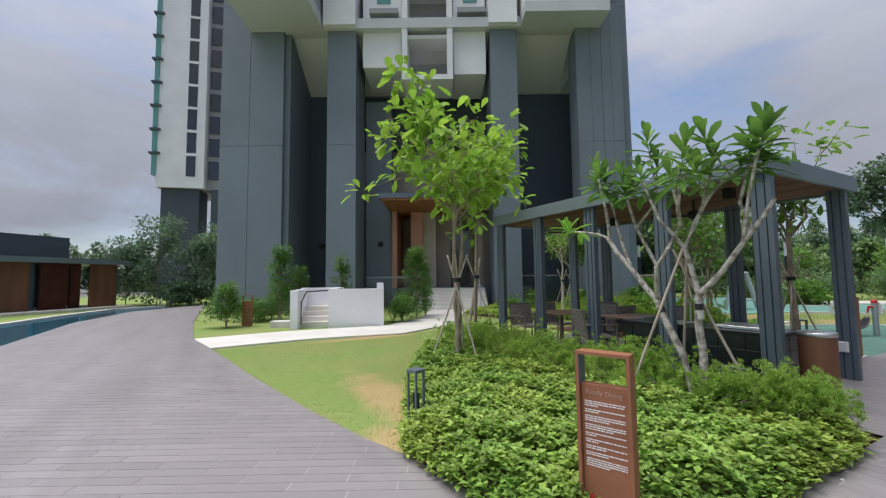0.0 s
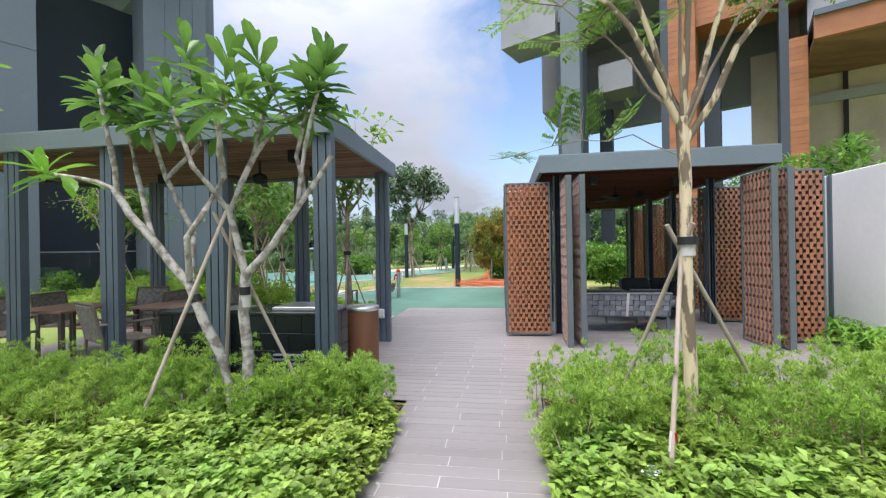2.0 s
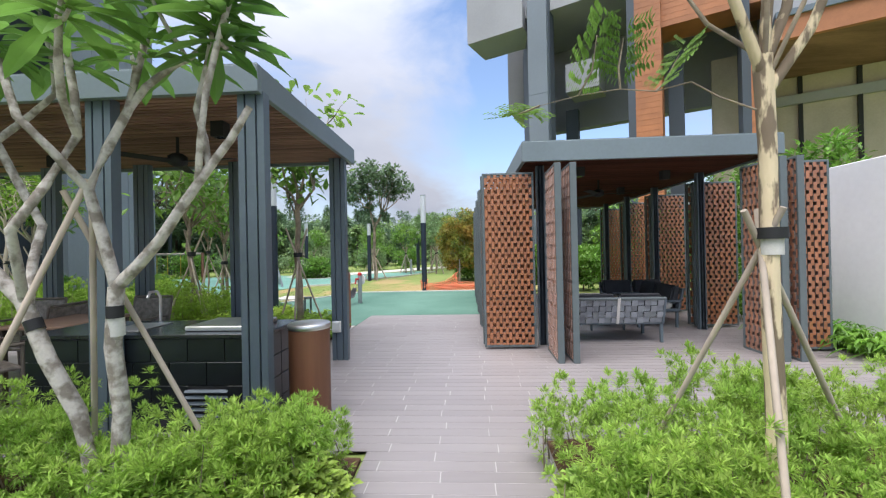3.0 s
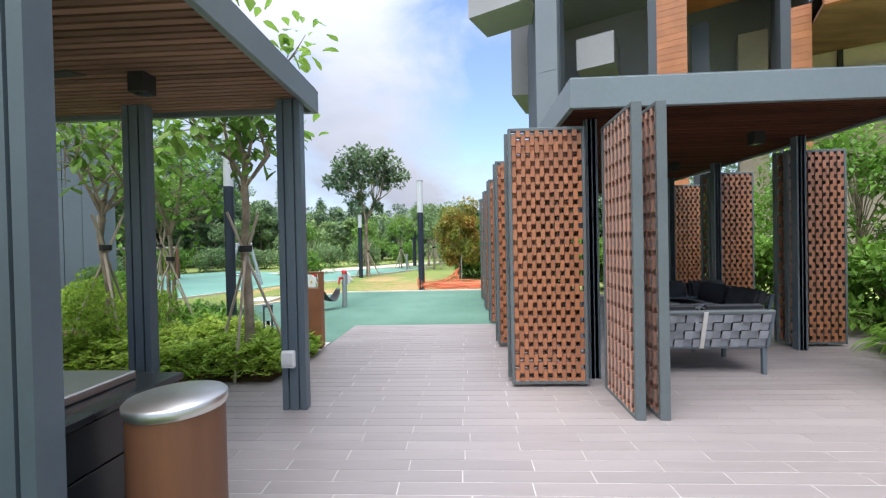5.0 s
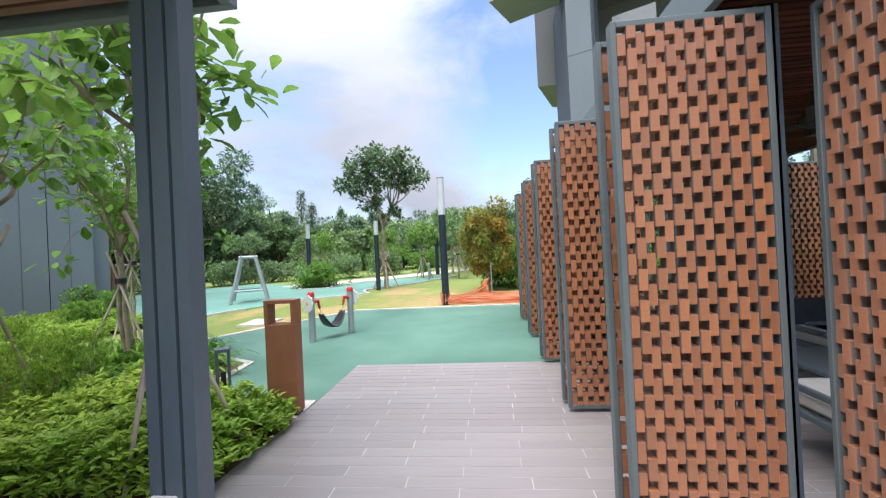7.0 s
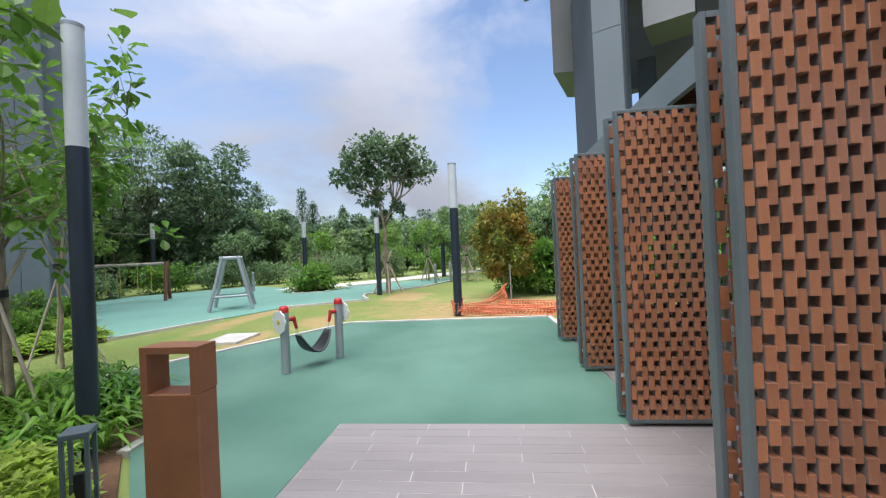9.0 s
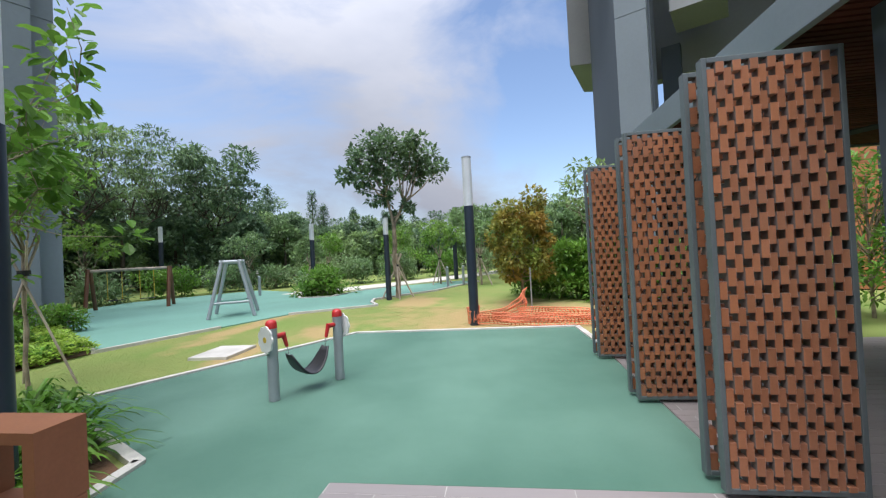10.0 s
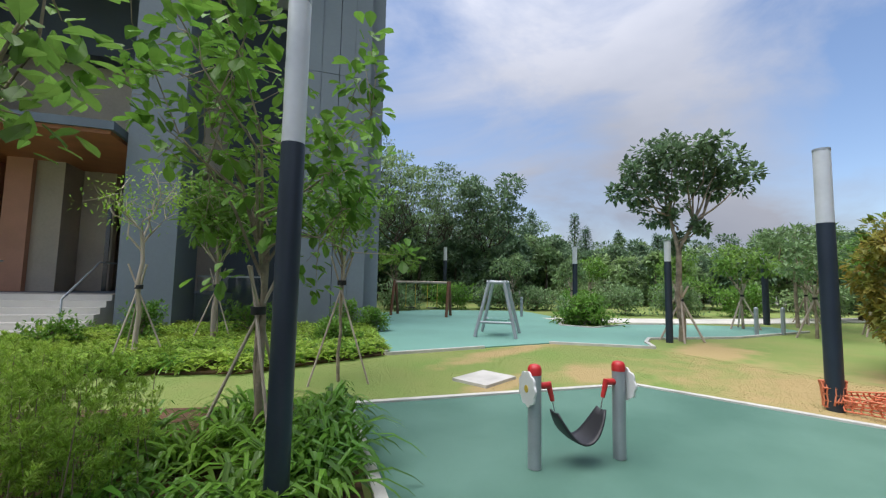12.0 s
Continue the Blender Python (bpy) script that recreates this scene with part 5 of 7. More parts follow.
net("safety_net", [(16.9, 1.9), (16.75, 1.0), (16.6, 0.1), (16.8, -1.0)], lambda x, y: 0.16, "orange plastic safety net bunched on the dry grass", 5)
net("safety_net", [(16.49, 2.28), (16.55, 2.17), (16.66, 2.18), (16.71, 2.28), (16.66, 2.39), (16.55, 2.39), (16.49, 2.28)], lambda x, y: 0.36, "orange plastic safety net wrapped round the lamp post foot", 4, 0.035)
st = thing("net_stake", "thin grey stake holding up the orange net", "stake", at=pose(18.0, 1.05, 0))
part("rod", tube(bmesh.new(), [(0, 0, -0.05), (0, 0, 1.0)], 0.015, 6), M_GALV, st)



# litter by the paving
def scrap(name, x, y, z, size, mat, label, seed):
    rng = random.Random(seed)
    bm = bmesh.new()
    bmesh.ops.create_icosphere(bm, subdivisions=2, radius=size)
    for v in bm.verts:
        k = rng.uniform(0.55, 1.2)
        v.co = Vector((v.co.x * k, v.co.y * k * 0.8, max(v.co.z * k * 0.5, -size * 0.3) + size * 0.3))
    root = thing(name, label, "litter", at=pose(x, y, z, 0, 0, rng.uniform(0, 180)))
    part("sheet", bm, mat, root)


scrap("plastic_bag", 3.63, -0.13, 0.22, 0.05, M_PANE, "crumpled clear plastic bag on the groundcover", 3)
scrap("paper_scrap", 4.38, 1.44, 0.0, 0.014, M_WRAP, "small white paper scrap on the paving", 4)
scrap("paper_scrap", 3.75, 1.36, 0.0, 0.014, M_WRAP, "small white paper scrap on the paving", 5)
# ---- plants ----


def unit(v):
    return v / np.maximum(np.linalg.norm(v, axis=1, keepdims=True), 1e-9)


def leaves(P, D, L, W, fold=0.25, up=None):
    """Folded leaf blades: base points P, directions D, lengths L, widths W. Gives verts and triangles."""
    n = len(P)
    D = unit(D)
    up = np.tile([0, 0, 1.0], (n, 1)) if up is None else up
    S = np.cross(D, up)
    bad = np.linalg.norm(S, axis=1) < 0.05
    S[bad] = np.cross(D[bad], [1.0, 0, 0])
    S = unit(S)
    U = np.cross(S, D)
    L, W = np.broadcast_to(L, n)[:, None], np.broadcast_to(W, n)[:, None]
    mid = P + D * L * 0.48
    V = np.stack([P, mid + S * W / 2 + U * W * fold, P + D * L - U * L * 0.08, mid - S * W / 2 + U * W * fold], 1).reshape(-1, 3)
    b = np.arange(n)[:, None] * 4
    F = np.concatenate([b + [0, 1, 2], b + [0, 2, 3]], 1).reshape(-1, 3)
    return V, F


def big_leaves(P, D, L, W, droop=0.25, up=None, round_tip=0.75):
    """Longer leaves of four segments that arch over."""
    n = len(P)
    D = unit(D)
    up = np.tile([0, 0, 1.0], (n, 1)) if up is None else up
    S = np.cross(D, up)
    S[np.linalg.norm(S, axis=1) < 0.05] = [1.0, 0, 0]
    S = unit(S)
    U = np.cross(S, D)
    L, W = np.broadcast_to(L, n)[:, None], np.broadcast_to(W, n)[:, None]
    rows = []
    for f, w in ((0.0, 0.12), (0.3, 0.62), (0.62, 1.0 if round_tip > 0.5 else 0.75), (0.86, round_tip)):
        c = P + D * L * f - np.array([0, 0, 1.0]) * L * droop * f * f
        rows += [c + S * W * w / 2 + U * W * 0.1, c, c - S * W * w / 2 + U * W * 0.1]
    rows.append(P + D * L - np.array([0, 0, 1.0]) * L * droop)
    V = np.stack(rows, 1).reshape(-1, 3)
    b = np.arange(n)[:, None] * 13
    quads = []
    for r in range(3):
        k = 3 * r
        for a, c in ((0, 1), (1, 2)):
            quads += [[k + a, k + c, k + c + 3], [k + a, k + c + 3, k + a + 3]]
    quads += [[9, 10, 12], [10, 11, 12]]
    F = (b[:, :, None] + np.array(quads).T[None].transpose(0, 2, 1).reshape(1, -1)[:, None, :]).reshape(-1, 3)
    return V, F


def joined(parts):
    vs, fs, k = [], [], 0
    for V, F in parts:
        vs.append(V)
        fs.append(F + k)
        k += len(V)
    return np.concatenate(vs), np.concatenate(fs)


def scatter(poly, per_m2, rng):
    p = np.array(poly)
    lo, hi = p.min(0), p.max(0)
    n = int(per_m2 * (hi[0] - lo[0]) * (hi[1] - lo[1]))
    q = lo + rng.random((n, 2)) * (hi - lo)
    return q[inside(q[:, 0], q[:, 1], [tuple(c) for c in poly])]


def wave(x, y, s, k=0.0):
    """A smooth uneven field in -1..1."""
    return (np.sin(x * s + 1.3 + k) * np.cos(y * s * 1.21 + 0.4 + k) + 0.6 * np.sin(x * s * 2.3 + y * s * 1.7 + k) + 0.4 * np.cos(y * s * 3.9 - x * s * 2.9 + 2 * k)) / 2


def edge_distance(x, y, poly):
    d = np.full(len(x), 1e9)
    for (x0, y0), (x1, y1) in zip(poly, poly[1:] + poly[:1]):
        vx, vy = x1 - x0, y1 - y0
        t = np.clip(((x - x0) * vx + (y - y0) * vy) / (vx * vx + vy * vy + 1e-9), 0, 1)
        d = np.minimum(d, np.hypot(x - x0 - t * vx, y - y0 - t * vy))
    return d


def groundcover(name, poly, h, per_m2, L, W, mat, label, seed):
    """A low carpet of leaf rosettes."""
    rng = np.random.default_rng(seed)
    q = scatter(poly, per_m2 / 6, rng)
    d = edge_distance(q[:, 0], q[:, 1], poly)
    top = h * (0.74 + 0.22 * wave(q[:, 0], q[:, 1], 3.1, seed) + 0.26 * wave(q[:, 0], q[:, 1], 11.0, seed + 2)) * np.clip(0.3 + d / 0.22, 0.3, 1.0)
    z = top * (1 - 0.55 * rng.random(len(q)) ** 2)
    n = 6
    ang = rng.random((len(q), 1)) * 6.28 + np.arange(n) * 2.4 + rng.normal(0, 0.3, (len(q), n))
    rise = rng.normal(0.35, 0.35, (len(q), n))
    D = np.stack([np.cos(ang), np.sin(ang), rise], 2).reshape(-1, 3)
    P = np.repeat(np.stack([q[:, 0], q[:, 1], z], 1), n, 0) + rng.normal(0, 0.012, (len(q) * n, 3))
    Ls = L * rng.uniform(0.6, 1.25, len(P))
    V, F = leaves(P, D, Ls, Ls * W / L, 0.18)
    sheet(name, V, F, mat, None, label, kind="stuff", category="groundcover")


def feathery(name, poly, h, per_m2, mat, label, seed, needles=324):
    """Soft shrubs: thin bare stems that carry fluffy plumes of fine needles."""
    rng = np.random.default_rng(seed)
    q = scatter(poly, per_m2 * 0.62, rng)
    q = q + 0.07 * np.stack([wave(q[:, 0], q[:, 1], 17.0, seed), wave(q[:, 1], q[:, 0], 19.0, seed)], 1)
    gap = wave(q[:, 0], q[:, 1], 2.6, seed)
    q = q[gap + rng.normal(0, 0.25, len(q)) > -0.42]
    root = thing(name, label, "shrub", kind="stuff")
    hh = h * (0.74 + 0.34 * wave(q[:, 0], q[:, 1], 3.4, seed + 1)) * (1 - 0.55 * rng.random(len(q)) ** 1.6) * rng.uniform(0.8, 1.2, len(q))
    bm = bmesh.new()
    for i in rng.choice(len(q), min(len(q), 320), replace=False):
        x, y = q[i]
        dx, dy = rng.normal(0, 0.06, 2)
        tube(bm, [(x - dx, y - dy, 0), (x - 0.4 * dx, y - 0.4 * dy, hh[i] * 0.5), (x, y, hh[i] * 0.95)], [0.006, 0.0045, 0.002], 4, False)
    part("stems", bm, M_BARK, root, kind="stuff")
    c = np.stack([q[:, 0], q[:, 1], hh], 1)
    size = rng.uniform(0.08, 0.19, len(q))
    tufts = 9
    t = unit(rng.normal(0, 1, (len(c) * tufts, 3)) + [0, 0, 0.3])
    c = np.repeat(c, tufts, 0) + t * np.repeat(size, tufts)[:, None] * rng.uniform(0.35, 1.0, (len(t), 1)) * [1, 1, 1.2]
    per = needles // tufts
    P = np.repeat(c, per, 0)
    u = unit(rng.normal(0, 1, (len(P), 3)) + 0.8 * np.repeat(t, per, 0) + [0, 0, 0.3])
    P = P + u * rng.uniform(0.0, 0.026, (len(P), 1))
    D = u + rng.normal(0, 0.35, u.shape) + [0, 0, 0.35]
    Ls = rng.uniform(0.026, 0.048, len(P))
    V, F = leaves(P, D, Ls, Ls * 0.24, 0.0)
    sheet("needles", V, F, mat, root, kind="stuff")


def strap_clump(x, y, r, n, L, rng):
    ang = rng.random(n) * 6.28
    P = np.stack([x + r * 0.4 * np.cos(ang) * rng.random(n), y + r * 0.4 * np.sin(ang) * rng.random(n), np.zeros(n)], 1)
    rise = rng.uniform(0.9, 3.4, n)
    D = np.stack([np.cos(ang), np.sin(ang), rise], 1)
    Ls = L * rng.uniform(0.6, 1.15, n)
    return big_leaves(P, D, Ls, 0.052 * rng.uniform(0.7, 1.3, n), 0.72, None, 0.42)


def lilies(name, spots, L, n, label, seed):
    rng = np.random.default_rng(seed)
    V, F = joined([strap_clump(x, y, 0.2, n, L * rng.uniform(0.8, 1.15), rng) for x, y in spots])
    sheet(name, V, F, L_LILY, None, label, kind="stuff", category="strap-leaf plant")


def bend(a, b, rng, wob=0.05, n=4):
    a, b = Vector(a), Vector(b)
    out = [a]
    for i in range(1, n):
        f = i / n
        out.append(a.lerp(b, f) + Vector(rng.normal(0, wob * (b - a).length, 3)))
    return out + [b]


def stakes(root, x, y, h, rng, n=3, spread=0.5, r=0.015, mat=M_STAKE):
    a0 = rng.random() * 6.28
    for k in range(n):
        a = a0 + 2 * math.pi * k / n
        c, s = math.cos(a), math.sin(a)
        part("stake", tube(bmesh.new(), [(x + spread * c, y + spread * s, -0.05), (x - 0.17 * c + 0.03 * s, y - 0.17 * s, h + 0.4)], r, 8), mat, root, "leaning timber stake")
    part("tie", tube(bmesh.new(), [(x, y, h - 0.04), (x, y, h + 0.03)], 0.066, 12), M_TIE, root, "black rubber tie")


def crown_leaves(tips, rng, per, spread, L, W, big=False, droop=0.2, up=0.15, flat=1.0):
    T = np.array([t[:] for t in tips])
    P = np.repeat(T, per, 0)
    u = unit(rng.normal(0, 1, P.shape))
    P = P + u * spread * np.cbrt(rng.random((len(P), 1))) * [1, 1, flat]
    D = u + rng.normal(0, 0.45, u.shape) + [0, 0, up]
    Ls = L * rng.uniform(0.6, 1.2, len(P))
    return big_leaves(P, D, Ls, Ls * W / L, droop, None, 0.7) if big else leaves(P, D, Ls, Ls * W / L, 0.15)


def young_tree(name, x, y, h, fork, spread, limbs, label, bark, leaf, seed, per=26, L=0.16, W=0.085, big=True, r0=0.05, staked=True, tie=1.35, cluster=0.22, lean=(0, 0), group="young trees", stems=1, flat=1.0, rise=0.45):
    """A slim trunk that forks into limbs, twigs and clusters of leaves."""
    rng = np.random.default_rng(seed)
    root = thing(name, label, "tree", group)
    tips, bm, bt = [], bmesh.new(), bmesh.new()
    top = Vector((x + lean[0], y + lean[1], fork))
    for s in range(stems):
        off = Vector((0.07 * s, 0.05 * s, 0))
        tube(bt, [p + off for p in bend((x, y, -0.05), top, rng, 0.012, 5)], [r0, r0 * 0.95, r0 * 0.88, r0 * 0.8, r0 * 0.72, r0 * 0.68], 12)
    for k in range(limbs):
        a = 2 * math.pi * (k + rng.random() * 0.6) / limbs
        out = spread * rng.uniform(0.55, 1.05)
        end = top + Vector((out * math.cos(a), out * math.sin(a), (h - fork) * rng.uniform(rise, 1.0)))
        start = Vector((x, y, 0)).lerp(top, rng.uniform(0.86, 1.0))
        line = bend(start, end, rng, 0.06, 4)
        part("limb", tube(bmesh.new(), line, [r0 * 0.45, r0 * 0.36, r0 * 0.28, r0 * 0.2, r0 * 0.12], 7), bark, root)
        tips.append(end)
        for q in line[2:]:
            for _ in range(3):
                e = q + Vector(rng.normal(0, 0.24 * spread, 3)) + Vector((0, 0, 0.12 * spread))
                tube(bm, bend(q, e, rng, 0.06, 2), [r0 * 0.16, r0 * 0.12, r0 * 0.06], 5)
                tips.append(e)
    part("trunk", bt, bark, root)
    part("twig_spray", bm, bark, root, kind="stuff")
    V, F = crown_leaves(tips, rng, per, cluster, L, W, big, flat=flat)
    sheet("crown", V, F, leaf, root, kind="stuff")
    if staked:
        stakes(root, x, y, tie, rng)
    return root


# planting beds
FEATHER_A = [(4.15, 1.62), (4.9, 1.6), (5.0, 2.1), (4.85, 2.15), (4.85, 7.4), (3.7, 7.5), (3.55, 5.6), (3.75, 3.2)]
FEATHER_B = [(4.0, 0.3), (5.2, 0.3), (5.3, -0.6), (5.45, -4.8), (3.7, -4.8), (3.8, -2.0)]
COVER_A = [(1.29, 3.3), (1.34, 2.56), (1.54, 1.89), (2.42, 1.36), (4.55, 1.43), (4.8, 1.75), (4.3, 2.2), (3.9, 3.2), (3.7, 5.6), (3.7, 7.4), (3.3, 7.2), (2.3, 5.5)]
COVER_B = [(2.13, 0.34), (4.6, 0.34), (4.1, -2.0), (4.0, -5.0), (1.95, -5.0), (1.55, -1.2), (1.75, -0.3)]
groundcover("groundcover", COVER_A, 0.34, 6400, 0.052, 0.04, L_COVER, "dense bright green groundcover leaves filling the bed", 11)
groundcover("groundcover", COVER_B, 0.31, 6000, 0.054, 0.041, L_COVER, "dense bright green groundcover leaves filling the bed", 12)
feathery("feathery_shrub", FEATHER_A, 0.52, 150, L_FEATHER, "soft yellow-green feathery shrubs along the pavilion", 13)
feathery("feathery_shrub", FEATHER_B, 0.58, 130, L_FEATHER, "soft yellow-green feathery shrubs with bare stems below", 14)
groundcover("groundcover", [(8.04, 2.88), (9.24, 2.82), (9.31, 3.3), (9.62, 3.66), (10.0, 4.2), (9.6, 5.6), (8.04, 5.9)], 0.40, 4600, 0.075, 0.036, L_COVER_DARK, "leafy green groundcover behind the dining pavilion", 15)
feathery("feathery_shrub", [(8.1, 5.0), (9.0, 4.9), (10.0, 5.2), (10.2, 6.3), (9.5, 8.6), (8.2, 8.6)], 0.92, 105, L_FEATHER_SHADED, "tall feathery shrubs behind the dining pavilion", 16)
rng = np.random.default_rng(21)
spots = [tuple(p) for p in scatter([(9.7, 4.3), (10.6, 4.5), (11.0, 4.55), (12.05, 6.4), (11.5, 6.9), (10.0, 6.6), (9.5, 5.4), (9.3, 4.6)], 13, rng)]
lilies("strap_leaf_plants", spots, 0.95, 30, "arching dark green strap-leaved lilies along the kerb", 22)
spots = [tuple(p) for p in scatter([(12.3, 9.2), (14.6, 9.05), (15.7, 10.9), (14.6, 11.4), (11.2, 12.2), (9.0, 12.4), (8.9, 11.4), (11.0, 9.9)], 15, rng)]
lilies("strap_leaf_plants", spots, 0.6, 24, "green strap-leaved plants before the apartment building", 23)
groundcover("groundcover", [(12.0, 8.98), (14.8, 8.85), (16.05, 10.9), (17.2, 12.6), (12.0, 16.4), (8.6, 14.2), (8.7, 11.5)], 0.24, 900, 0.11, 0.05, L_COVER_DARK, "low leafy planting before the apartment building", 17)
spots = [tuple(p) for p in scatter([(7.75, -3.95), (8.4, -4.25), (9.4, -4.8), (9.2, -4.0), (8.2, -3.75)], 26, rng)] + [(7.85, -4.0), (7.95, -4.15), (7.6, -3.95), (7.7, -4.2), (7.35, -3.95), (7.45, -4.2), (7.15, -4.05), (7.3, -4.3), (8.1, -3.9), (7.0, -4.25)]
lilies("strap_leaf_plants", spots, 0.9, 34, "tall strap-leaved plants at the garden wall foot", 24)

# ---- frangipani in the front bed ----
def frangipani():
    rng = np.random.default_rng(31)
    root = thing("frangipani_tree", "two-stemmed frangipani with silvery bark and large glossy leaves", "tree")
    X = 4.25
    lines = [
        ([(X, 2.58, -0.05), (X - 0.02, 2.72, 0.6), (X - 0.05, 2.96, 1.15)], 0.055, 0.045),
        ([(X, 2.56, -0.05), (X + 0.02, 2.53, 0.6), (X, 2.53, 1.22)], 0.055, 0.046),
        ([(X - 0.05, 2.96, 1.15), (X - 0.1, 3.22, 1.5), (X - 0.16, 3.48, 1.88)], 0.042, 0.034),
        ([(X - 0.05, 2.96, 1.15), (X - 0.2, 2.85, 1.5), (X - 0.1, 2.62, 1.95), (X - 0.05, 2.72, 2.4)], 0.03, 0.022),
        ([(X - 0.05, 2.94, 1.15), (X + 0.15, 3.08, 1.55), (X + 0.1, 3.28, 2.0), (X, 3.35, 2.5)], 0.03, 0.022),
        ([(X - 0.16, 3.48, 1.88), (X - 0.15, 3.8, 1.98), (X - 0.15, 4.05, 2.02)], 0.022, 0.018),
        ([(X - 0.16, 3.46, 1.86), (X - 0.25, 3.42, 2.2), (X - 0.2, 3.55, 2.62)], 0.026, 0.02),
        ([(X, 2.53, 1.22), (X, 2.3, 1.45), (X, 2.04, 1.8), (X, 1.83, 2.09)], 0.04, 0.022),
        ([(X, 2.53, 1.22), (X - 0.05, 2.62, 1.7), (X, 2.45, 2.1), (X, 2.35, 2.45)], 0.036, 0.022),
        ([(X, 2.04, 1.8), (X + 0.03, 2.12, 2.1), (X, 2.0, 2.5)], 0.022, 0.018),
        ([(X, 2.1, 1.72), (X - 0.1, 1.98, 2.15), (X - 0.05, 1.88, 2.62)], 0.022, 0.018),
        ([(X - 0.05, 2.62, 1.7), (X - 0.25, 2.75, 2.0), (X - 0.2, 2.95, 2.45)], 0.026, 0.02),
        ([(X, 2.45, 2.1), (X + 0.1, 2.3, 2.35), (X + 0.1, 2.12, 2.45)], 0.024, 0.018),
        ([(X + 0.1, 3.28, 2.0), (X + 0.25, 3.1, 2.3), (X + 0.2, 3.05, 2.6)], 0.024, 0.018),
        ([(X - 0.1, 2.62, 1.95), (X - 0.3, 2.5, 2.2), (X - 0.3, 2.45, 2.55)], 0.024, 0.018),
        ([(X - 0.1, 3.22, 1.5), (X + 0.05, 3.45, 1.85), (X + 0.1, 3.6, 2.3), (X, 3.6, 2.55)], 0.028, 0.02),
    ]
    tips = []
    for k, (pts, a, b) in enumerate(lines):
        n = len(pts)
        fine = []
        for p, q in zip(pts, pts[1:]):
            fine += [Vector(p), Vector(p).lerp(Vector(q), 0.5) + Vector(rng.normal(0, 0.012, 3))]
        fine.append(Vector(pts[-1]))
        part("stem" if k < 2 else "branch", tube(bmesh.new(), fine, [0.78 * (a + (b - a) * i / (len(fine) - 1)) for i in range(len(fine))], 10), M_BARK_FRANG, root)
        if k >= 3:
            tips.append((fine[-1], (fine[-1] - fine[-2]).normalized(), k == 5))
        if k >= 6 and k != 7:
            for _ in range(1):
                end = fine[-1] + Vector(rng.normal(0, 0.15, 3)) + Vector((0, 0, 0.04))
                start = fine[-2]
                part("twig", tube(bmesh.new(), [start, start.lerp(end, 0.5) + Vector((0, 0, -0.02)), end], [0.011, 0.010, 0.008], 8), M_BARK_FRANG, root)
                tips.append((end, (end - start).normalized(), False))
    dark, young = [], []
    for p, d, bright in tips:
        if abs(p.z - 2.09) < 0.02:
            continue
        n = 17
        ang = np.arange(n) * 2.4 + rng.random() * 6
        tilt = np.linspace(0.2, 1.95, n)
        D = np.stack([np.cos(ang) * np.sin(tilt), np.sin(ang) * np.sin(tilt), np.cos(tilt)], 1) + np.array(d[:]) * 0.25
        P = np.array(p[:]) + np.array(d[:]) * np.linspace(0.16, -0.14, n)[:, None]
        Ls = rng.uniform(0.22, 0.36, n) * (1.05 if bright else 1)
        (young if bright else dark).append(big_leaves(P, D, Ls, Ls * 0.27, 0.3, None, 0.64))
    V, F = joined(dark)
    sheet("crown", V, F, L_FRANG, root, "large glossy dark green leaves", kind="stuff")
    V, F = joined(young)
    sheet("young_leaves", V, F, L_FRANG_YOUNG, root, "bright green young leaves", kind="stuff")
    for a, b in (((3.75, 3.1, 0), (4.2, 2.62, 1.75)), ((4.6, 2.15, 0), (4.2, 2.75, 1.7)), ((4.55, 2.95, 0), (4.2, 2.6, 1.65))):
        part("stake", tube(bmesh.new(), [a, b], 0.014, 8), M_STAKE, root, "leaning timber stake")
    part("tie", tube(bmesh.new(), [(4.24, 2.53, 1.07), (4.24, 2.53, 1.13)], 0.038, 12), M_TIE, root)
    part("tie", tube(bmesh.new(), [(4.2, 2.9, 1.02), (4.2, 2.92, 1.07)], 0.038, 12), M_TIE, root)
    part("wrap", tube(bmesh.new(), [(4.25, 2.53, 0.98), (4.245, 2.53, 1.075)], 0.036, 12), M_WRAP, root, "pale cloth wrap under the tie")


frangipani()

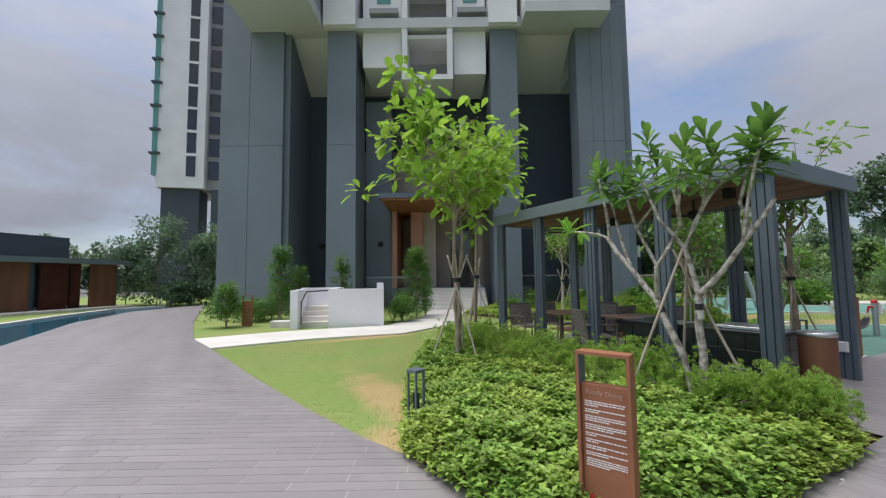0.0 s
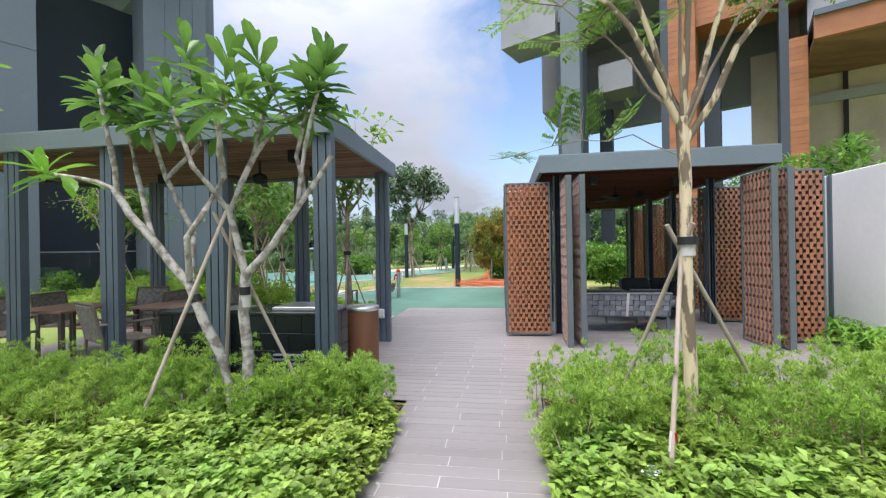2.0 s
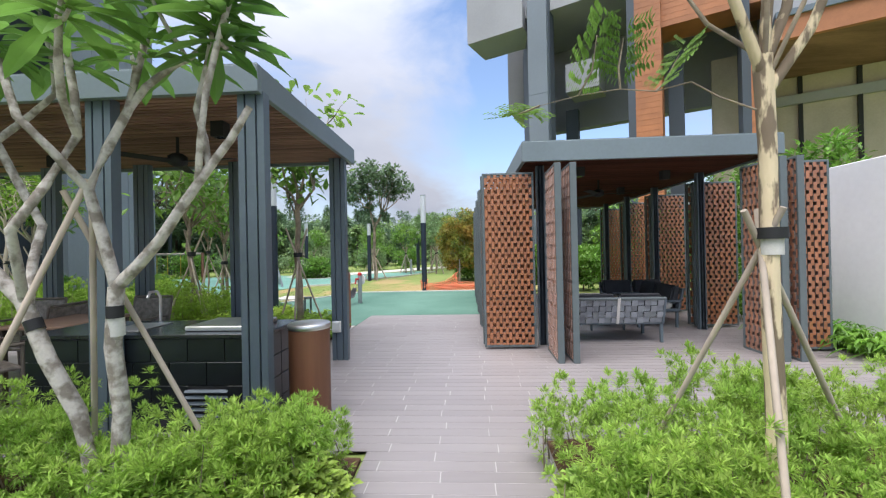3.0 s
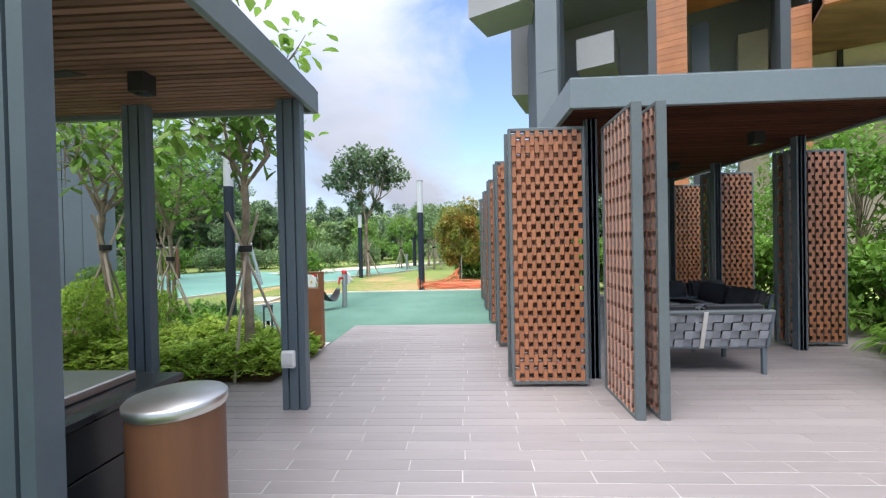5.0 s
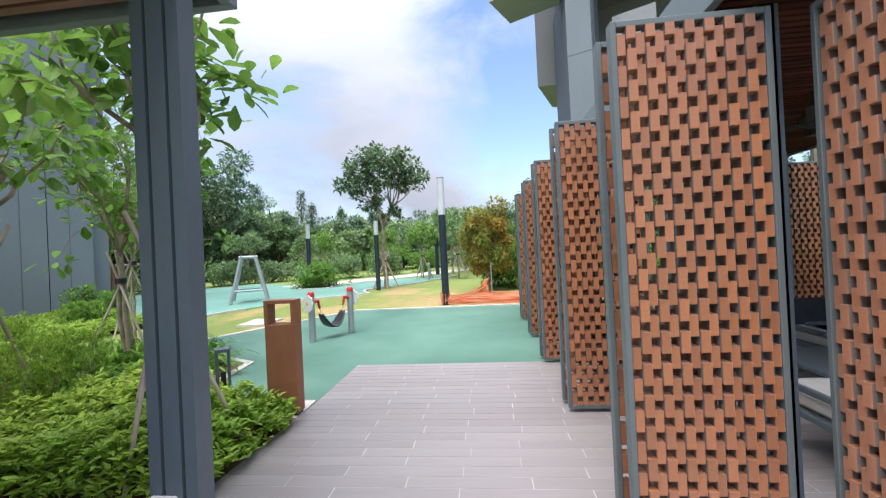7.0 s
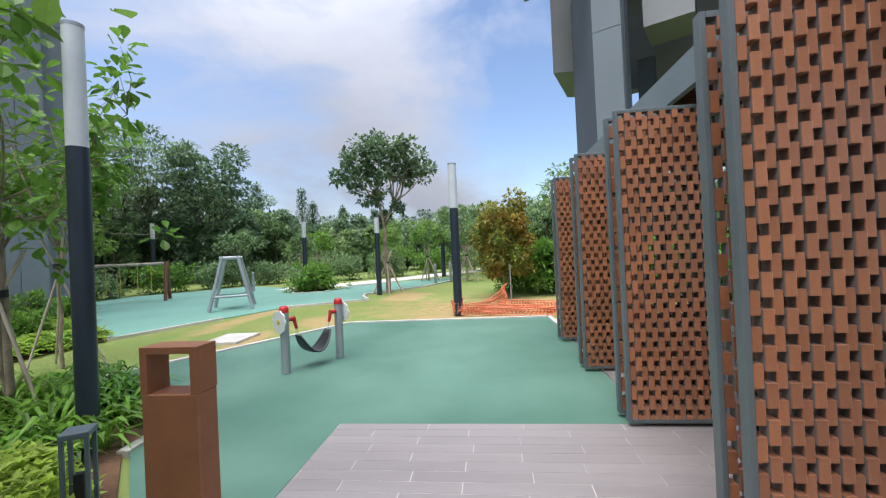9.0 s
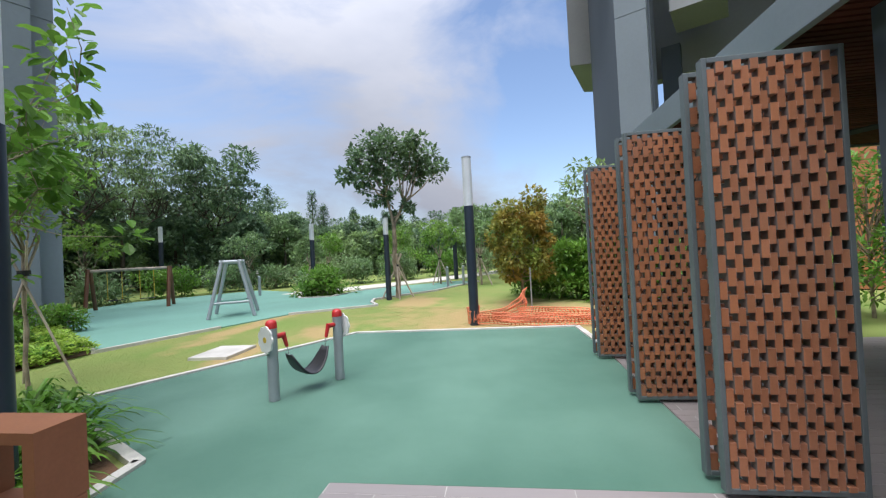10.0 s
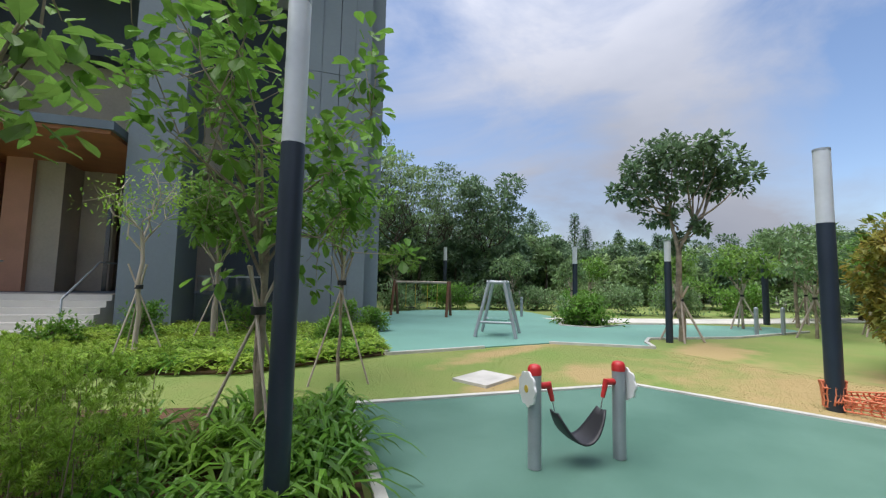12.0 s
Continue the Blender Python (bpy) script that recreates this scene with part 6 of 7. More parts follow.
# ---- pale-barked tree by the lounge path ----
def pale_tree():
    rng = np.random.default_rng(41)
    root = thing("pale_bark_tree", "slender tree with peeling cream bark and fine feathery leaves", "tree")
    x, y = 4.2, -0.56
    part("trunk", tube(bmesh.new(), [(x, y, -0.05), (x + 0.01, y - 0.01, 0.6), (x, y + 0.01, 1.2), (x + 0.01, y, 1.8), (x, y + 0.02, 2.2)], [0.044, 0.04, 0.037, 0.036, 0.04], 14), M_BARK_PALE, root)
    tips = []
    ends = [((-0.1, 0.35, 2.75), (-0.05, 0.62, 3.05), (0.0, 0.95, 3.35)), ((0.05, 0.18, 2.75), (0.1, 0.3, 3.3), (0.1, 0.5, 4.0)), ((0.0, -0.03, 2.9), (0.05, -0.1, 3.6), (0.1, 0.0, 4.3)),
            ((-0.05, -0.28, 2.6), (-0.1, -0.52, 2.9), (-0.1, -0.95, 3.2)), ((0.1, -0.2, 2.7), (0.2, -0.35, 3.2), (0.2, -0.7, 3.9)), ((-0.2, 0.1, 2.8), (-0.4, 0.2, 3.3), (-0.5, 0.3, 3.9)),
            ((0.25, 0.25, 2.7), (0.5, 0.5, 3.1), (0.7, 0.8, 3.5)), ((-0.25, -0.2, 2.7), (-0.5, -0.5, 3.1), (-0.6, -0.9, 3.4)), ((0.05, 0.3, 2.12), (0.05, 0.62, 2.1), (0.0, 1.0, 2.02))]
    for k, pts in enumerate(ends):
        z0 = (2.1, 2.2, 2.21, 2.02, 2.16, 2.12, 2.19, 2.07, 1.95)[k]
        line = [Vector((x, y + 0.015, z0))]
        for p in pts:
            q = Vector((x + p[0], y + p[1], p[2]))
            line += [line[-1].lerp(q, 0.5) + Vector(rng.normal(0, 0.02, 3)), q]
        r = 0.024 if k < 5 else 0.011 if k < 8 else 0.005
        part("limb", tube(bmesh.new(), line, [r * (1 - 0.12 * i) for i in range(len(line))], 8), M_BARK_PALE if k < 5 else M_BARK, root)
        bm = bmesh.new()
        for q in line[3:]:
            for _ in range(2 if k < 8 else 1):
                e = q + Vector(rng.normal(0, 0.2 if k < 8 else 0.1, 3)) + Vector((0, 0, 0.1))
                tube(bm, bend(q, e, rng, 0.08, 2), [0.006, 0.005, 0.002], 4)
                tips.append((q, e))
        part("twig_spray", bm, M_BARK, root, kind="stuff")
    P, D = [], []
    for a, b in tips:
        d = (b - a).normalized()
        for f in np.linspace(0.15, 1.25, 9):
            side = d.cross(Vector((0, 0, 1))).normalized()
            c = a.lerp(b, f)
            for s in (-1, 1):
                ax = (side * s + d * 0.5 + Vector((0, 0, rng.normal(0, 0.25)))).normalized()
                reach = rng.uniform(0.07, 0.15)
                for g in np.linspace(0.02, reach, 7):
                    for s2 in (-1, 1):
                        P.append((c + ax * g)[:])
                        D.append((d * s2 + ax * 0.4)[:])
    P, D = np.array(P), np.array(D)
    V, F = leaves(P, D, rng.uniform(0.028, 0.045, len(P)), 0.014, 0.05)
    sheet("crown", V, F, L_TREE, root, "fine feathery green leaflets", kind="stuff")
    for a in ((3.6, -0.2, 0), (4.9, -0.25, 0), (4.6, -1.35, 0)):
        c = Vector((x, y, 1.35))
        d = (c - Vector(a)).normalized()
        part("stake", tube(bmesh.new(), [a, c + d * 0.2 + Vector((0.03, 0.03, 0))], 0.014, 8), M_STAKE, root, "leaning timber stake")
    part("tie", tube(bmesh.new(), [(x, y, 1.39), (x, y, 1.44)], 0.062, 12), M_TIE, root)
    part("wrap", tube(bmesh.new(), [(x, y, 1.32), (x, y, 1.39)], 0.045, 12), M_WRAP, root, "pale cloth wrap under the tie")
    part("ribbon", box(bmesh.new(), (-0.006, -0.002, -0.09), (0.006, 0.002, 0.01), pose(3.66, -0.24, 0.42, 10, 0, 40)), M_WRAP, root, "scrap of red and white tape")
    part("ribbon", box(bmesh.new(), (-0.006, -0.002, -0.06), (0.006, 0.002, 0.01), pose(3.65, -0.26, 0.42, -25, 0, 60)), M_RED, root)


pale_tree()

# young trees with stakes
young_tree("young_tree", 3.25, 5.7, 4.2, 2.6, 1.1, 9, "young tree with broad bright green lobed leaves, staked", M_BARK, L_TREE_YELLOW, 51, per=11, L=0.2, W=0.12, tie=1.4, cluster=0.24, stems=2, r0=0.042, flat=0.55, rise=0.3)
young_tree("young_tree", 4.75, 7.45, 4.5, 2.9, 0.95, 8, "young tree with broad green leaves, staked on the lawn", M_BARK, L_TREE_YELLOW, 52, per=11, L=0.2, W=0.12, tie=1.45, cluster=0.24, r0=0.042, flat=0.55, rise=0.3)
young_tree("young_tree", 8.55, 3.42, 3.45, 2.2, 0.6, 7, "young tree with large glossy leaves behind the pavilion", M_BARK, L_TREE, 53, per=8, L=0.17, W=0.11, tie=1.35, cluster=0.3, r0=0.055, flat=0.7)
young_tree("young_tree", 8.98, 5.45, 3.3, 2.0, 0.66, 6, "young tree with large leaves among feathery shrubs", M_BARK, L_TREE, 54, per=6, L=0.17, W=0.105, tie=1.4, cluster=0.3, r0=0.05, flat=0.7)
young_tree("young_tree", 10.95, 6.08, 3.75, 1.75, 1.1, 12, "young tree with broad leaves beside the lamp post", M_BARK, L_HEDGE, 55, per=12, L=0.14, W=0.1, tie=1.2, cluster=0.2, r0=0.036, stems=2, flat=0.45, rise=0.15)
young_tree("young_tree", 12.86, 7.7, 2.9, 1.8, 0.6, 8, "young staked tree with small leaves on the lawn edge", M_BARK, L_TREE, 56, per=18, L=0.09, W=0.06, tie=1.45, cluster=0.2, r0=0.026)
young_tree("young_tree", 10.95, 11.2, 3.4, 2.2, 0.6, 7, "thin staked tree with sparse leaves by the steps", M_STAKE, L_TREE_YELLOW, 57, per=10, L=0.08, W=0.035, tie=1.3, cluster=0.2, r0=0.045)
young_tree("young_tree", 12.6, 12.4, 3.6, 2.0, 0.9, 8, "staked tree with drooping leaves before the building", M_STAKE, L_TREE, 58, per=24, L=0.18, W=0.09, tie=1.3, cluster=0.28, r0=0.06)


def bushy(name, x, y, h, r, mat, label, seed, n=1500, L=0.09, W=0.045, category="shrub", cone=0.6, group="shrubs by the entrance", z0=0.15):
    """A dense upright shrub with leaves on an uneven, tapering body and a stem."""
    rng = np.random.default_rng(seed)
    root = thing(name, label, category, group)
    part("stem", tube(bmesh.new(), [(x, y, -0.05), (x + 0.02, y, h * 0.4), (x, y, h * 0.85)], [0.03, 0.022, 0.008], 7), M_BARK, root)
    lobes = max(9, n // 34)
    a, t = rng.random(lobes) * 6.28, rng.random(lobes) ** 0.85
    rr = r * (1 - cone * t) * (0.85 + 0.3 * np.sin(2 * a + 4 * t + seed)) * np.sqrt(rng.uniform(0.08, 1.0, lobes))
    C = np.stack([x + rr * np.cos(a), y + rr * np.sin(a), z0 + (0.08 + 0.9 * t) * (h - z0)], 1)
    bm = bmesh.new()
    for c in C[: min(lobes, 40)]:
        tube(bm, [(x, y, max(0.02, c[2] * 0.55)), tuple((c + [x, y, c[2] * 0.7]) / 2), tuple(c)], [0.012, 0.008, 0.004], 4, False)
    part("branch_spray", bm, M_BARK, root, kind="stuff")
    pick = rng.integers(0, lobes, n)
    u = unit(rng.normal(0, 1, (n, 3)))
    size = (r * rng.uniform(0.14, 0.34, lobes) + 0.03)[pick][:, None]
    P = C[pick] + u * size * [1, 1, 0.8] * np.cbrt(rng.uniform(0.1, 1.0, (n, 1)))
    P[:, 2] = np.maximum(P[:, 2], 0.02)
    D = u + rng.normal(0, 0.5, (n, 3)) + [0, 0, 0.15]
    V, F = leaves(P, D, L * rng.uniform(0.7, 1.3, n), W, 0.15)
    sheet("foliage", V, F, mat, root, kind="stuff")


for k, (x, y, h, r, n) in enumerate(((6.15, 13.55, 2.5, 0.55, 2600), (6.9, 14.4, 1.9, 0.35, 900), (5.3, 12.9, 0.75, 0.55, 1200), (1.75, 15.4, 2.6, 0.55, 2200), (2.5, 15.9, 1.9, 0.4, 1000), (4.0, 15.8, 2.4, 0.4, 900), (0.1, 14.6, 1.3, 0.55, 1800), (0.9, 16.3, 0.6, 0.9, 1200), (1.6, 16.6, 0.6, 0.9, 1200))):
    bushy("entrance_shrub", x, y, h, r * 1.15, L_FRANG, "dark green upright shrub by the entrance wall", 70 + k, int(1.7 * n))
for k, (x, y, h, r) in enumerate(((-3.6, 31.0, 5.5, 2.3), (-1.2, 30.6, 4.2, 1.8), (-0.2, 33.5, 5.2, 2.2), (1.2, 31.5, 3.6, 1.6), (-5.4, 32.5, 4.0, 1.8), (-2.4, 29.8, 1.2, 1.5), (-0.4, 29.6, 1.2, 1.4), (0.9, 29.4, 1.1, 1.2))):
    bushy("pool_tree", x, y, h, r, L_FAR_DARK_HAZY, "dark green leafy tree beyond the pool", 90 + k, 2600, 0.22, 0.13, "tree", 0.45, "trees beyond the pool", 0.3)
for k, (x, y, h, r) in enumerate(((14.6, 10.6, 0.5, 0.6), (11.4, 13.2, 0.9, 0.6), (13.6, 13.0, 0.8, 0.7), (10.0, 13.3, 0.6, 0.6), (15.8, 12.0, 0.9, 0.5), (16.9, 12.2, 0.6, 0.5))):
    bushy("low_shrub", x, y, h, r, L_HEDGE, "low leafy shrub at the building foot", 110 + k, 1300, 0.1, 0.05, "shrub", 0.3, "shrubs at the building foot", 0.03)
for k, (x, y, h, r) in enumerate(((12.4, -5.6, 3.3, 0.9), (10.9, -5.3, 3.2, 0.8), (9.9, -5.6, 3.3, 0.7), (13.6, -5.0, 2.4, 0.9), (15.8, -3.0, 1.0, 0.7), (15.9, -1.2, 0.8, 0.6), (16.2, -4.4, 2.8, 1.0), (9.9, -4.7, 1.2, 0.6), (11.8, -4.4, 1.3, 0.7))):
    bushy("garden_shrub", x, y, h, r, L_HEDGE, "leafy green shrub behind the lounge screens", 130 + k, 1800, 0.14, 0.07, "shrub", 0.3, "shrubs behind the lounge", 0.1)

# orange-tinged tree and hedge at the lawn's end
for k, (x, y, h, r) in enumerate(((20.6, -0.4, 1.45, 1.1), (20.2, -1.8, 1.35, 1.1), (21.0, -3.2, 1.4, 1.2), (19.4, -3.6, 1.3, 1.0), (21.8, 0.6, 1.4, 1.0), (18.6, -4.6, 1.3, 1.0), (20.3, -1.1, 1.4, 0.9), (20.4, -2.6, 1.3, 0.9))):
    bushy("hedge_bush", x, y, h, r, L_HEDGE, "bright green hedge bush at the lawn end", 160 + k, 3600, 0.16, 0.085, "hedge", 0.15, "hedge bushes", 0.05)


def broad_tree(name, x, y, h, fork, r, leaf, label, seed, lobes=16, per=170, L=0.3, W=0.17, bark=M_BARK_DARK, r0=0.13, flat=0.6, group="park trees", low=0.35, lobe=(0.24, 0.40)):
    """A grown tree: trunk, spreading limbs, and a crown of separate lobes with gaps between."""
    rng = np.random.default_rng(seed)
    root = thing(name, label, "tree", group)
    part("trunk", tube(bmesh.new(), bend((x, y, -0.1), (x, y, fork), rng, 0.015, 4), [r0, r0 * 0.9, r0 * 0.8, r0 * 0.72, r0 * 0.66], 10), bark, root)
    chunks, bones = [], []
    for k in range(lobes):
        a = 2.4 * k + rng.normal(0, 0.3)
        f = low + (1 - low) * (k + 0.5) / lobes
        out = r * math.sqrt(max(0.05, 1 - (f * 1.05 - 0.45) ** 2 * 2.2)) * rng.uniform(0.45, 0.95)
        c = Vector((x + out * math.cos(a), y + out * math.sin(a), fork + (h - fork) * f * rng.uniform(0.85, 1.0)))
        base = bones[k % len(bones)] if k >= 5 else Vector((x, y, fork * rng.uniform(0.9, 1.0)))
        limb = bend(base, c, rng, 0.07, 4)
        thick = r0 * (0.42 if k < 5 else 0.2)
        part("limb", tube(bmesh.new(), limb, [thick, thick * 0.8, thick * 0.62, thick * 0.42, thick * 0.25], 6), bark, root)
        if k < 5:
            bones += limb[2:4]
        u = unit(rng.normal(0, 1, (per, 3)))
        s = r * rng.uniform(*lobe)
        P = np.array(c[:]) + u * s * np.array([1, 1, flat]) * np.cbrt(rng.uniform(0.25, 1.0, (per, 1)))
        D = u + rng.normal(0, 0.6, u.shape) + [0, 0, -0.1]
        Ls = L * rng.uniform(0.6, 1.3, per)
        chunks.append(leaves(P, D, Ls, Ls * W / L, 0.15))
    V, F = joined(chunks)
    sheet("crown", V, F, leaf, root, kind="stuff")
    return root


def lobed_tree(x, y):
    """A dark park tree whose crown breaks into two shoulders on bare forked limbs."""
    rng = np.random.default_rng(201)
    root = thing("broad_crowned_tree", "dark-leaved tree with an uneven crown on bare forked limbs", "tree", "park trees")
    across, along = np.array([-0.227, 0.974]), np.array([0.974, 0.227])
    knee = {1: Vector((x - 0.05, y + 0.22, 3.5)), -1: Vector((x + 0.1, y - 0.35, 3.3))}
    part("trunk", tube(bmesh.new(), bend((x, y, -0.1), (x, y + 0.03, 2.5), rng, 0.012, 4), [0.10, 0.092, 0.085, 0.08, 0.075], 10), M_BARK, root)
    for side in knee.values():
        part("limb", tube(bmesh.new(), bend((x, y + 0.03, 2.42), side, rng, 0.03, 3), [0.06, 0.052, 0.045, 0.04], 8), M_BARK, root)
    chunks = []
    for lat, z, size in ((1.5, 4.65, 0.36), (1.15, 5.05, 0.5), (0.7, 5.5, 0.5), (0.35, 6.05, 0.32), (0.15, 5.35, 0.5), (0.75, 4.7, 0.5), (1.15, 4.3, 0.32), (-0.25, 5.55, 0.42), (-0.75, 5.9, 0.36), (-1.1, 5.5, 0.42), (-1.5, 5.1, 0.4), (-1.85, 4.75, 0.32), (-1.2, 4.75, 0.34), (-0.55, 5.0, 0.38), (0.2, 4.4, 0.36), (0.3, 3.7, 0.24), (0.08, 2.95, 0.26), (-0.65, 3.35, 0.2), (0.5, 5.0, 0.45), (-0.9, 5.2, 0.35)):
        z, size = 0.93 * z, 1.1 * size
        depth = rng.uniform(-0.9, 0.9) * (0.4 if z < 4 else 1.0)
        p = np.array([x, y]) + across * lat * 0.88 + along * depth
        c = Vector((p[0], p[1], z))
        base = knee[1 if lat > -0.1 else -1] if z > 3.8 else Vector((x, y + 0.03, z - 0.35))
        limb = bend(base, c, rng, 0.05, 4)
        part("limb", tube(bmesh.new(), limb, [0.034, 0.028, 0.022, 0.016, 0.01], 6), M_BARK, root)
        for _ in range(4):
            o = c + Vector(rng.normal(0, 0.45 * size, 3))
            n = int(26 + 62 * size)
            u = unit(rng.normal(0, 1, (n, 3)))
            P = np.array(o[:]) + u * size * 0.6 * np.cbrt(rng.uniform(0.1, 1.0, (n, 1))) * [1, 1, 0.85]
            Ls = 0.19 * rng.uniform(0.6, 1.25, n)
            chunks.append(leaves(P, u + rng.normal(0, 0.5, u.shape), Ls, Ls * 0.66, 0.15))
    V, F = joined(chunks)
    sheet("crown", V, F, L_FAR_DARK_HAZY, root, kind="stuff")


lobed_tree(22.3, 5.3)
broad_tree("autumn_tree", 19.6, 1.15, 2.9, 0.6, 0.9, L_AUTUMN, "bushy small tree with orange-tinged leaves", 150, 34, 190, 0.13, 0.075, M_BARK, 0.05, 0.8, group="bushy lawn trees", low=0.05, lobe=(0.2, 0.36))
broad_tree("leaning_tree", 21.7, -1.3, 4.0, 2.2, 1.2, L_FAR_HAZY, "spreading tree with an open crown behind the hedge", 205, 15, 48, 0.19, 0.09, M_BARK, 0.06, 0.4, low=0.35)
trees = thing("stake_frame", "crossed timber stakes round the dark tree", "stake")
stakes(trees, 22.3, 5.3, 1.1, np.random.default_rng(5), 4, 0.55, 0.03)
for k, (x, y, h, r) in enumerate(((26.5, 2.6, 3.0, 1.0), (27.8, 4.6, 3.0, 1.0), (29.0, 1.2, 3.2, 1.1), (27.8, 11.2, 2.6, 0.7), (31.5, 7.6, 3.2, 1.1), (33.0, 12.5, 3.0, 1.2), (30.0, 16.0, 3.2, 1.2), (24.5, 20.5, 3.5, 1.3), (20.2, 19.0, 3.4, 1.2), (17.6, 16.4, 3.0, 1.0), (33.0, 3.0, 3.4, 1.2), (35.0, 0.0, 3.4, 1.3))):
    t = broad_tree("park_tree", x, y, h, h * 0.45, r, (L_FAR_HAZY, L_TREE, L_HEDGE)[k % 3], "small staked park tree at the play area edge", 210 + k, 9, 90, 0.2, 0.1, M_BARK, 0.05, 0.6)
    stakes(t, x, y, 1.2, np.random.default_rng(300 + k), 3, 0.55, 0.03)
for k, (x, y, r, h) in enumerate(((24.3, 9.0, 1.0, 0.9), (25.6, 9.9, 0.9, 0.7), (23.9, 19.0, 1.3, 1.3), (26.5, 17.9, 1.4, 1.3), (28.5, 16.6, 1.4, 1.2), (30.3, 14.6, 1.4, 1.1), (31.2, 12.4, 1.3, 1.0), (31.4, 10.0, 1.4, 1.3), (33.2, 8.0, 1.4, 1.5), (35.0, 5.4, 1.5, 1.4), (36.0, 2.6, 1.5, 1.4), (37.0, -0.6, 1.6, 1.5), (21.0, 19.6, 1.3, 1.3), (18.6, 17.8, 1.3, 1.0), (17.2, 14.8, 0.9, 0.6), (38.0, 9.0, 2.0, 2.0), (36.0, 14.0, 2.0, 2.0))):
    bushy("border_bush", x, y, h, r, (L_HEDGE, L_FAR_HAZY, L_FAR_HAZY)[k % 3], "rounded green border bush beyond the play area", 230 + k, 1500, 0.2, 0.1, "shrub", 0.2, "border bushes", 0.03)

# woodland beyond, one mass
def woodland():
    rng = np.random.default_rng(400)
    chunks, dark, bm = [], [], bmesh.new()

    def add(x, y, h, r, n, out, size=0.55, z0=0.3, flat=0.7):
        for k in range(n):
            a, f = rng.random() * 6.28, z0 + (1 - z0) * rng.random()
            ro = r * math.sqrt(max(0.08, 1 - (2 * (f - z0) / (1 - z0) - 0.8) ** 2 * 0.75)) * rng.uniform(0.3, 0.95)
            c = np.array([x + ro * math.cos(a), y + ro * math.sin(a), h * f])
            m = 100
            u = unit(rng.normal(0, 1, (m, 3)))
            P = c + u * r * rng.uniform(0.2, 0.34) * np.array([1, 1, flat]) * np.cbrt(rng.uniform(0.2, 1, (m, 1)))
            Ls = size * rng.uniform(0.5, 1.3, m)
            out.append(leaves(P, u + rng.normal(0, 0.6, u.shape), Ls, Ls * 0.55, 0.15))
        tube(bm, [(x, y, -0.1), (x + 0.2, y, h * 0.5), (x, y, h * 0.85)], [0.03 * h, 0.02 * h, 0.006 * h], 6, False)

    ex, ey = 9.4, 2.3
    for az in np.arange(-42, 74, 1.35):
        for ring in range(3):
            a = radians(az + rng.normal(0, 0.6))
            d = (34, 44, 58)[ring] + rng.normal(0, 2.2)
            el = np.interp(az, [-42, -12, -4, 4, 12, 20, 27, 33, 37, 40, 43, 47, 52, 60, 74], [8.5, 7.8, 6.4, 5.4, 5.6, 5.6, 6.6, 8.8, 9.4, 9.6, 9.6, 10.0, 10.0, 9.5, 9.0])
            h = 1.4 + math.tan(radians(el)) * d * rng.uniform(0.78, 1.06) * (0.7, 0.97, 1.06)[ring]
            add(ex + d * math.cos(a), ey + d * math.sin(a), h, max(1.6, h * 0.34), 15, dark if rng.random() < 0.5 else chunks, 0.36, 0.12)
    # narrow conifers that stand above the rest
    for az, d, h in ((25.4, 52, 10.2), (24.0, 54, 8.8), (15.5, 50, 7.2), (31.0, 55, 11.4), (20.0, 56, 8.4)):
        x, y = ex + d * math.cos(radians(az)), ey + d * math.sin(radians(az))
        for k in range(26):
            f = 0.15 + 0.85 * k / 26
            m = 46
            u = unit(rng.normal(0, 1, (m, 3)))
            P = np.array([x, y, h * f]) + u * np.array([1, 1, 0.35]) * (0.25 + 1.7 * (1 - f)) * np.cbrt(rng.uniform(0.2, 1, (m, 1)))
            dark.append(leaves(P, u + [0, 0, -0.2], 0.42 * rng.uniform(0.6, 1.2, m), 0.16, 0.1))
        tube(bm, [(x, y, -0.1), (x, y, h * 0.95)], [0.2, 0.04], 6, False)
    # along the far side of the front lawn
    for k in range(26):
        x, y = -34 + 1.5 * k + rng.normal(0, 0.8), 78 + rng.normal(0, 3)
        add(x, y, rng.uniform(5, 8), 3.0, 12, dark, 0.6, 0.1)
    root = thing("woodland", "dense mixed green woodland closing the view", "woodland", kind="stuff")
    part("trunks", bm, M_BARK_DARK, root, kind="stuff")
    V, F = joined(chunks)
    sheet("foliage", V, F, L_FAR_HAZY, root, kind="stuff")
    V, F = joined(dark)
    sheet("foliage", V, F, L_FAR_DARK_HAZY, root, kind="stuff")


woodland()
for k, (x, y, h, r) in enumerate(((33.8, 27.0, 11.8, 4.2), (29.6, 26.4, 11.4, 3.6), (25.4, 26.8, 11.2, 3.4), (38.5, 27.5, 11.6, 3.8), (30.5, 31.0, 13.6, 4.2))):
    broad_tree("umbrella_tree", x, y, h, h * 0.4, r, L_FAR_HAZY if k % 2 else L_FAR_DARK_HAZY, "tall tree with airy layered umbrella crown", 421 + 7 * k, 30, 120, 0.34, 0.12, M_BARK_DARK, 0.16, 0.16, low=0.2, lobe=(0.2, 0.36))
broad_tree("umbrella_tree", 36.0, 22.6, 10.2, 4.0, 3.4, L_FAR_DARK_HAZY, "tall dark woodland tree", 422, 20, 170, 0.4, 0.2, M_BARK_DARK, 0.2, 0.6, low=0.2)
broad_tree("feather_crowned_tree", 30.4, 3.2, 3.9, 2.4, 1.7, L_FAR_HAZY, "small spreading tree with flat feathery crown", 423, 14, 100, 0.3, 0.1, M_BARK, 0.07, 0.2, low=0.4)

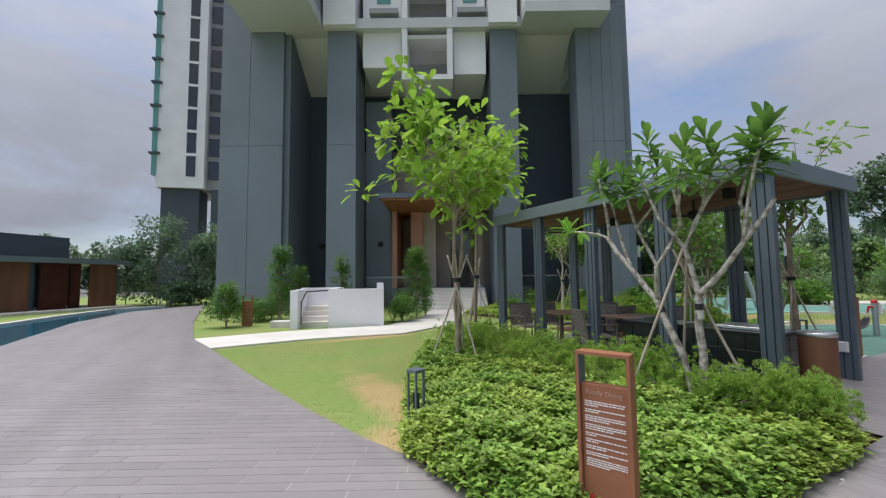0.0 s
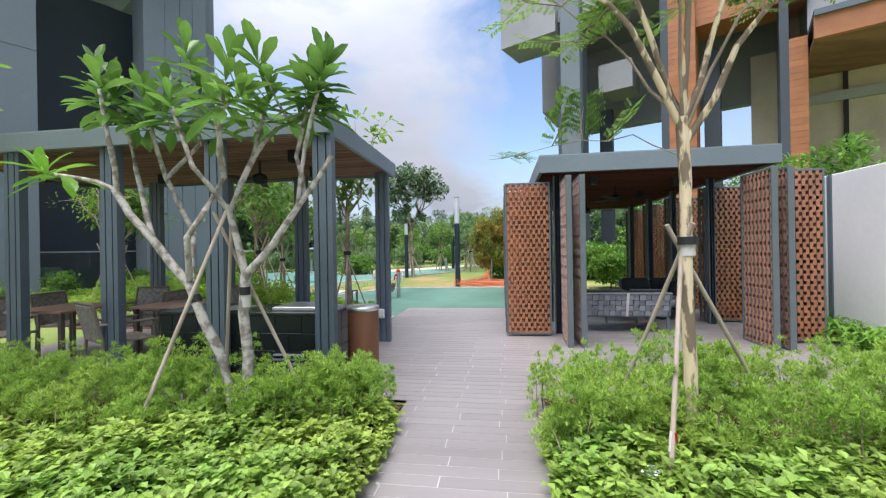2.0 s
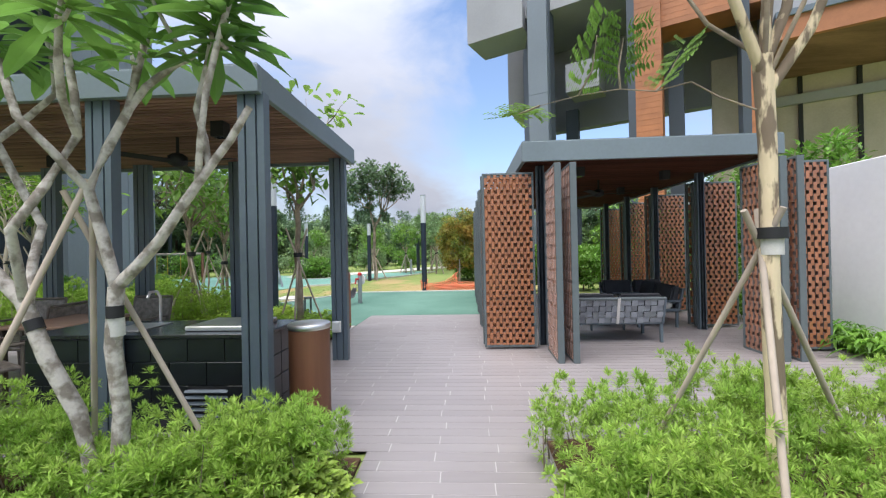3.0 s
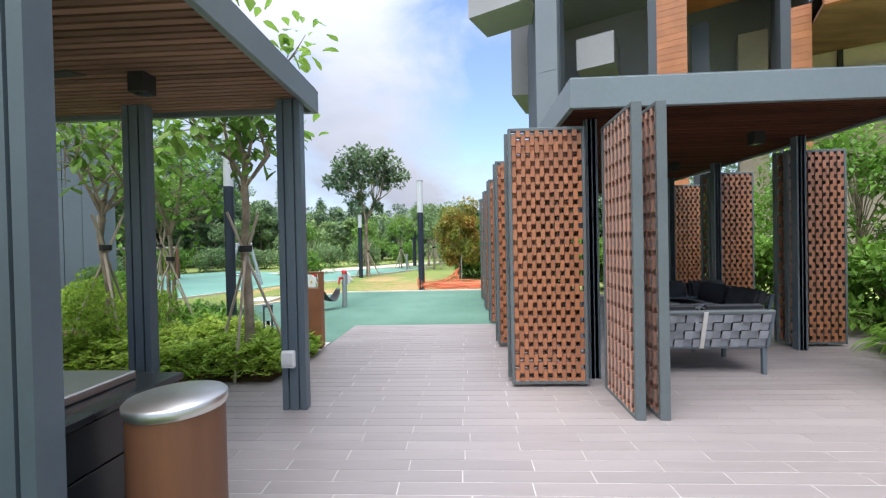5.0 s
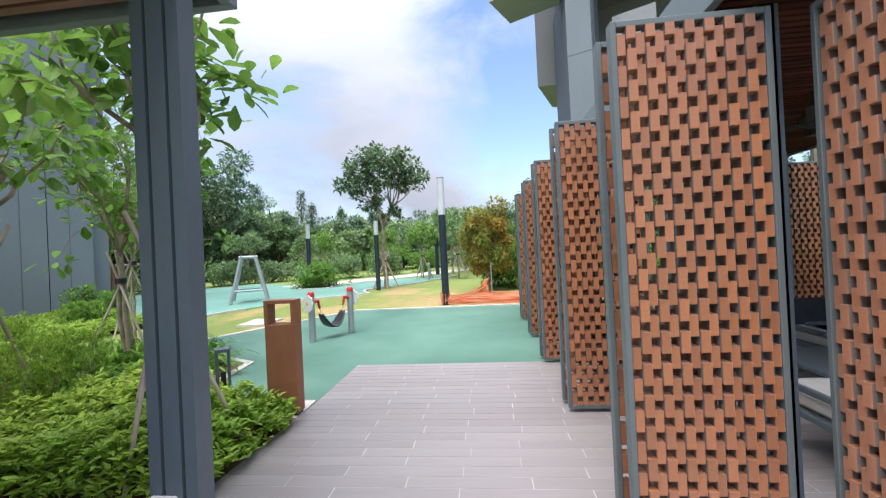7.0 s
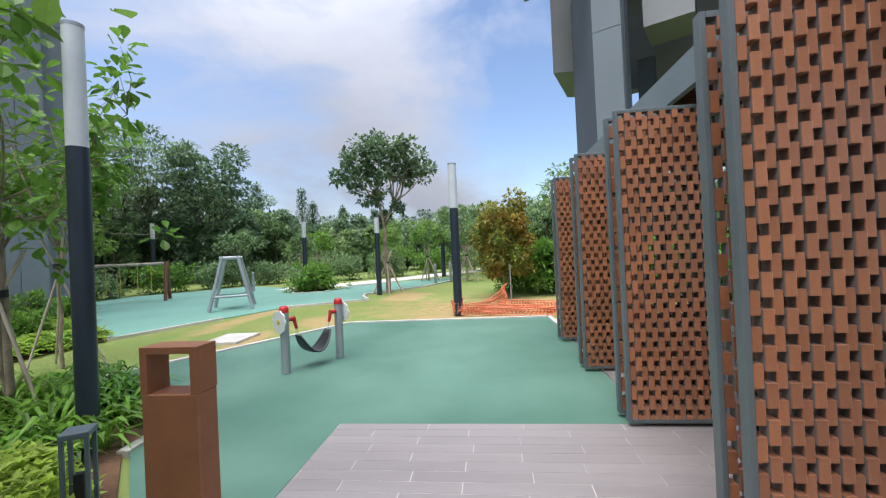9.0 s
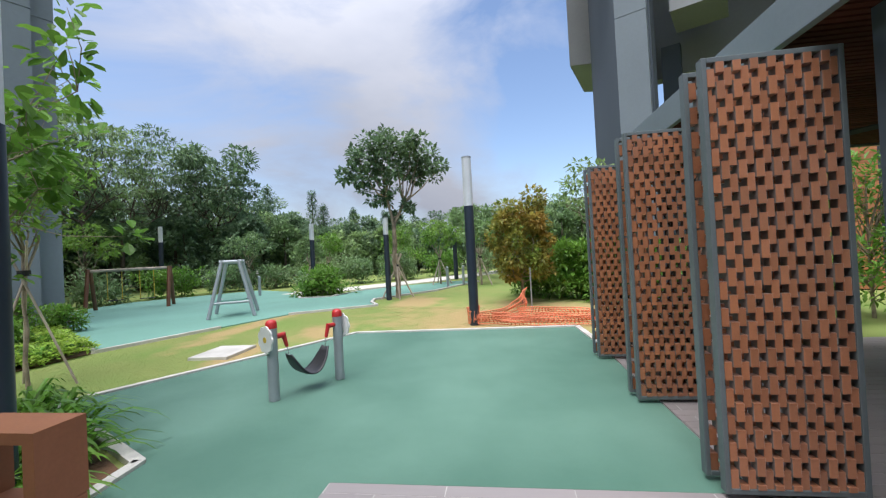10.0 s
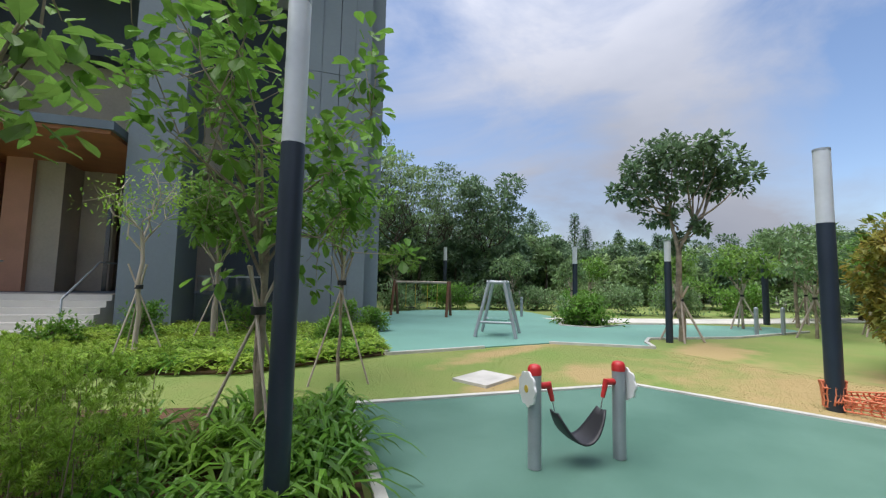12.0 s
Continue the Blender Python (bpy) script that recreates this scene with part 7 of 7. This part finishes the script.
# lawn blades, nearest stretches
def turf(name, poly, per_m2, h, seed, mat, label):
    rng = np.random.default_rng(seed)
    q = scatter(poly, per_m2, rng)
    n = len(q)
    P = np.stack([q[:, 0], q[:, 1], np.full(n, -0.031)], 1)
    D = np.stack([rng.normal(0, 0.5, n), rng.normal(0, 0.5, n), np.ones(n)], 1)
    S = np.stack([rng.normal(0, 1, n), rng.normal(0, 1, n), np.zeros(n)], 1)
    S = unit(S) * 0.0035
    H = (h * rng.uniform(0.5, 1.2, n))[:, None]
    V = np.stack([P - S, P + S, P + unit(D) * H], 1).reshape(-1, 3)
    F = np.arange(3 * n).reshape(-1, 3)
    sheet(name, V, F, mat, None, label, kind="stuff", category="grass")


M_TURF = leafy("grass_blade", (0.205, 0.295, 0.08), (0.265, 0.295, 0.10), rough=0.8, island=0.14, trans=0.2, scale=0.45)
dry_patches(M_TURF, DRY_SPOTS, (0.42, 0.32, 0.155))
turf("grass", [(1.3, 3.3), (2.3, 5.6), (3.3, 7.4), (4.5, 8.4), (6.5, 10.9), (4.2, 10.0), (1.9, 10.3), (-0.15, 10.0), (0.45, 6.85), (0.88, 4.85), (1.15, 3.8)], 3600, 0.011, 501, M_TURF, "short mown green grass blades")
turf("grass", [(12.3, 6.7), (15.9, 4.6), (16.2, 0.3), (18.5, -1.0), (19.0, 2.0), (20.1, 5.3), (18.8, 7.4), (16.9, 8.1), (14.7, 8.85), (12.0, 9.0), (9.0, 11.4), (8.2, 9.2), (9.4, 9.0), (11.6, 7.2)], 1900, 0.012, 502, M_TURF, "short mown green grass blades")

# ---- paving planks ----
def plank_mesh(w, l):
    b = box(bmesh.new(), (0.0029, 0.0029, -0.006), (w - 0.0029, l - 0.0029, 0.0))
    me = bpy.data.meshes.new("plank")
    b.to_mesh(me)
    b.free()
    me.materials.append(M_TILE)
    return me


def cut(ring, x0, x1, y0, y1):
    """The part of an outline that lies in a rectangle."""
    for axis, limit, sign in ((0, x0, 1), (0, x1, -1), (1, y0, 1), (1, y1, -1)):
        out = []
        for a, b in zip(ring, ring[1:] + ring[:1]):
            da, db = sign * (a[axis] - limit), sign * (b[axis] - limit)
            if da >= 0:
                out.append(a)
            if da * db < 0:
                f = da / (da - db)
                out.append((a[0] + f * (b[0] - a[0]), a[1] + f * (b[1] - a[1])))
        ring = out
        if len(ring) < 3:
            return []
    return ring


def planks(poly, m, w, l, near, parent):
    """Planks in half-bond across a plan outline; the near ones are pieces of their own, the rest one mesh."""
    inv = m.inverted()
    pts = [inv @ Vector((x, y, 0)) for x, y in poly]
    x0, x1 = min(p.x for p in pts), max(p.x for p in pts)
    y0, y1 = min(p.y for p in pts), max(p.y for p in pts)
    local = [(p.x, p.y) for p in pts]
    me = plank_mesh(w, l)
    verts, faces, count = [], [], 0
    i = 0
    x = x0
    while x < x1:
        ys = np.arange(y0 - l + (l / 2 if i % 2 else 0.0) + 0.03 * math.sin(i * 2.1), y1, l)
        cs = np.array([[x + w / 2, y + l / 2] for y in ys])
        corners = [inside(cs[:, 0] + sx * w * 0.49, cs[:, 1] + sy * l * 0.49, local) for sx in (-1, 1) for sy in (-1, 1)]
        full = np.logical_and.reduce(corners)
        part_in = np.logical_or.reduce(corners) & ~full
        for j, y in enumerate(ys):
            lo, hi = y, y + l
            if not (full[j] or part_in[j]):
                continue
            c = m @ Vector((x + w / 2, (lo + hi) / 2, 0))
            if part_in[j]:
                g = 0.0029
                ring = cut(local, x + g, x + w - g, y + g, y + l - g)
                if len(ring) < 3:
                    continue
                k, n = len(verts), len(ring)
                for z in (-0.006, 0.0):
                    verts += [(m @ Vector((px, py, z)))[:] for px, py in ring]
                faces.append(tuple(range(k + n, k + 2 * n)))
                faces += [(k + a, k + (a + 1) % n, k + n + (a + 1) % n, k + n + a) for a in range(n)]
                continue
            if full[j] and near(c.x, c.y) and count < 300:
                ob = new("plank", me)
                ob.parent = parent
                ob.matrix_local = m @ Matrix.Translation((x, y, 0.0))
                count += 1
            else:
                g = 0.0029
                k = len(verts)
                for z in (-0.006, 0.0):
                    for px, py in ((x + g, lo + g), (x + w - g, lo + g), (x + w - g, hi - g), (x + g, hi - g)):
                        verts.append((m @ Vector((px, py, z)))[:])
                faces += [(k + 4, k + 5, k + 6, k + 7), (k, k + 1, k + 5, k + 4), (k + 1, k + 2, k + 6, k + 5), (k + 2, k + 3, k + 7, k + 6), (k + 3, k, k + 4, k + 7)]
        x += w
        i += 1
    sheet("planks", verts, faces, M_TILE_JOINED, parent, kind="stuff")


planks(DECK_CROSS, Matrix.Identity(4), 0.12, 0.75, lambda x, y: 5.6 < x < 9.2 and -0.2 < y < 2.5, bpy.data.objects["pavement_cross"])
planks(DECK_MAIN, pose(0, 0, 0, 0, 0, 62), 0.12, 0.75, lambda x, y: -0.6 < x < 1.5 and 1.6 < y < 6.0, bpy.data.objects["pavement_main"])
